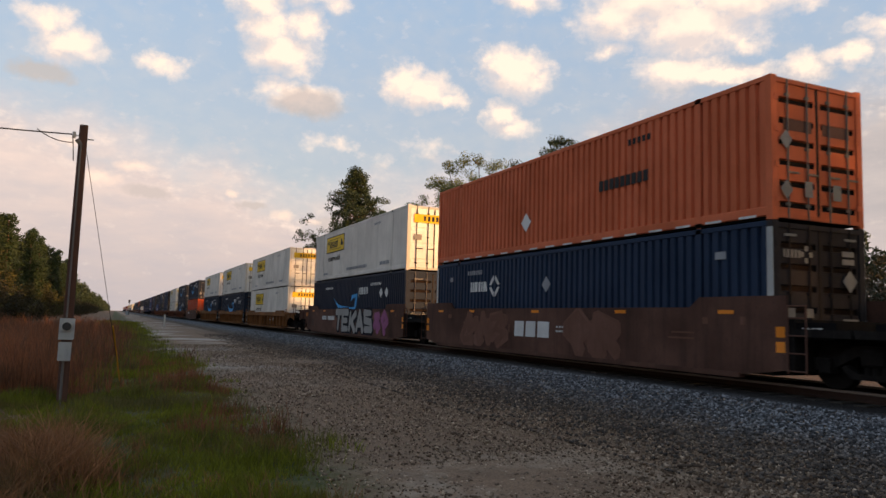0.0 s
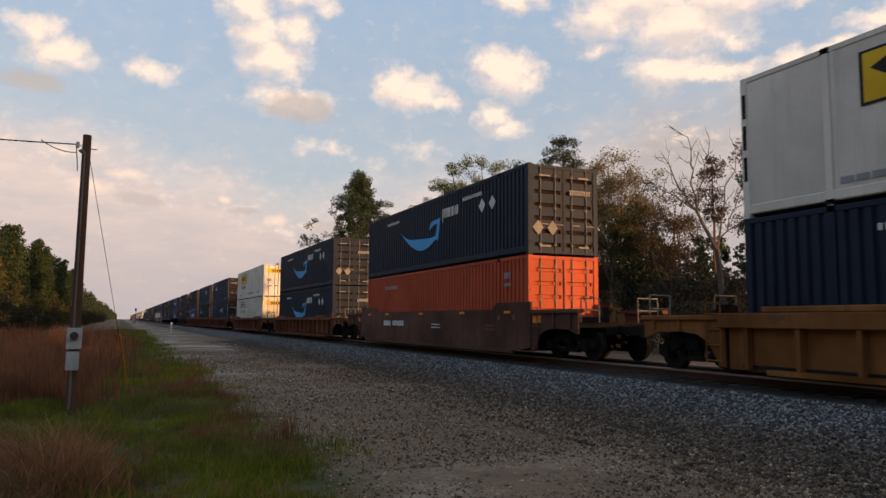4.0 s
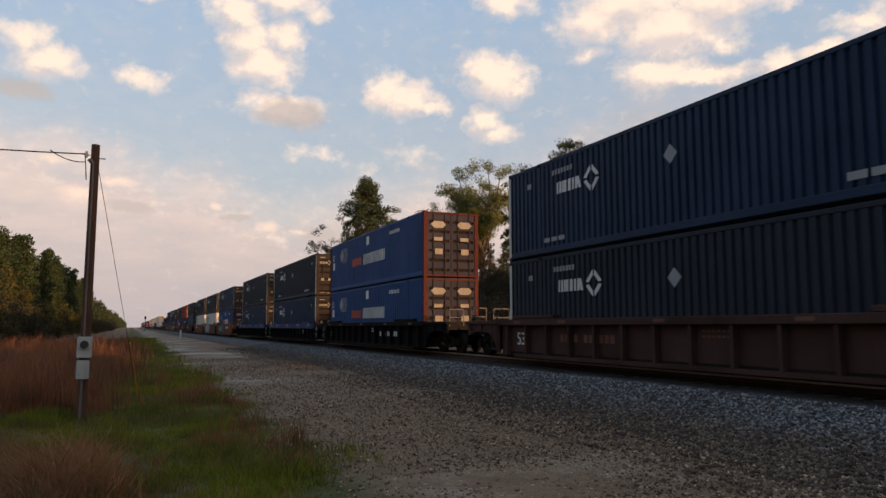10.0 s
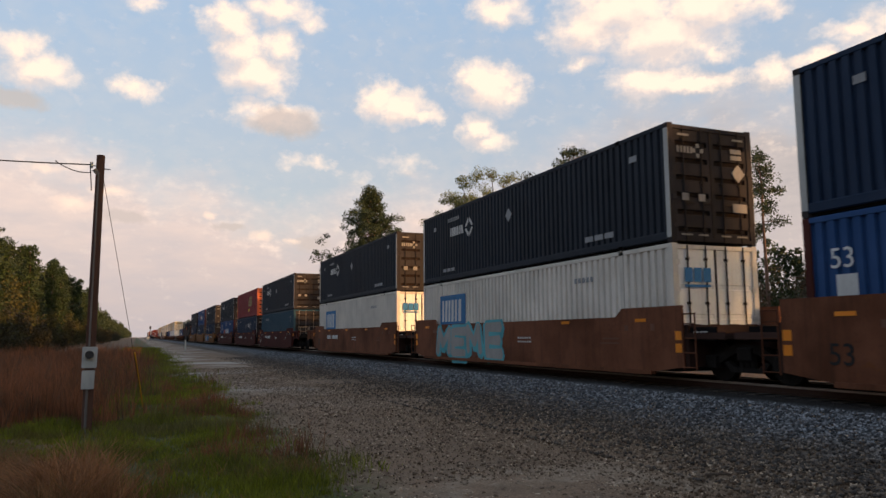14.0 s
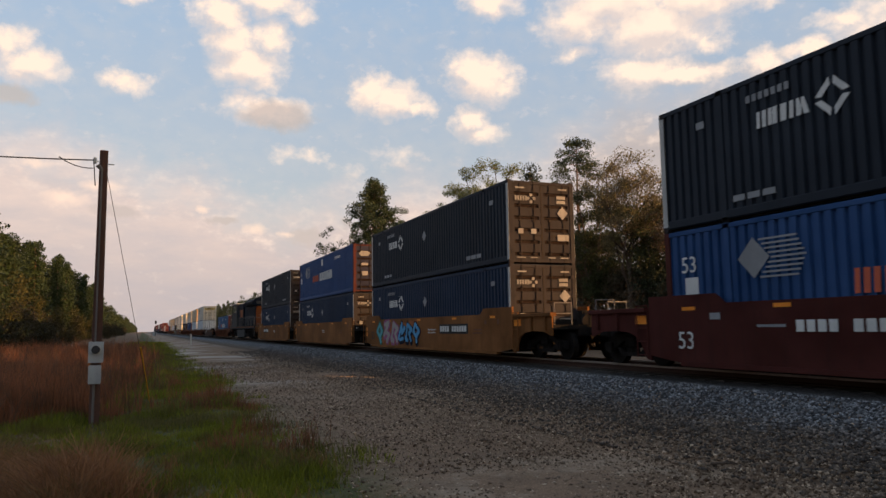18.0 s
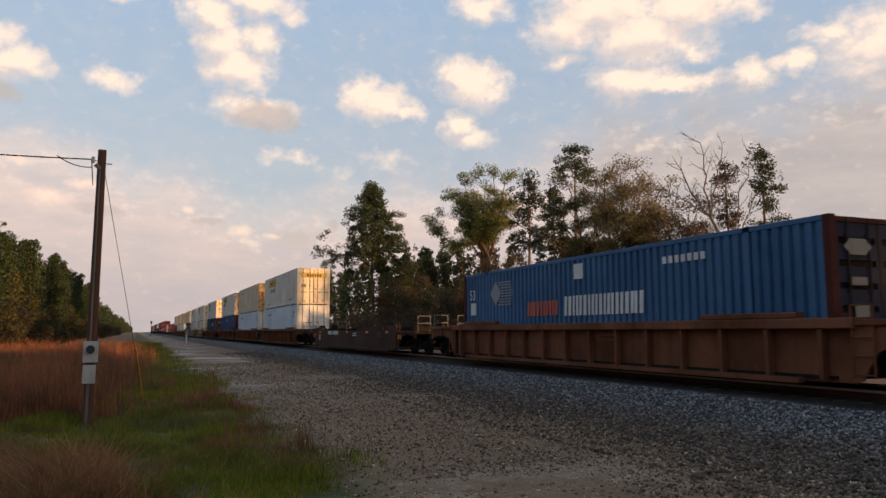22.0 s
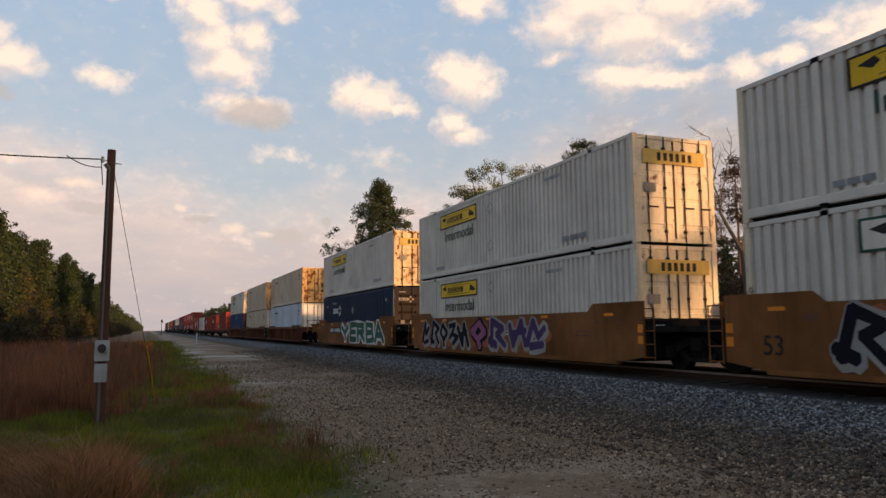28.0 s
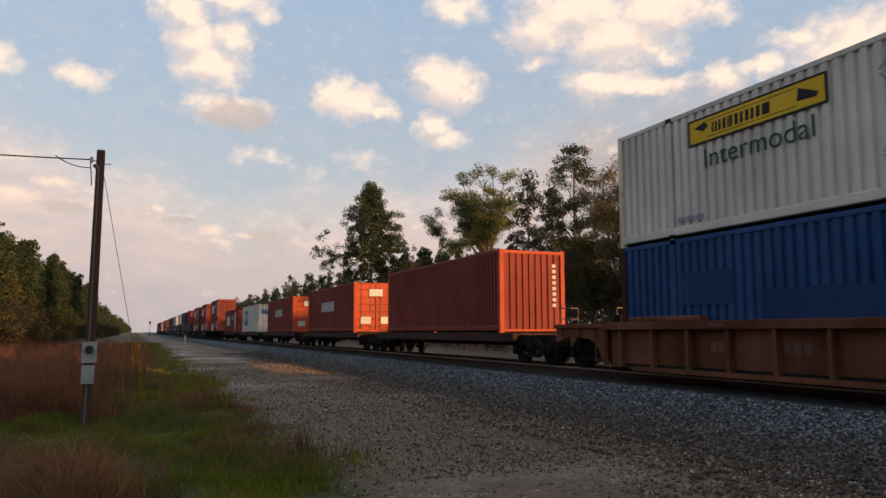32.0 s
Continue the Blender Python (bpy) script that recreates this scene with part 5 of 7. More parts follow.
def locomotive():
    """A six-axle diesel, its cab at the far end. y = 0: rear coupler face, 23.8 long."""
    ob = tagged(new("locomotive"), "dark blue and orange-yellow six-axle diesel freight locomotive", "locomotive")
    L = 23.8
    part("frame_sill", boxes((-1.5, 1.5, 0.9, L - 0.9, 1.22, 1.42)), M["loco_blue"], ob)
    for s in (-1, 1):
        part("stripe", boxes((s * 1.503 - 0.004, s * 1.503 + 0.004, 0.9, L - 0.9, 1.34, 1.46)), M["loco_yellow"], ob, "orange-yellow sill stripe")
    bm = bmesh.new()
    prism(bm, [(9.7, 0.2), (9.35, 0.42), (9.35, 1.12), (16.3, 1.12), (16.3, 0.42), (15.95, 0.2)], -1.46, 1.46)
    part("fuel_tank", bm, M["loco_grey"], ob, "grimy grey fuel tank")
    part("engine_hood", boxes((-1.12, 1.12, 2.6, 11.6, 1.42, 4.2), cut=0.14), M["loco_blue"], ob)
    door = made(boxes((-0.012, 0.012, 0.0, 0.86, 1.6, 3.5)), "hood_door", M["loco_blue"])
    latch = made(boxes((-0.02, 0.012, 0.38, 0.46, 2.45, 2.55)), "door_latch", M["grey"])
    for s in (-1, 1):
        for i in range(8):
            d = place("hood_door", door, ob, pose(s * 1.13, 3.1 + i * 1.02, 0))
            place("door_latch", latch, d, pose(0, 0, 0, 0, 0, 0 if s < 0 else 0))
    bm = boxes((-1.32, 1.32, 11.6, 16.6, 1.42, 4.36), cut=0.16)
    part("blower_housing", bm, M["loco_blue"], ob)
    for s in (-1, 1):
        for y0, y1, z0, z1 in ((14.9, 15.7, 3.55, 4.05), (12.0, 13.0, 1.7, 2.3), (15.2, 16.3, 1.7, 3.1)):
            part("vent_grille", boxes(*[(s * 1.325 - 0.012, s * 1.325 + 0.012, y0, y1, z0 + k * (z1 - z0) / 6, z0 + k * (z1 - z0) / 6 + 0.05) for k in range(6)]), M["steel_dark"], ob)
    part("exhaust_stack", boxes((-0.4, 0.4, 9.6, 11.0, 4.2, 4.5), cut=0.06), M["steel_dark"], ob)
    bm = bmesh.new()
    ring = [(-1.12, 3.75), (1.12, 3.75), (1.58, 3.9), (1.58, 4.2), (1.2, 4.55), (0.6, 4.74), (-0.6, 4.74), (-1.2, 4.55), (-1.58, 4.2), (-1.58, 3.9)]
    a = [bm.verts.new((x, 1.9, z)) for x, z in ring]
    b = [bm.verts.new((x, 8.9, z)) for x, z in ring]
    for i in range(len(ring)):
        bm.faces.new((a[i], a[(i + 1) % 10], b[(i + 1) % 10], b[i]))
    bm.faces.new(a[::-1])
    bm.faces.new(b)
    part("radiator_housing", bm, M["loco_blue"], ob)
    for s in (-1, 1):
        part("radiator_grille", boxes(*[(s * 1.585 - 0.008, s * 1.585 + 0.008, 2.2, 8.6, 3.93 + k * 0.06, 3.955 + k * 0.06) for k in range(5)]), M["steel_dark"], ob)
    bm = bmesh.new()
    for x0, x1 in ((-1.05, -0.28), (0.28, 1.05)):
        box(bm, x0, x1, 2.57, 2.6, 1.45, 3.7)
    box(bm, -0.28, 0.28, 2.57, 2.6, 1.45, 2.6)
    part("rear_panel", bm, M["loco_yellow"], ob, "orange-yellow rear end")
    part("rear_window", boxes((-0.24, 0.24, 2.555, 2.597, 2.95, 3.5)), M["steel_dark"], ob, "dark rear hood opening")
    bm = boxes(*[(-0.13 + k * 0.26 - 0.09, -0.13 + k * 0.26 + 0.09, 1.85, 1.9, 4.3, 4.48) for k in (0, 1)])
    part("headlight", bm, M["loco_grey"], ob)
    part("rear_face", boxes((-1.1, 1.1, 1.885, 1.9, 3.95, 4.25)), M["loco_grey"], ob, "grey radiator end face")
    for x in (-0.55, 0.35):
        part("marker_light", boxes((x, x + 0.16, 2.54, 2.57, 2.65, 2.8)), M["grey"], ob)
    for z in (1.75, 2.15, 2.55, 2.95, 3.35):
        bm = bmesh.new()
        tube(bm, (0.62, 2.5, z), (1.0, 2.5, z), 0.02, sides=6)
        for x in (0.62, 1.0):
            tube(bm, (x, 2.5, z), (x, 2.58, z), 0.02, sides=6)
        part("ladder_rung", bm, M["loco_grey"], ob)
    part("rear_deck", boxes((-1.48, 1.48, 0.9, 2.6, 1.40, 1.45)), M["steel_dark"], ob)
    for x0, x1 in ((-1.46, -0.35), (0.35, 1.46)):
        part("plow_sheet", boxes((x0, x1, 0.86, 0.92, 0.55, 1.25)), M["loco_blue"], ob)
    for x in (-0.95, -0.6, 0.6, 0.95):
        bm = bmesh.new()
        tube(bm, (x, 0.86, 1.05), (x, 0.62, 0.78), 0.03, sides=6)
        tube(bm, (x, 0.62, 0.78), (x, 0.5, 0.62), 0.03, sides=6)
        part("air_hose", bm, M["wire"], ob)
    for y, z0, z1 in ((3.2, 1.62, 2.1), (5.4, 1.62, 2.1), (7.6, 1.62, 2.1)):
        part("equipment_box", boxes((-1.42, -1.13, y, y + 1.3, z0 - 0.18, z1), cut=0.03), M["loco_blue"], ob)
    for y in (12.3, 13.6, 14.9):
        part("roof_hatch", boxes((-0.7, 0.7, y, y + 0.9, 4.36, 4.43), cut=0.02), M["loco_grey"], ob)
    bm = boxes((-0.55, -0.15, 18.2, 18.9, 4.5, 4.66), cut=0.04)
    part("antenna_dome", bm, M["grey"], ob)
    bm = bmesh.new()
    for x in (-0.18, 0.0, 0.18):
        tube(bm, (x, 16.9, 4.55), (x, 17.5, 4.6), 0.03, 0.07, 8)
    box(bm, -0.25, 0.25, 16.85, 17.0, 4.5, 4.56)
    part("air_horn", bm, M["steel_dark"], ob)
    for y0, y1 in ((8.9, 9.25), (17.25, 17.6)):
        bm = bmesh.new()
        tube(bm, (-1.2, y0, 0.85), (-1.2, y1 + 0.9 if y0 > 10 else y1, 0.85), 0.2, sides=12)
        part("air_reservoir", bm, M["steel_dark"], ob)
    bm = bmesh.new()
    prism(bm, [(16.6, 1.42), (21.9, 1.42), (21.9, 2.9), (21.5, 4.15), (21.0, 4.42), (16.6, 4.42)], -1.54, 1.54)
    cab = part("cab", bm, M["loco_grey"], ob, "grey cab with dark windows")
    for s in (-1, 1):
        for a0, a1 in ((17.6, 18.4), (18.6, 19.5), (19.7, 20.5)):
            part("side_window", boxes((s * 1.544 - 0.006, s * 1.544 + 0.006, a0, a1, 3.3, 4.1)), M["glass"], cab)
            part("window_frame", boxes((s * 1.544 - 0.009, s * 1.544 + 0.009, a0 - 0.07, a0, 3.25, 4.15)), M["grey"], cab)
        part("cab_door", boxes((s * 1.544 - 0.006, s * 1.544 + 0.006, 20.9, 21.4, 1.7, 3.0)), M["loco_blue"], cab)
    part("cab_roof", boxes((-1.58, 1.58, 16.5, 21.3, 4.42, 4.5), cut=0.02), M["grey"], cab)
    for s in (-0.78, 0.78):
        bm = bmesh.new()
        v = [bm.verts.new(p) for p in ((s - 0.5, 21.84, 3.15), (s + 0.5, 21.84, 3.15), (s + 0.5, 21.62, 3.85), (s - 0.5, 21.62, 3.85))]
        bm.faces.new(v)
        part("windscreen", bm, M["glass"], cab)
    bm = bmesh.new()
    prism(bm, [(21.9, 1.42), (22.7, 1.42), (22.7, 2.2), (22.5, 2.6), (21.9, 2.85)], -1.0, 1.0)
    part("nose", bm, M["loco_yellow"], ob, "orange-yellow short nose")
    for s in (-1, 1):
        bm = bmesh.new()
        n = 12
        for i in range(n):
            y = 1.5 + i * 1.27
            tube(bm, (s * 1.45, y, 1.42), (s * 1.45, y, 2.6), 0.018, sides=6)
        tube(bm, (s * 1.45, 1.5, 2.6), (s * 1.45, 1.5 + 1.27 * (n - 1), 2.6), 0.02, sides=6)
        part("handrail", bm, M["grey_dull"], ob)
    for e in (0.9, L - 0.9):
        sg = -1 if e < 5 else 1
        for s in (-1, 1):
            for k in range(4):
                part("step", boxes((s * 1.3 - 0.22, s * 1.3 + 0.22, *sorted((e + sg * 0.02, e + sg * 0.3)), 0.35 + k * 0.3, 0.39 + k * 0.3)), M["loco_yellow"], ob)
            bm = bmesh.new()
            tube(bm, (s * 1.5, e + sg * 0.3, 0.35), (s * 1.5, e + sg * 0.3, 2.4), 0.02, sides=6)
            tube(bm, (s * 0.5, e + sg * 0.3, 1.4), (s * 0.5, e + sg * 0.3, 2.4), 0.02, sides=6)
            tube(bm, (s * 0.5, e + sg * 0.3, 2.4), (s * 1.5, e + sg * 0.3, 2.4), 0.02, sides=6)
            part("grab_rail", bm, M["grey_dull"], ob)
        bm = boxes((-0.14, 0.14, *sorted((e, e + sg * 0.9)), 0.75, 1.0), (-1.3, 1.3, *sorted((e, e + sg * 0.12)), 0.9, 1.22))
        part("coupler", bm, M["steel_dark"], ob)
    for y in (5.9, 18.9):
        bm = boxes((-1.0, 1.0, y - 2.2, y + 2.2, 0.6, 0.95))
        t = part("bogie", bm, M["steel_dark"], ob)
        # dark motor blocks, not seen themselves, added to close the bright gap below
        for k in (-1.2, 0.65, 2.5):
            part("traction_motor", boxes((-0.68, 0.68, y + k - 0.62, y + k + 0.1, 0.2, 0.85), cut=0.08), M["steel_dark"], t)
        for s in (-1, 1):
            bm = bmesh.new()
            prism(bm, [(y - 2.6, 0.5), (y - 2.6, 0.95), (y - 2.2, 1.1), (y + 2.2, 1.1), (y + 2.6, 0.95), (y + 2.6, 0.5), (y + 2.25, 0.28), (y + 1.45, 0.28), (y + 1.25, 0.62), (y + 0.6, 0.62), (y + 0.4, 0.28), (y - 0.4, 0.28), (y - 0.6, 0.62), (y - 1.25, 0.62), (y - 1.45, 0.28), (y - 2.25, 0.28)], s * 1.12 - 0.08, s * 1.12 + 0.08)
            for k in (-0.93, 0.93):
                for e in (-0.14, 0.14):
                    tube(bm, (s * 1.26, y + k + e, 0.6), (s * 1.26, y + k + e, 1.0), 0.1, 0.1, 10)
            for k in (-1.85, 0, 1.85):
                box(bm, s * 1.14 - 0.1, s * 1.14 + 0.1, y + k - 0.17, y + k + 0.17, 0.33, 0.7)
            part("side_frame", bm, M["steel_dark"], t)
            for k in (-1.85, 0, 1.85):
                place("wheel", WHEEL, t, Matrix.Translation((s * 0.76, y + k, 0.53)) @ Matrix.Scale(1.25, 4) @ pose(0, 0, 0, 0, 0, 0 if s < 0 else 180))
    bm = bmesh.new()
    zbars(bm, -1.322, 14.35, 2.62, 0.9, [(0.6, 0.12, "i"), (0.6, 0.12, "i"), (0.72, 0.12, "i")])
    box(bm, -1.326, -1.322, 14.5, 14.62, 2.45, 3.7)
    box(bm, -1.326, -1.322, 11.75, 11.87, 2.45, 3.7)
    part("brand_mark", bm, M["tag_orange"], ob, "faded orange brand strokes")
    bm = boxes(*[(-1.156, -1.150, y, y + 0.25, 2.0, 2.12) for y in (3.4, 5.5, 7.6, 9.7)])
    part("lettering", bm, M["mark_grey"], ob)
    return ob


# ---- the train: place along it, car, upper and lower load, then graffiti ----
Y3 = [("tag_silver", "tag_dark", 3.7, 10.3, "TEKAS"), ("tag_pink", "tag_pink", 1.6, 3.5, "23")]
TRAIN = [
    (-57.8, "rb", "UN", "UN"), (-33.3, "us", "UD", "UN"), (-9.4, "us", "UD", "UN"), (10.23, "us", "OR", "UN", [("tag_ghost", "tag_ghost", 10.2, 13.4, "142"), ("tag_ghost", "tag_ghost", 4.4, 6.9, "35")]), (29.81, "us", "JS", "PR", Y3),
    (53.63, "yr", "JS", "JS"), (73.63, "yr", "JS", "PR"), (93.3, "yr", "JS", "PR"),
    (118.1, "us", "PR", "OH"), (141.18, "rb", "PR", "PR"), (164.91, "rb", "JS", "JG"),
    (188.73, "rb", "UN", "UR"), (208.45, "rb", "UR", "UD"), (228.15, "rb", "UD", "PA", [("tag_silver", "tag_orange", 4.6, 11.6, "514251"), ("tag_orange", "car_brown", 2.2, 4.4, "24")]),
    (251.93, "db", "UN", "UD"), (275.88, "kr", "PA", "PA"), (296.0, "kb", "UD", "UN"), (315.81, "kb", "UD", "UN"),
    (340.0, "bs", "UN", "PA", [("tag_teal", "tag_dark", 9.6, 13.2, "4125")]), (359.8, "bs", "UD", "CX", [("tag_silver", "tag_teal", 8.2, 14.2, "MEME")]), (379.54, "bs", "UD", "CX"),
    (404.72, "ms", "UD", "TE"), (424.16, "ms", "SA", "UR"), (444.17, "ms", "UD", "PA"),
    (468.31, "ys", "UD", "UN", [("tag_teal", "tag_green", 13.5, 14.6, "3"), ("tag_silver", "tag_pink", 11.2, 13.5, "25"), ("tag_sky", "tag_dark", 8.2, 11.2, "153")]), (488.26, "ys", "PA", "UN"), (508.23, "ys", "UD", "UN"),
    (556.17, "rb", None, "PB"), (580.1, "es", None, None),
    (604.3, "rb", "JC", "PL"), (624.32, "rb", "CR", "PL"), (644.52, "rb", "JR", "BL"), (668.85, "rb", "JC", "UR"),
    (692.86, "ys", "JC", "JG", [("tag_dark", "tag_silver", 8.4, 14.0, "51425")]), (712.66, "ys", "JC", "JC", [("tag_dark", "tag_silver", 10.2, 15.2, "15324"), ("tag_purple", "tag_silver", 4.2, 8.4, "541"), ("tag_pink", "tag_dark", 8.6, 10.0, "3")]),
    (732.58, "ys", "JR", "UN", [("tag_green", "mark_white", 1.0, 9.9, "YERBA")]), (756.56, "rb", "CR", "PL"), (776.41, "rb", "CR", "CC"), (796.11, "rb", "JC", "BL"),
    (819.14, "fl", None, "R4"), (837.5, "fl", None, "RC"), (855.4, "fl", None, "RC"), (873.4, "fl", None, "W4"), (891.6, "fl", None, "RS"),
    (914.0, "kr", "RS", "RS"), (934.0, "kr", "RS", "RS"), (954.0, "kr", "RS", "RS"), (978.0, "kr", "BR", "TE"), (998.0, "kr", "TE", "BR"), (1018.0, "kr", "CX", "UN"),
    (1042.0, "kr", "CX", "PA"), (1062.0, "kr", "TE", "UN"), (1082.0, "kr", "UD", "UN"), (1106.0, "kr", "OR", "BR"), (1126.0, "kr", "RS", "RS"), (1146.0, "kr", "UD", "UN"), (1170.0, "kr", "CX", "CX"),
    (1190.0, "kr", "OR", "UN"), (1210.0, "kr", "UN", "UN"), (1234.0, "kr", "UD", "TE"), (1258.0, "kr", "BR", "UN"),
]
CARS = {
    "rb": ("rust-brown ribbed stack car carrying containers", "car_brown", "ribbed", None), "db": ("dark brown ribbed stack car carrying containers", "car_dkbrown", "ribbed", None),
    "bs": ("rust-brown smooth-sided stack car carrying containers", "car_brown", "smooth", None), "ms": ("maroon smooth-sided stack car with orange reflectors", "car_maroon", "smooth", None),
    "us": ("grimy umber smooth-sided stack car carrying containers", "car_umber", "smooth", None),
    "es": ("empty dark brown smooth-sided stack car", "car_dkbrown", "smooth", None),
    "yr": ("ochre yellow ribbed stack car carrying containers", "car_yellow", "ribbed", None), "ys": ("ochre yellow smooth-sided stack car carrying containers", "car_yellow", "smooth", None),
    "kr": ("black ribbed stack car carrying containers", "car_black", "ribbed", None), "kb": ("black ribbed stack car with dark blue top edge", "car_black", "ribbed", "car_blue"),
}
MOVING = []
first_of, first_car = {}, {}


def load(kind, q, z):
    key = (kind, q > 920)
    if key not in first_of:
        first_of[key] = ob = container(**KINDS[kind], far=q > 920)
    else:
        ob = copy_thing(first_of[key], pose(0, 0, 0))
    MOVING.append((ob, XC, q, z))


def build_train():
    for i, row in enumerate(TRAIN):
        q, car, up, down = row[:4]
        tags = row[4] if len(row) > 4 else None
        before = q - TRAIN[i - 1][0] if i else 24
        after = TRAIN[i + 1][0] - q if i + 1 < len(TRAIN) else 24
        ends = (before > 22, after > 22)
        if car == "fl":
            key = "fl"
        else:
            key = (car, *ends, q > 920)
        if tags or key not in first_car:
            if car == "fl":
                ob = flat_unit("dark low-frame railway car under one container")
            else:
                label, mat, style, chord = CARS[car]
                if tags:
                    label = label.split(" carrying")[0] + " sprayed with graffiti"
                ob = well_unit(label, mat, style, *ends, tags=tags, chord=chord, number="53" if ends[0] or ends[1] or car == "yr" else "", seed=i, drop=0.0 if up or down else 0.36, brand=up == "OR" and car == "us", far=q > 920)
            if not tags and (up or down):
                first_car[key] = ob
        else:
            ob = copy_thing(first_car[key], pose(0, 0, 0))
        MOVING.append((ob, XC, q, RAIL))
        base = RAIL + (1.0 if car == "fl" else 0.27)
        if down:
            load(down, q, base)
        if up:
            load(up, q, base + CH + 0.012)
    MOVING.append((locomotive(), XC, 527.6, RAIL))


build_train()


# ---- utility pole, meter, wire, guy, posts ----
def utility_pole():
    ob = tagged(new("utility_pole"), "weathered brown wooden service pole with grey meter box", "utility pole")
    ob.matrix_basis = pose(-0.82, 15.88, -0.05, 0, 0.25, 0)
    bm = bmesh.new()
    tube(bm, (0, 0, 0), (0, 0, 2.7), 0.095, 0.088, 14)
    tube(bm, (0, 0, 2.7), (0, 0, 5.42), 0.088, 0.078, 14)
    part("pole_shaft", bm, M["pole_wood"], ob)
    box_part = part("meter_box", boxes((-0.13, 0.13, -0.24, -0.09, 1.22, 1.62), cut=0.012), M["galv"], ob, "grey steel meter box")
    bm = bmesh.new()
    tube(bm, (0, -0.24, 1.47), (0, -0.33, 1.47), 0.085, 0.075, 16)
    part("meter", bm, M["glass"], box_part, "round glass meter")
    bm = bmesh.new()
    tube(bm, (0, -0.24, 1.47), (0, -0.262, 1.47), 0.10, 0.10, 16)
    part("meter_ring", bm, M["grey"], box_part)
    part("breaker_box", boxes((-0.12, 0.10, -0.23, -0.09, 0.82, 1.17), cut=0.012), M["galv"], ob)
    bm = bmesh.new()
    tube(bm, (-0.02, -0.14, 1.62), (-0.02, -0.12, 5.0), 0.017, sides=8)
    tube(bm, (-0.02, -0.14, 0.0), (-0.02, -0.14, 0.82), 0.024, sides=8)
    tube(bm, (-0.02, -0.12, 5.0), (-0.10, -0.14, 5.1), 0.035, 0.05, sides=8)
    part("conduit", bm, M["grey_dull"], ob)
    bm = bmesh.new()
    tube(bm, (0.08, 0, 5.15), (0.19, 0, 5.15), 0.012, sides=6)
    tube(bm, (-0.08, 0, 5.2), (-0.16, 0, 5.2), 0.012, sides=6)
    tube(bm, (-0.16, 0, 5.15), (-0.16, 0, 5.27), 0.03, sides=8)
    part("insulator", bm, M["grey"], ob)
    return ob


utility_pole()


def hanging(points, r, mat, name, label, category):
    bm = bmesh.new()
    rings = []
    for i, p in enumerate(points):
        d = (points[min(i + 1, len(points) - 1)] - points[max(i - 1, 0)]).normalized()
        u = d.cross(Vector((0.3, 0.9, 0.2))).normalized()
        w = d.cross(u)
        rings.append([bm.verts.new(p + (u * math.cos(k * 1.2566) + w * math.sin(k * 1.2566)) * r) for k in range(5)])
    for a, b in zip(rings[:-1], rings[1:]):
        for k in range(5):
            bm.faces.new((a[k], a[(k + 1) % 5], b[(k + 1) % 5], b[k]))
    ob = tagged(place(name, made(bm, name, mat)), label, category)
    return ob


def sag(a, b, drop, n=10):
    a, b = Vector(a), Vector(b)
    return [a.lerp(b, i / n) - Vector((0, 0, drop * 4 * (i / n) * (1 - i / n))) for i in range(n + 1)]


hanging(sag((-0.98, 15.88, 5.17), (-12.0, 15.2, 5.55), 0.25, 14), 0.014, M["wire"], "service_wire", "black service wire hung from the pole top", "wire")
hanging(sag((-0.98, 15.85, 5.14), (-0.93, 15.72, 4.62), -0.03, 6) , 0.010, M["wire"], "drip_loop", "black wire loop below the pole top", "wire")
hanging(sag((-1.6, 15.86, 5.19), (-0.95, 15.74, 4.98), 0.07, 6), 0.010, M["wire"], "drip_loop", "black wire loop below the pole top", "wire")
hanging([Vector((-0.74, 15.9, 4.95)), Vector((0.22, 20.0, 0.0))], 0.006, M["wire"], "guy_wire", "thin steel guy wire of the pole", "wire")
bm = bmesh.new()
tube(bm, (0.0, 0, 0.0), (-0.242, -1.1, 1.38), 0.02, 0.02, 8)
ob = tagged(place("guy_guard", made(bm, "guy_guard", M["marker"])), "yellow plastic guard on the guy wire", "guy guard")
ob.matrix_basis = pose(0.22, 20.0, 0.0)


def marker_post():
    ob = tagged(new("marker_post"), "white trackside marker post standing in the verge", "post")
    ob.matrix_basis = pose(5.6, 96.0, 0.0)
    part("post_shaft", boxes((-0.09, 0.09, -0.06, 0.06, -0.1, 1.35), cut=0.01), M["white"], ob)
    part("post_cap", boxes((-0.11, 0.11, -0.08, 0.08, 1.35, 1.4)), M["grey"], ob)


marker_post()


def signal_mast():
    ob = tagged(new("signal_mast"), "dark trackside signal mast far down the line", "signal")
    ob.matrix_basis = pose(5.2, 330.0, 0.0)
    bm = bmesh.new()
    tube(bm, (0, 0, -0.1), (0, 0, 5.6), 0.1, 0.08, 8)
    part("mast", bm, M["steel_dark"], ob)
    part("signal_head", boxes((-0.35, 0.35, -0.25, 0.1, 5.0, 6.2), cut=0.05), M["steel_dark"], ob)
    part("relay_case", boxes((-1.2, 0.2, 1.0, 1.9, -0.1, 1.7), cut=0.03), M["galv"], ob, "grey steel relay case")


signal_mast()


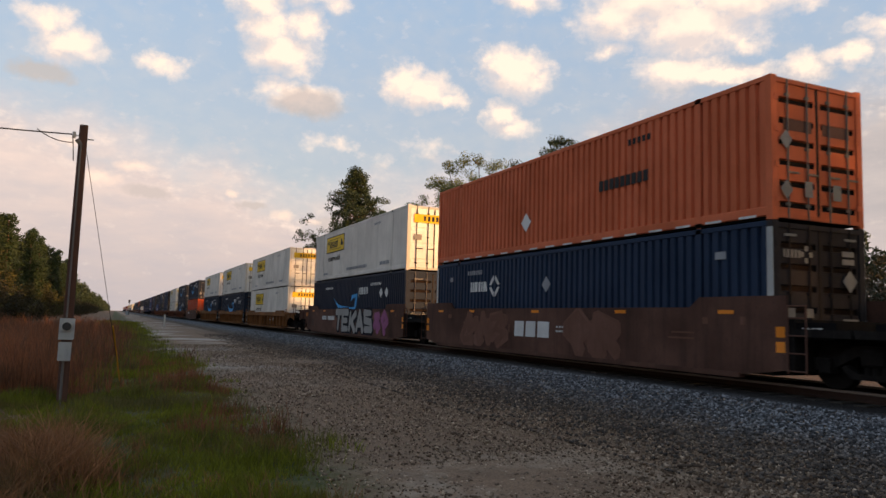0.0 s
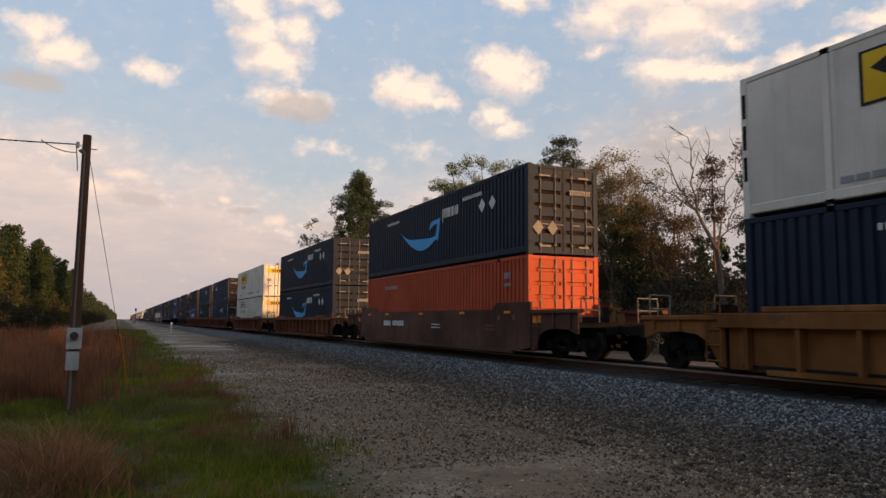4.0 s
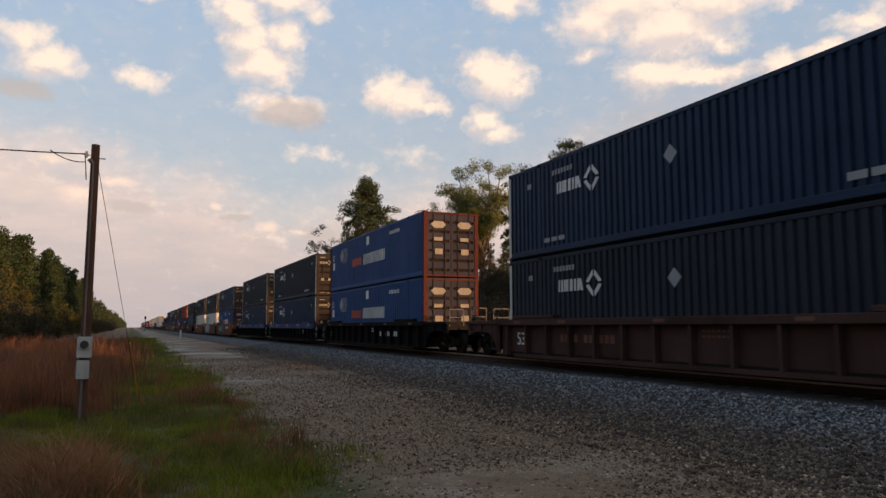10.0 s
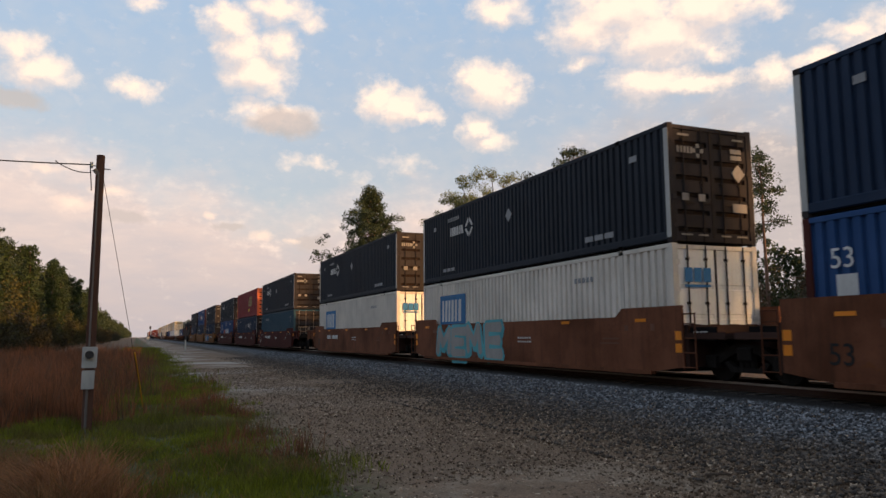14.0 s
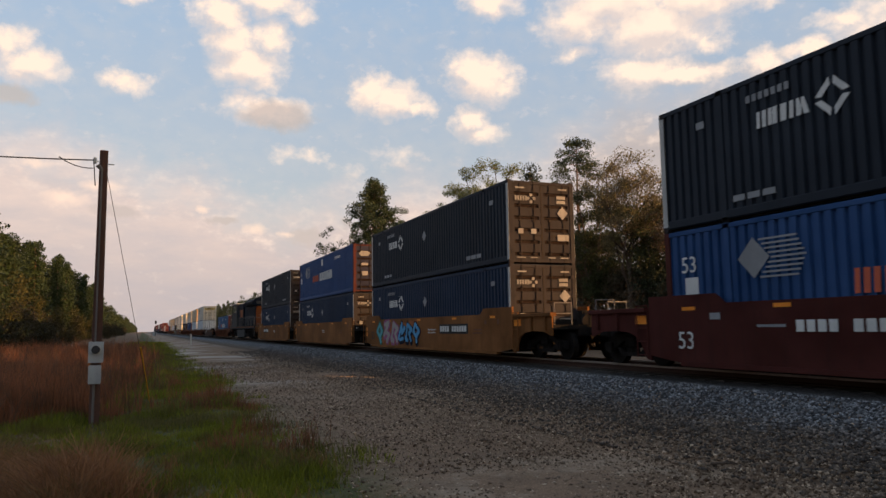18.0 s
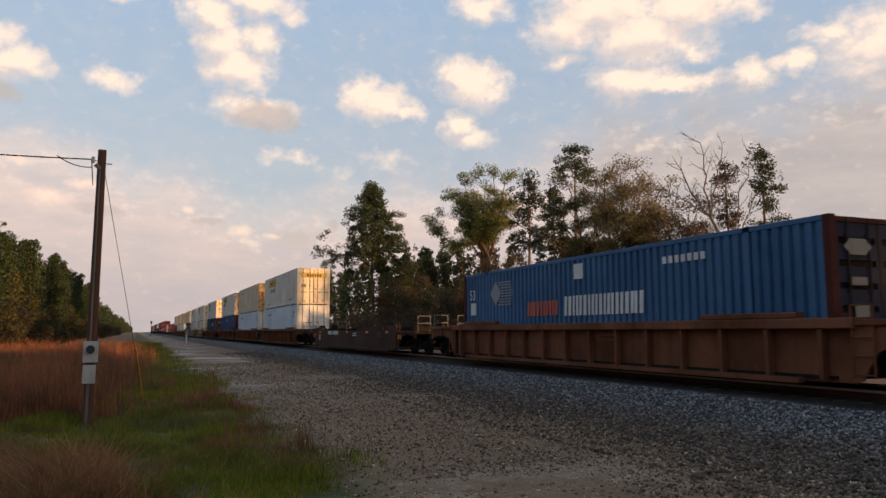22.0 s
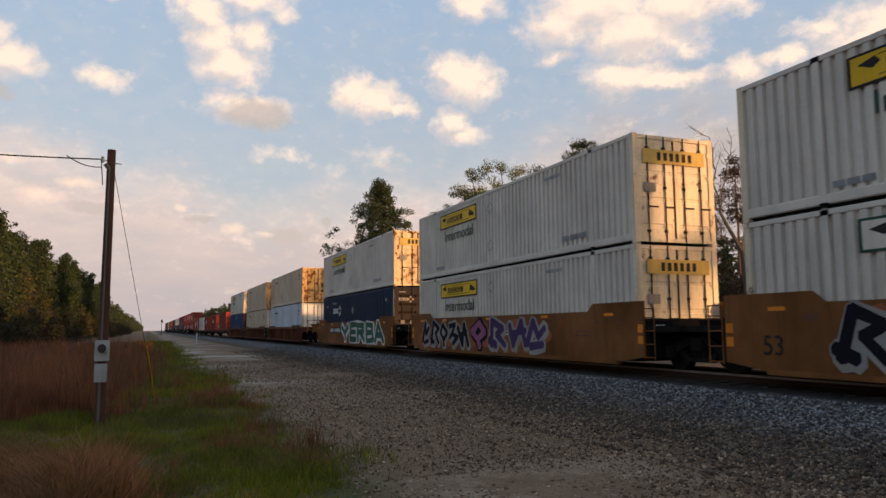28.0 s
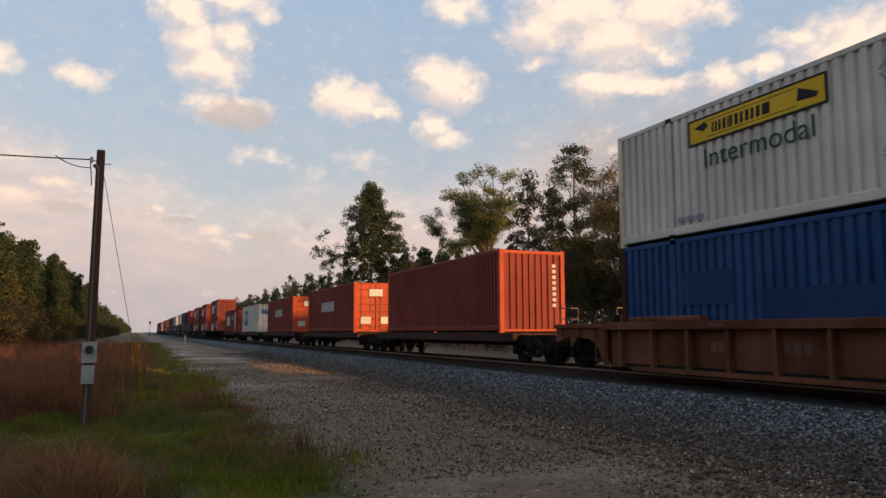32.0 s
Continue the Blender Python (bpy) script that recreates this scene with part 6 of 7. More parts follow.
def fallen_stick():
    bm = bmesh.new()
    tube(bm, (-0.16, 0.02, 0.02), (0.02, 0.0, 0.035), 0.014, 0.017, 7)
    tube(bm, (0.02, 0.0, 0.035), (0.15, 0.05, 0.025), 0.017, 0.009, 7)
    tube(bm, (0.0, 0.0, 0.03), (0.06, 0.08, 0.05), 0.008, 0.005, 6)
    ob = tagged(place("stick", made(bm, "stick", M["bark"])), "dark broken stick lying on the gravel", "stick")
    ob.matrix_basis = pose(6.66, 7.23, 0.0, 0, 0, -35)


fallen_stick()


# ---- trees ----
def leaf_cloud(rng, centres, per, spread, size, flat=1.0):
    """Small leaf faces, a clump round each centre."""
    n = len(centres) * per
    c = np.repeat(np.array(centres), per, 0)
    off = rng.normal(0, 1, (n, 3))
    off *= (1.75 * rng.uniform(0, 1, (n, 1)) ** 0.42) / np.linalg.norm(off, axis=1)[:, None]
    off *= np.repeat(rng.uniform(0.65, 1.3, (len(centres), 1)), per, 0) * np.array((spread, spread, spread * flat))
    p = c + off
    u = rng.normal(0, 1, (n, 3))
    u /= np.linalg.norm(u, axis=1)[:, None]
    w = np.cross(u, rng.normal(0, 1, (n, 3)))
    w /= np.linalg.norm(w, axis=1)[:, None]
    s = size * rng.uniform(0.6, 1.4, (n, 1))
    v = np.stack([p - u * s, p - w * s * 0.45, p + u * s, p + w * s * 0.45], 1)
    f = np.arange(4 * n).reshape(n, 4)
    return v.reshape(-1, 3), f


def limb(bm, rng, p, q, r0, r1, bend=0.12, n=3):
    pts = [Vector(p).lerp(Vector(q), i / n) for i in range(n + 1)]
    ln = (Vector(q) - Vector(p)).length
    for i in range(1, n):
        pts[i] += Vector(rng.normal(0, bend * ln / n, 3))
    for i in range(n):
        tube(bm, pts[i], pts[i + 1], r0 + (r1 - r0) * i / n, r0 + (r1 - r0) * (i + 1) / n, 6)
    return pts


def broadleaf(name, label, h, spread, seed, leaf, bark, clear=0.35, density=1.0, leaf_size=0.09, clump=0.5, limbs=7, low_limb=None):
    """A forked trunk, limbs and twigs, and leaf clumps of their own round the outer twigs, with sky between them."""
    rng = np.random.default_rng(seed)
    ob = tagged(new(name), label, "tree")
    bm = bmesh.new()
    r = h * 0.012
    fork = h * clear
    top = limb(bm, rng, (0, 0, -0.2), (rng.normal(0, 0.2), rng.normal(0, 0.2), fork), r * 1.3, r, 0.05)[-1]
    ends = []
    tips = []
    for i in range(limbs):
        a = 6.28 * (i + rng.uniform(-0.3, 0.3)) / limbs
        out = spread * (0.15 if i == 0 else rng.uniform(0.35, 0.75))
        tips.append((Vector((math.cos(a) * out, math.sin(a) * out, fork + (h - fork) * (0.93 if i == 0 else rng.uniform(0.5, 0.88)))), top.lerp(Vector((0, 0, 0)), 0.0 if i % 2 else 0.18)))
    if low_limb:
        tips.append((Vector(low_limb), top.lerp(Vector((0, 0, 0)), 0.1)))
    for e, start in tips:
        pts = limb(bm, rng, start, e, r * 0.55, r * 0.16, 0.14, 4)
        ends.append(tuple(e))
        for j in range(8):
            b = pts[2 + j % 3]
            a2 = rng.uniform(0, 6.28)
            ln = spread * rng.uniform(0.16, 0.4)
            e2 = Vector(b) + Vector((math.cos(a2) * ln, math.sin(a2) * ln, rng.uniform(0.0, 0.8) * ln))
            e2.z = min(e2.z, h)
            p2 = limb(bm, rng, b, e2, r * 0.17, r * 0.05, 0.16, 3)
            for m in range(4):
                b3 = p2[1 + m % 3]
                l3 = ln * rng.uniform(0.25, 0.55)
                e3 = Vector(b3) + Vector(rng.normal(0, 1, 3)).normalized() * l3 + Vector((0, 0, l3 * 0.3))
                e3.z = min(e3.z, h)
                tube(bm, b3, e3, r * 0.06, r * 0.02, 4)
                if rng.uniform() < 0.6:
                    ends.append(tuple(e3))
            ends.append(tuple(e2))
    part("trunk", bm, M[bark], ob)
    keep = [e for e in ends if noise.noise(Vector(e) * (1.6 / spread)) > -0.4]
    v, f = leaf_cloud(rng, keep, int(60 * density), clump, leaf_size, 0.7)
    place("crown", soup("crown", v, f, M[leaf]), ob)
    return ob


def pine(name, label, h, spread, seed, clear=0.5, leaf="leaf_pine", density=1.0, leaf_size=0.14, tuft=0.42, round_top=0.6, gaps=0.25, branches=1.0):
    """A straight stem, branches that sweep up, and separate needle tufts towards their ends; ragged, with gaps."""
    rng = np.random.default_rng(seed)
    ob = tagged(new(name), label, "tree")
    bm = bmesh.new()
    r = h * 0.010
    pts = limb(bm, rng, (0, 0, -0.2), (rng.normal(0, 0.02 * h), rng.normal(0, 0.02 * h), h * 0.985), r * 1.3, r * 0.25, 0.02, 6)
    ends = []
    n = int((12 + (1 - clear) * h * 2.1) * branches)
    for i in range(n):
        k = (i + 0.5) / n
        u = clear + (1 - clear) * k
        full = (1 - round_top) * (1 - k) + round_top * math.sqrt(max(0.0, 1 - k * k)) * min(1.0, 0.45 + 1.6 * k)
        ln = max(0.12 * spread, spread * full * (1.25 if rng.uniform() < 0.14 else rng.uniform(0.45, 1.0)))
        if rng.uniform() < gaps * (1 - k):
            continue
        a = i * 2.4 + rng.uniform(-0.5, 0.5)
        f = u * (len(pts) - 1)
        base = pts[min(int(f), len(pts) - 2)].lerp(pts[min(int(f) + 1, len(pts) - 1)], f - int(f)) if f < len(pts) - 1 else pts[-1]
        e = base + Vector((math.cos(a) * ln, math.sin(a) * ln, ln * rng.uniform(0.05, 0.5) - 0.12 * ln * (1 - k)))
        limb(bm, rng, base, e, r * 0.26, r * 0.07, 0.1, 3)
        for m in range(int(2 + ln / (1.3 * tuft))):
            w = 1.0 - 0.75 * rng.uniform() ** 1.5
            c = base.lerp(e, w) + Vector(rng.normal(0, 1, 3)) * (0.13 * ln + 0.25 * tuft)
            c.z += 0.2 * tuft
            ends.append(tuple(c))
    ends.append((pts[-1].x, pts[-1].y, h))
    part("trunk", bm, M["bark_pine"], ob)
    v, f = leaf_cloud(rng, ends, int(34 * density), tuft * 0.62, leaf_size, 0.72)
    place("crown", soup("crown", v, f, M[leaf]), ob)
    return ob


def dead_tree():
    """A leaning bare trunk that forks low, its long limbs swept to one side and breaking into fine twigs."""
    rng = np.random.default_rng(77)
    ob = tagged(new("dead_tree"), "leaning bare leafless tree with pale forked branches", "tree")
    bm = bmesh.new()
    fork = limb(bm, rng, (0, 0, -0.2), (-0.7, 0, 6.6), 0.25, 0.17, 0.03, 4)[-1]
    second = limb(bm, rng, fork, (-1.9, 0.2, 9.2), 0.15, 0.10, 0.05, 3)[-1]
    for start, e, r in ((second, (-3.9, 0.6, 12.9), 0.075), (second, (-2.3, -0.6, 13.9), 0.07), (second, (-1.0, 0.5, 13.6), 0.06), (fork, (0.6, 0.7, 12.8), 0.07), (fork, (0.9, -0.5, 10.4), 0.06),
                        (fork, (-3.3, -0.7, 8.6), 0.06), (second, (-4.4, 0.2, 11.0), 0.06)):
        pts = limb(bm, rng, start, e, r, 0.02, 0.16, 6)
        for j in range(12):
            b = pts[1 + j % 6]
            ln = rng.uniform(0.5, 1.5)
            d = Vector((rng.normal(-0.1, 0.6), rng.normal(0, 0.6), rng.uniform(0.3, 1.0))).normalized()
            p2 = limb(bm, rng, b, Vector(b) + d * ln, 0.022, 0.009, 0.15, 3)
            for k in range(5):
                c = p2[1 + k % 3]
                d2 = (d + Vector(rng.normal(0, 0.6, 3))).normalized()
                tube(bm, c, Vector(c) + d2 * ln * rng.uniform(0.25, 0.5), 0.009, 0.004, 4)
    part("trunk", bm, M["bark_pale"], ob)
    return ob


def at_bearing(deg, x):
    """The place on a line x metres to the right of the eye, in the direction deg from the track's."""
    return x, x / math.tan(radians(deg))


def stand(ob, x, y, turn=0, size=1.0):
    ob.matrix_basis = pose(x, y, -0.05, 0, 0, turn) @ Matrix.Scale(size, 4)
    return ob


def right_trees():
    def at(ob, deg, x, turn=0):
        return stand(ob, *at_bearing(deg, x), turn)
    at(pine("pine_tree", "tall dark loblolly pine with a broad ragged crown", 27.4, 9.6, 4, 0.42, density=2.4, leaf_size=0.17, tuft=0.85, round_top=0.28, gaps=0.15, branches=2.2), 17.1, 38)
    at(broadleaf("oak_tree", "tall oak in fresh green spring leaf", 20.4, 5.4, 11, "leaf_green", "bark", 0.44, 2.2, 0.095, 0.5, 12, (-5.6, 2.4, 13.6)), 26.1, 36)
    at(pine("pine_tree", "dark pine with an open crown above a bare stem", 18.0, 2.9, 21, 0.55, "leaf_dark", 2.0, 0.12, 0.6, 0.7, 0.35), 29.4, 37)
    at(pine("pine_tree", "slim dark pine at the wood's edge", 15.8, 2.2, 23, 0.6, "leaf_dark", 2.0, 0.12, 0.55, 0.7, 0.35), 31.2, 37.5)
    at(pine("pine_tree", "tall pine with a high small crown", 18.6, 2.0, 25, 0.84, density=2.2, leaf_size=0.09, tuft=0.5, round_top=0.75, gaps=0.2), 32.9, 36)
    at(broadleaf("young_tree", "olive-green tree at the wood's edge", 15.2, 3.6, 29, "leaf_olive", "bark", 0.34, 1.8, 0.08, 0.42), 34.2, 35)
    at(broadleaf("seed_tree", "broad tree hung with tan seed clusters", 14.5, 4.2, 31, "leaf_tan", "bark", 0.36, 1.9, 0.075, 0.48, 10), 36.7, 34, 70)
    at(broadleaf("young_tree", "dull olive tree with thin leaf", 12.4, 3.0, 33, "leaf_olive", "bark", 0.3, 1.0, 0.09, 0.45), 38.6, 35)
    at(broadleaf("maple_tree", "small tree with russet spring twigs", 10.2, 3.4, 37, "leaf_russet", "bark", 0.3, 0.8, 0.07, 0.38), 40.9, 32)
    at(dead_tree(), 45.0, 32, -45).scale = (0.9, 0.9, 0.92)
    at(pine("pine_tree", "slim reddish pine beside the bare tree", 12.3, 1.3, 43, 0.66, "leaf_rust", 2.2, 0.07, 0.42, 0.75, 0.15), 44.1, 34)
    at(pine("pine_tree", "slim pine with drooping open branches", 11.5, 1.9, 47, 0.58, density=2.4, leaf_size=0.07, tuft=0.40, round_top=0.5, gaps=0.3), 46.6, 31)
    # low trees that fill the wood's edge
    for deg, x, h, seed in ((18.6, 40, 12.0, 51), (19.8, 40, 15.5, 52), (21.0, 40, 11.5, 53), (22.4, 40, 9.0, 54), (23.8, 39, 9.5, 55), (25.2, 39, 9.0, 56), (26.8, 38, 10.0, 57), (28.2, 38, 11.5, 58),
                            (29.9, 38, 10.5, 59), (31.6, 37, 11.5, 60), (33.4, 37, 11.0, 61), (35.2, 36, 10.0, 62), (37.2, 36, 9.0, 63), (39.4, 35, 7.5, 64), (42.0, 34, 6.4, 65), (44.8, 34, 5.2, 66), (48.5, 33, 4.4, 67), (52.8, 33, 4.6, 68), (57.0, 33, 4.4, 69)):
        leaf = ("leaf_brush", "leaf_russet", "leaf_olive", "leaf_brush", "leaf_dark")[seed % 5]
        at(broadleaf("understory_tree", "low brushy tree with russet and olive twigs", h * 0.86, h * 0.36, seed, leaf, "bark", 0.12, 1.5, 0.10, 0.6), deg, x)
    for deg, x, h, seed in ((20.8, 44, 13.5, 71), (21.9, 46, 12.6, 72), (22.9, 45, 11.6, 73), (23.9, 46, 12.4, 74)):
        at(pine("young_pine", "young dark pine with a pointed top", h, 2.6, seed, 0.1, "leaf_dark", 1.2, 0.2, 0.6, 0.1, 0.1), deg, x)


right_trees()


def wood(name, label, spots, leaf, seed, spread=1.8, tufts=26, per=16, leaf_size=0.34, grow=0.0):
    """A distant wood: many ragged crowns in one mesh, their leaves coarser with distance. spots: x, y, height."""
    rng = np.random.default_rng(seed)
    near, far = [], []
    for x, y, h in spots:
        fat = rng.uniform(0.7, 1.3)
        for i in range(tufts):
            u = 0.10 + 0.90 * rng.uniform() ** 0.8
            rad = spread * fat * (1.12 - u ** 1.6) * rng.uniform(0.3, 1.0) * (h / 14)
            a = rng.uniform(0, 6.28)
            (far if grow and y > grow else near).append((x + math.cos(a) * rad, y + math.sin(a) * rad, h * u))
    v, f = leaf_cloud(rng, near, per, 0.42, leaf_size, 0.9)
    if far:
        v2, f2 = leaf_cloud(rng, far, max(4, per // 3), 0.9, leaf_size * 2.6, 0.9)
        v, f = np.concatenate([v, v2]), np.concatenate([f, f2 + len(v)])
    return tagged(place(name, soup(name, v, f, M[leaf])), label, "woodland", kind="stuff")


def woods():
    rng = random.Random(8)
    far = []
    for i in range(560):
        y = 40 + (i / 560) ** 1.6 * 900
        x = 42 + max(0.0, 115 - y) * 0.85
        far.append((x + rng.uniform(0, 14), y, rng.uniform(11.5, 14.5) * (1.0 if y < 90 else 1.28)))
    for i in range(120):
        far.append((95 + rng.uniform(0, 30), rng.uniform(-20, 75), rng.uniform(12, 16)))
    wood("pine_wood", "dark pine wood beyond the railway", far, "leaf_pine", 1)
    brush = []
    for i in range(420):
        y = 22 + (i / 420) ** 1.5 * 500
        brush.append((rng.uniform(29, 42), y, rng.uniform(2.0, 5.0)))
    for i in range(150):
        y = rng.uniform(30, 150)
        brush.append((38 + rng.uniform(0, 14) + max(0, 60 - y) * 0.3, y, rng.uniform(5.0, 8.0)))
    wood("brush", "dark tangled brush under the trees", brush, "leaf_brush", 2, 2.6, 18, 26, 0.12)
    rus = [(rng.uniform(26, 34), 24 + rng.uniform(0, 1) ** 1.5 * 260, rng.uniform(2.0, 4.2)) for i in range(150)]
    wood("russet_brush", "russet leafless brush at the wood's edge", rus, "leaf_russet", 3, 2.4, 14, 20, 0.09)
    # the same wood goes on behind the viewer and shades the near stretch of track from the low sun
    back = []
    for i in range(300):
        x = 42 + rng.uniform(0, 20)
        back.append((x, 13 - 1.26 * (x - 12) + 3 * rng.uniform(-1, 1) - (i / 300) * 230, rng.uniform(12, 17)))
    wood("pine_wood", "dark pine wood beyond the railway", back, "leaf_pine", 4, 2.6, 34, 20, 0.4)
    # low trees added out of view to keep the sun off the brush
    side = [(rng.uniform(43, 52), rng.uniform(3, 23), rng.uniform(6, 8.5)) for i in range(70)]
    wood("pine_wood", "unseen low dark trees added to shade the wood's edge", side, "leaf_pine", 9, 2.8, 26, 20, 0.3)
    left = []
    for i in range(360):
        y = 112 + (i / 360) ** 1.7 * 2300
        left.append((-14.5 - rng.uniform(0, 10), y, rng.uniform(12.0, 16.5)))
    # unseen stretch beside and behind the viewer, added to dim the skylight
    for i in range(150):
        left.append((-19 - rng.uniform(0, 9), 100 - (i / 150) * 220, rng.uniform(11.5, 15.0)))
    wood("pine_wood", "dark pine wood along the field, carried on unseen behind the viewer", left, "leaf_pine", 5, 2.2, 30, 18, 0.26, 260)
    for k in range(42):
        y = 76 + k * 4.4 + rng.uniform(-2.2, 2.2)
        ob = pine("pine_tree", "dark green pine at the edge of the field", rng.uniform(9.8, 12.8) + min(3.2, k * 0.18), rng.uniform(2.0, 3.0), 200 + k, 0.08, "leaf_wood" if k % 3 else "leaf_pine", 1.2, 0.19, 0.66, rng.uniform(0.0, 0.3), 0.05)
        stand(ob, -12.6 - rng.uniform(0, 4.0), y, 40 * k)
    lo = [(rng.uniform(-15, -8.0), 46 + rng.uniform(0, 1) ** 1.4 * 420, rng.uniform(1.6, 4.6)) for i in range(260)]
    wood("field_shrubs", "olive-brown shrubs in front of the wood", lo, "leaf_shrub", 6, 2.6, 18, 20, 0.13)
    yl = [(rng.uniform(-14, -9.0), 60 + rng.uniform(0, 1) * 130, rng.uniform(3.5, 6.5)) for i in range(16)]
    wood("yellow_shrubs", "yellow-green young trees in front of the wood", yl, "leaf_yellow", 16, 2.4, 26, 26, 0.14)


woods()


# ---- grass ----
def grass(name, n, where, height, mat, label, seed, width=0.006, lean=0.3):
    rng = np.random.default_rng(seed)
    p = where(rng, n)
    n = len(p)
    h = height(rng, n, p)[:, None]
    a = rng.uniform(0, 6.28, n)
    side = np.stack([np.cos(a), np.sin(a), np.zeros(n)], 1) * (width * (1 + p[:, 1:2] * 0.035))
    b = rng.uniform(0, 6.28, n)
    tip = np.stack([np.cos(b), np.sin(b), np.zeros(n)], 1) * h * lean * rng.uniform(0.1, 1.3, (n, 1)) + np.array((0, 0, 1)) * h
    mid = tip * np.array((0.35, 0.35, 0.55))
    v = np.stack([p - side, p + side, p + mid + side * 0.7, p + mid - side * 0.7, p + tip], 1).reshape(-1, 3)
    k = 5 * np.arange(n)
    f = np.concatenate([np.stack(q, 1) for q in ((k, k + 1, k + 2), (k, k + 2, k + 3), (k + 3, k + 2, k + 4))])
    return tagged(place(name, soup(name, v, f, M[mat])), label, "grass", kind="stuff")


def verge_edge(y):
    """Where the verge gives way to the gravel, in metres across."""
    wild = max(0.3, min(1.0, (y - 9) / 4))
    return 2.15 + 0.75 * math.exp(-((y - 9.6) / 1.3) ** 2) - 0.5 * max(0.0, min(1.0, 9.0 - y)) + wild * (1.0 * noise.noise(Vector((0, y * 0.33, 7))) + 0.55 * noise.noise(Vector((4, y * 1.1, 7))))


def clumps(x0, x1, y0, y1, count, wide, power=1.5, scale=0.5, cut=-0.1, off=0.0, edged=True, soft=0.35):
    """Tufts scattered where a slow noise allows them; each tuft has its own width."""
    def where(rng, n):
        cen = []
        while len(cen) < count:
            y = y0 + (y1 - y0) * rng.uniform() ** power
            x = rng.uniform(x0, x1 + 1.2)
            fade = 1.0
            if not edged and x > x1 + 1.3 * noise.noise(Vector((0, y * 0.22, 3))) - 0.5 + rng.normal(0, 0.2):
                continue
            if edged and x > verge_edge(y) + rng.normal(0, 0.16):
                continue
            if rng.uniform() > fade:
                continue
            if noise.noise(Vector((x * scale, y * scale * 0.7, off))) + rng.uniform(-soft, soft) < cut:
                continue
            cen.append((x, y, wide * rng.uniform(0.4, 1.5) * (1 + y * 0.012)))
        cen = np.array(cen)
        k = rng.integers(0, len(cen), n)
        c = cen[k]
        o = rng.normal(0, 1, (n, 2)) * c[:, 2:3]
        return np.stack([c[:, 0] + o[:, 0], c[:, 1] + o[:, 1], np.full(n, -0.04)], 1)
    return where


def off_pole(where, back=16.4):
    """The same spots without the low grass round and before the pole's foot."""
    def kept(rng, n):
        p = where(rng, n)
        lim = np.array([-1.5 + 0.9 * noise.noise(Vector((3, y * 0.5, 1))) for y in p[:, 1]])
        return p[(p[:, 1] > back + 0.6 * np.sin(p[:, 0] * 3)) | (p[:, 0] < lim - np.clip(p[:, 1] - 11, 0, 3) * 0.35)]
    return kept


def tuft_height(lo, hi):
    def height(r, n, p):
        slow = np.array([noise.noise(Vector((x * 0.9, y * 0.7, 21))) for x, y, _ in p])
        return r.uniform(lo, hi, n) * np.clip(1 + 1.5 * slow, 0.35, 1.8)
    return height


grass("green_grass", 95000, clumps(-3.2, 3.6, 6.0, 30, 1900, 0.13, 1.7, 0.6, -0.16), tuft_height(0.04, 0.17), "grass_green", "short green grass on the road verge", 1, 0.005, 0.6)
grass("green_grass", 40000, clumps(-1.0, 3.6, 24, 130, 2200, 0.3, 1.6, 0.25, -0.2), tuft_height(0.06, 0.2), "grass_green", "short green grass on the road verge", 2)
grass("olive_grass", 50000, clumps(-4.0, 3.4, 6.0, 60, 1100, 0.2, 1.8, 0.6, 0.12, 3), tuft_height(0.05, 0.2), "grass_olive", "olive tufts among the green grass", 3, 0.005, 0.6)
grass("dry_grass", 90000, off_pole(clumps(-18, 0.35, 16.5, 75, 1500, 0.22, 1.6, 0.5, -0.12, 9, False)), tuft_height(0.22, 0.9), "grass_brown", "tall dry russet grass in the field", 4, 0.005, 0.45)
grass("straw_grass", 17000, clumps(-3.6, 0.2, 6.0, 11.4, 260, 0.14, 1.0, 0.9, -0.1, 5, False), tuft_height(0.08, 0.44), "grass_straw", "straw-coloured dead grass stalks", 5, 0.005, 1.1)
grass("dead_stalks", 9000, off_pole(clumps(-16, 0.6, 15.5, 60, 900, 0.3, 1.5, 0.7, -0.05, 19, False)), tuft_height(0.6, 1.15), "grass_stalk", "tall dark dead stalks among the dry grass", 14, 0.004, 0.55)
grass("russet_weeds", 3200, clumps(0.9, 3.4, 11.0, 34, 40, 0.16, 1.4, 0.6, 0.1, 12), tuft_height(0.1, 0.42), "grass_brown", "russet weed clumps between grass and gravel", 6, 0.004, 0.55)
grass("russet_weeds", 1300, clumps(-0.4, 2.2, 6.0, 10.5, 26, 0.11, 1.0, 0.9, 0.15, 15), tuft_height(0.06, 0.26), "grass_straw", "pale dry weed clumps among the grass", 7, 0.003, 0.8)


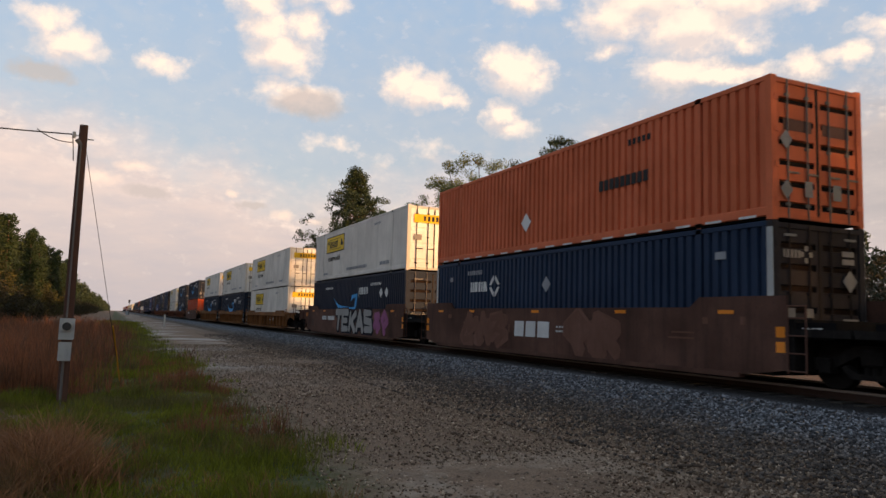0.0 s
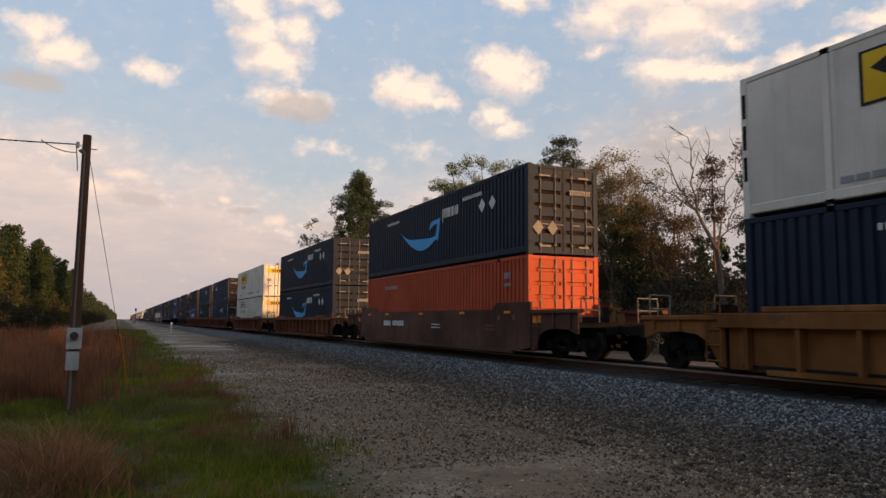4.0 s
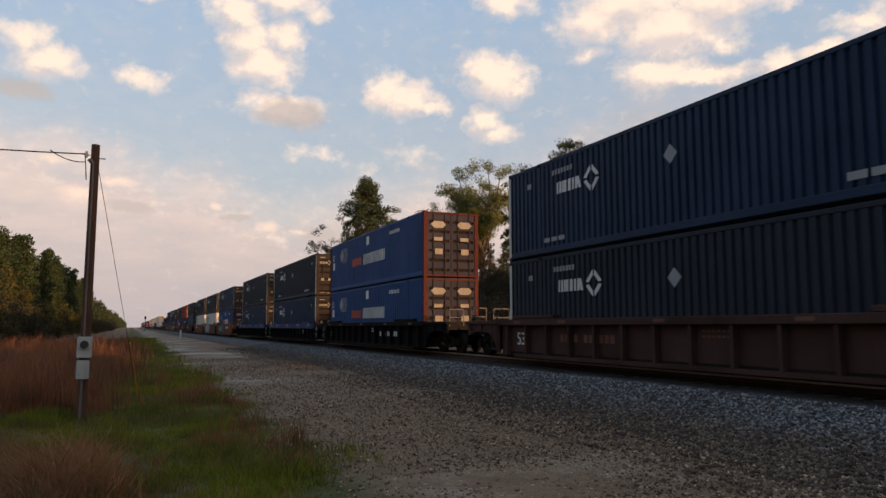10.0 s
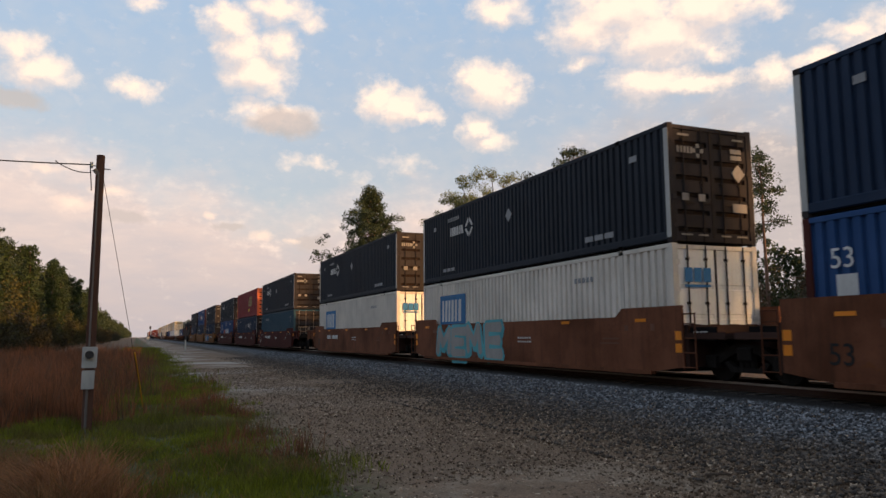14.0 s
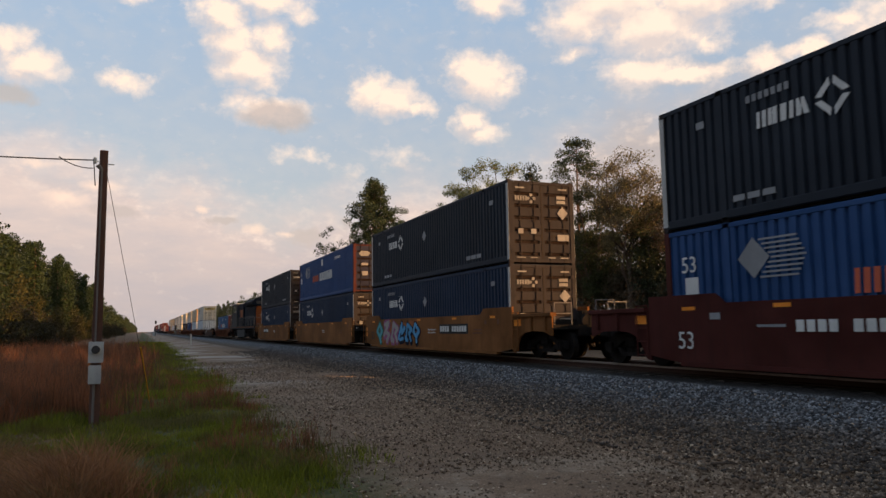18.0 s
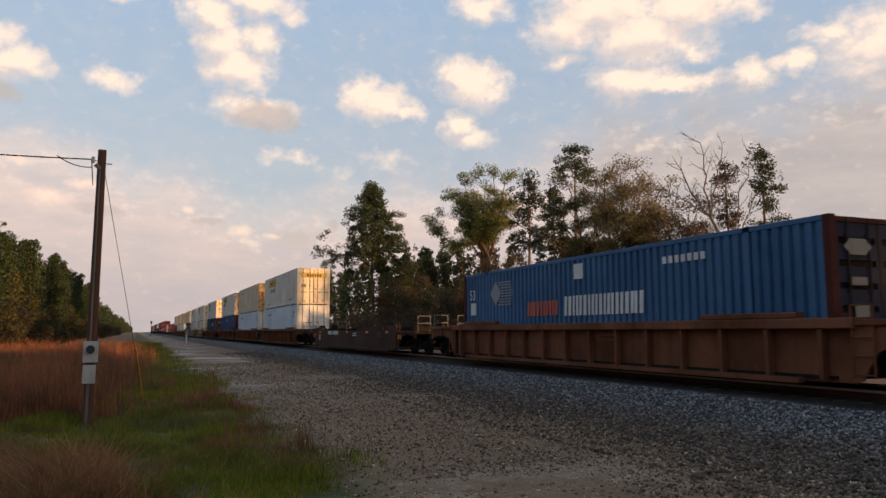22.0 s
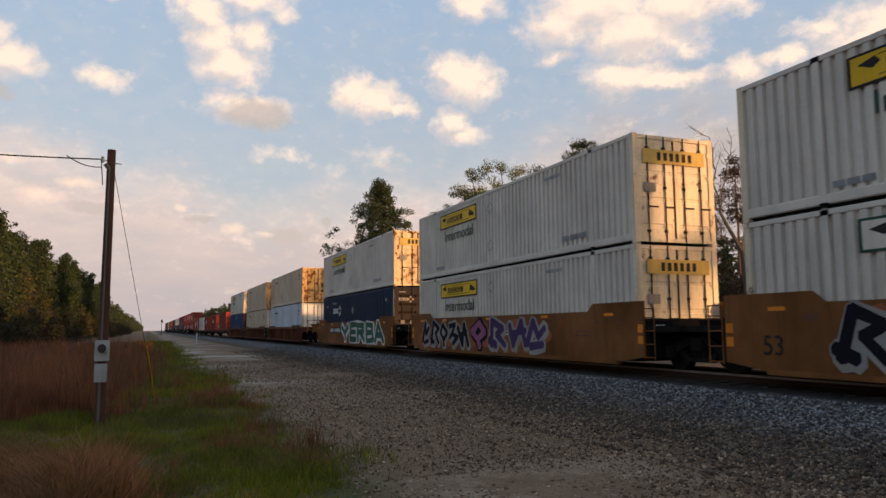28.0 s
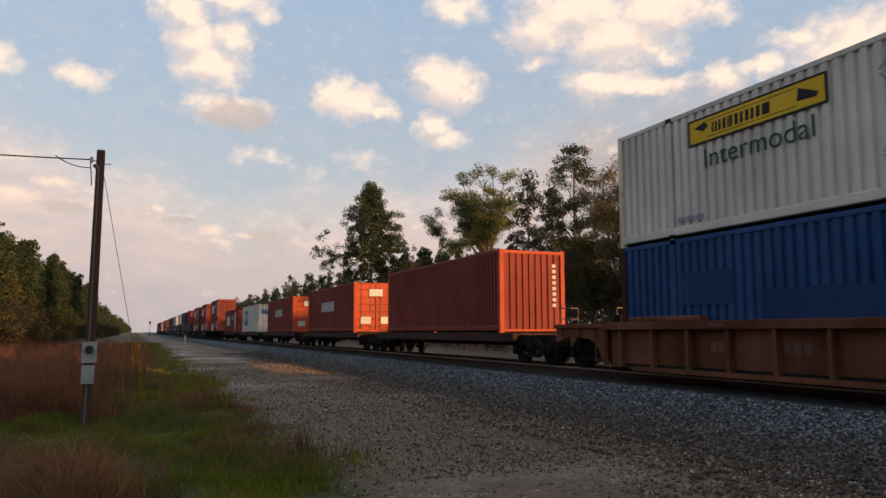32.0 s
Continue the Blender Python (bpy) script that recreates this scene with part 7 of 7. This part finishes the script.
# ---- clouds: a far shell that drifts with the wind ----
def cloud_material():
    m = bpy.data.materials.new("clouds")
    m.use_nodes = True
    nt = m.node_tree
    nt.nodes.remove(nt.nodes["Principled BSDF"])
    tc = nt.nodes.new("ShaderNodeTexCoord")
    # bearing and height in degrees, carried by the shell's own map
    uv = nt.nodes.new("ShaderNodeUVMap")
    uv.uv_map = "bearing"
    # bearing, height, half width, half height, strength
    puffs = [(-4.2, 18.0, 2.6, 1.5, 0.9), (-5.6, 19.4, 2.2, 1.2, 0.8), (1.9, 17.7, 2.2, 0.9, 0.75), (-0.3, 24.6, 2.6, 0.7, 0.6), (2.3, 23.6, 1.8, 0.6, 0.5),
             (8.5, 23.2, 2.4, 1.4, 1.0), (9.7, 21.4, 2.4, 1.9, 1.0), (10.9, 19.6, 3.2, 1.8, 1.0), (12.3, 22.0, 1.8, 1.6, 0.8), (12.5, 24.4, 3.2, 1.3, 0.85), (14.3, 23.7, 2.0, 0.8, 0.6),
             (12.3, 16.6, 3.6, 1.3, 0.85), (10.2, 17.0, 1.8, 0.9, 0.6),
             (20.4, 18.3, 2.0, 1.6, 1.0), (22.1, 17.7, 2.6, 1.6, 1.0), (24.0, 17.0, 1.6, 0.8, 0.8), (28.6, 19.4, 2.3, 2.0, 1.0), (29.9, 19.0, 2.6, 1.9, 1.0), (27.4, 20.2, 1.4, 1.2, 0.6), (28.2, 16.0, 1.6, 1.3, 0.9), (29.4, 15.0, 2.0, 1.0, 0.7),
             (30.2, 24.6, 2.6, 1.3, 0.8), (13.9, 13.4, 1.6, 0.8, 0.42), (15.7, 13.3, 1.0, 0.7, 0.45), (18.4, 12.4, 2.0, 0.7, 0.25), (22.6, 13.2, 2.4, 1.0, 0.36),
             (40.0, 24.0, 5.0, 3.0, 1.05), (43.0, 21.8, 5.0, 2.6, 1.05), (37.6, 22.8, 4.2, 2.0, 0.8), (46.2, 23.6, 4.4, 2.8, 1.0), (42.0, 18.8, 3.6, 1.5, 1.0), (44.6, 18.2, 4.6, 0.9, 1.0), (36.6, 20.6, 1.8, 0.9, 0.6), (46.8, 20.4, 1.8, 0.8, 0.7),
             (50.0, 23.0, 2.4, 1.2, 0.7), (50.6, 18.4, 2.0, 1.2, 0.9), (53.4, 18.6, 1.8, 0.9, 0.9), (56.0, 20.4, 2.8, 0.8, 0.7), (60.0, 19.0, 6.0, 3.0, 0.9), (34.0, 28.0, 8.0, 2.4, 0.8), (54.0, 27.0, 7.0, 2.0, 0.7),
             (-16.0, 20.0, 5.0, 3.0, 0.9), (-26.0, 15.0, 6.0, 3.0, 0.8)]

    def vec(op, a, b):
        n = nt.nodes.new("ShaderNodeVectorMath")
        n.operation = op
        for k, v in ((0, a), (1, b)):
            if isinstance(v, tuple):
                n.inputs[k].default_value = v
            else:
                link(nt, v, n.inputs[k])
        return n

    def swirl(p, scale, detail, rough, amount):
        n = nd(nt, "ShaderNodeTexNoise", Scale=scale, Detail=detail, Roughness=rough)
        link(nt, p, n.inputs["Vector"])
        c = vec("SUBTRACT", n.outputs["Color"], (0.5, 0.5, 0.5)).outputs[0]
        return vec("MULTIPLY", c, amount).outputs[0]

    def density(dx, dy):
        p = vec("ADD", uv.outputs[0], (dx, dy, 0)).outputs[0]
        w = vec("ADD", p, swirl(p, 0.5, 5.0, 0.6, (3.4, 2.4, 0))).outputs[0]
        total = None
        for bx, by, rx, ry, st in puffs:
            q = vec("DIVIDE", vec("SUBTRACT", w, (bx, by, 0)).outputs[0], (rx * 1.2, ry * 1.2, 1)).outputs[0]
            d = vec("LENGTH", q, (0, 0, 0))
            v = math_node(nt, "MULTIPLY", math_node(nt, "SUBTRACT", 1.0, d.outputs["Value"], True), st)
            total = v if total is None else math_node(nt, "MAXIMUM", total, v)
        st = vec("MULTIPLY", p, (1.0, 1.5, 1.0)).outputs[0]
        billow = math_node(nt, "SUBTRACT", noise_node(nt, st, 0.75, 8, 0.6), 0.5)
        puff = math_node(nt, "ADD", total, math_node(nt, "MULTIPLY", billow, 0.85))
        slow = math_node(nt, "SUBTRACT", noise_node(nt, st, 0.5, 3, 0.5), 0.5)
        soft = math_node(nt, "ADD", total, math_node(nt, "MULTIPLY", slow, 0.7))
        # a broken grey deck low over the horizon, higher to both sides
        sp = nt.nodes.new("ShaderNodeSeparateXYZ")
        link(nt, p, sp.inputs[0])
        az, el = sp.outputs[0], sp.outputs[1]
        top = math_node(nt, "ADD", math_node(nt, "MULTIPLY", ramp(nt, az, 13.0, -3.0), 4.4), math_node(nt, "MULTIPLY", ramp(nt, az, 15.0, 27.0), 2.4))
        top = math_node(nt, "ADD", top, math_node(nt, "MULTIPLY", ramp(nt, az, 31.0, 40.0), 5.0))
        top = math_node(nt, "ADD", math_node(nt, "ADD", top, 10.2), math_node(nt, "MULTIPLY", math_node(nt, "ADD", math_node(nt, "SUBTRACT", noise_node(nt, st, 0.2, 4, 0.55), 0.5), math_node(nt, "MULTIPLY", billow, 0.22)), 8.0))
        deck = ramp(nt, math_node(nt, "SUBTRACT", top, el), -1.2, 4.0)
        return puff, deck, el, az, billow, p, soft

    puff, deck, height, az, billow, flat_p, soft = density(0, 0)
    _, deck2, _, _, _, _, soft2 = density(0.5, 1.2)
    body = ramp(nt, puff, 0.06, 0.62)
    wisp = math_node(nt, "MULTIPLY", ramp(nt, soft, -0.06, 0.36), 0.34)
    blue = mix_node(nt, ramp(nt, height, 4.0, 26.0), (0.47, 0.52, 0.61), (0.33, 0.53, 0.83))
    # the deck: lavender grey, paler and warmer in streaks
    long_p = vec("MULTIPLY", flat_p, (0.16, 0.55, 1.0)).outputs[0]
    streak = ramp(nt, noise_node(nt, long_p, 1.0, 6, 0.6), 0.36, 0.66)
    bank = ramp(nt, az, 30.0, 40.0)
    grey = mix_node(nt, ramp(nt, height, 1.0, 9.0), (0.40, 0.40, 0.47), mix_node(nt, bank, (0.54, 0.51, 0.55), (0.39, 0.39, 0.43)))
    warm = mix_node(nt, ramp(nt, height, 2.0, 10.0), (0.47, 0.44, 0.48), mix_node(nt, bank, (0.69, 0.60, 0.595), (0.47, 0.455, 0.485)))
    deck_col = mix_node(nt, streak, grey, warm)
    rim = math_node(nt, "MULTIPLY", ramp(nt, math_node(nt, "SUBTRACT", deck, deck2), 0.10, 0.5), ramp(nt, billow, -0.05, 0.12), True)
    deck_col = mix_node(nt, math_node(nt, "MULTIPLY", rim, 0.55), deck_col, (0.86, 0.76, 0.72))
    lit = ramp(nt, math_node(nt, "ADD", math_node(nt, "SUBTRACT", soft, soft2), math_node(nt, "MULTIPLY", billow, 0.45)), -0.30, 0.24)
    shade = mix_node(nt, ramp(nt, height, 8.0, 17.0), (0.52, 0.50, 0.54), (0.60, 0.585, 0.63))
    cloud = mix_node(nt, lit, shade, (0.87, 0.775, 0.725))
    col = mix_node(nt, wisp, blue, (0.68, 0.68, 0.71))
    col = mix_node(nt, math_node(nt, "MULTIPLY", deck, 0.93), col, deck_col)
    col = mix_node(nt, body, col, cloud)
    # small clouds in shade
    for bx, by, rx, ry in ((13.0, 16.2, 3.4, 1.3), (-5.6, 16.0, 2.6, 0.9), (15.4, 7.0, 1.7, 0.8), (18.2, 8.2, 0.8, 0.5), (1.6, 8.6, 2.0, 0.6), (9.0, 8.2, 1.2, 0.4)):
        w = vec("ADD", flat_p, swirl(flat_p, 0.7, 5.0, 0.6, (2.2, 1.3, 0))).outputs[0]
        q = vec("DIVIDE", vec("SUBTRACT", w, (bx, by, 0)).outputs[0], (rx, ry, 1)).outputs[0]
        col = mix_node(nt, math_node(nt, "MULTIPLY", ramp(nt, vec("LENGTH", q, (0, 0, 0)).outputs["Value"], 1.0, 0.55), 0.92), col, (0.50, 0.475, 0.50))
    # small sunlit scraps in the deck
    for bx, by, rx, ry in ((-1.8, 9.3, 1.8, 0.7), (0.6, 10.4, 1.6, 0.5), (11.4, 7.6, 1.0, 0.5), (7.6, 9.0, 0.6, 0.35), (-3.6, 11.6, 1.4, 0.4), (13.8, 7.3, 0.7, 0.3)):
        w = vec("ADD", flat_p, swirl(flat_p, 0.9, 5.0, 0.6, (1.6, 1.0, 0))).outputs[0]
        q = vec("DIVIDE", vec("SUBTRACT", w, (bx, by, 0)).outputs[0], (rx, ry, 1)).outputs[0]
        col = mix_node(nt, math_node(nt, "MULTIPLY", ramp(nt, vec("LENGTH", q, (0, 0, 0)).outputs["Value"], 1.0, 0.2), 0.7), col, (0.92, 0.75, 0.67))
    alpha = math_node(nt, "ADD", math_node(nt, "MULTIPLY", math_node(nt, "MAXIMUM", body, deck), 0.3), 0.7)
    em = nt.nodes.new("ShaderNodeEmission")
    link(nt, col, em.inputs["Color"])
    em.inputs["Strength"].default_value = 0.74
    tr = nt.nodes.new("ShaderNodeBsdfTransparent")
    mx = nt.nodes.new("ShaderNodeMixShader")
    link(nt, alpha, mx.inputs[0])
    link(nt, tr.outputs[0], mx.inputs[1])
    link(nt, em.outputs[0], mx.inputs[2])
    link(nt, mx.outputs[0], nt.nodes["Material Output"].inputs["Surface"])
    return m


def clouds():
    R, az, el = 4200.0, [a * 5.0 for a in range(-38, 24)], [a * 3.0 for a in range(0, 29)]
    vs, fs, uvs = [], [], []
    for e in el:
        for a in az:
            vs.append((R * math.sin(radians(a)) * math.cos(radians(e)), R * math.cos(radians(a)) * math.cos(radians(e)), R * math.sin(radians(e))))
            uvs.append((a, e))
    n = len(az)
    for j in range(len(el) - 1):
        for i in range(n - 1):
            fs.append((j * n + i, j * n + i + 1, (j + 1) * n + i + 1, (j + 1) * n + i))
    me = soup("cloud_shell", vs, fs, cloud_material())
    layer = me.uv_layers.new(name="bearing")
    for lp in me.loops:
        layer.data[lp.index].uv = uvs[lp.vertex_index]
    ob = tagged(place("cloud_backdrop", me), "broken evening clouds drifting over the sky", "sky", kind="structure")
    return ob


CLOUDS = clouds()


def gone(t):
    """Metres that the train has rolled by at t seconds."""
    u = t / 32.0
    return 786.94 * u - 2.93 * u * u + 42.12 * u ** 3 - 29.47 * u ** 4


def motions():
    for ob, x, q, z in MOVING:
        walk(ob, [(t, pose(x, q - gone(t), z)) for t in range(0, 33, 4)])
    walk(CLOUDS, [(0, pose(0, 0, 0)), (16, pose(0, 0, 0, 0, 0, 3.2)), (32, pose(0, 0, 0, 0, 0, 6.4))])


motions()
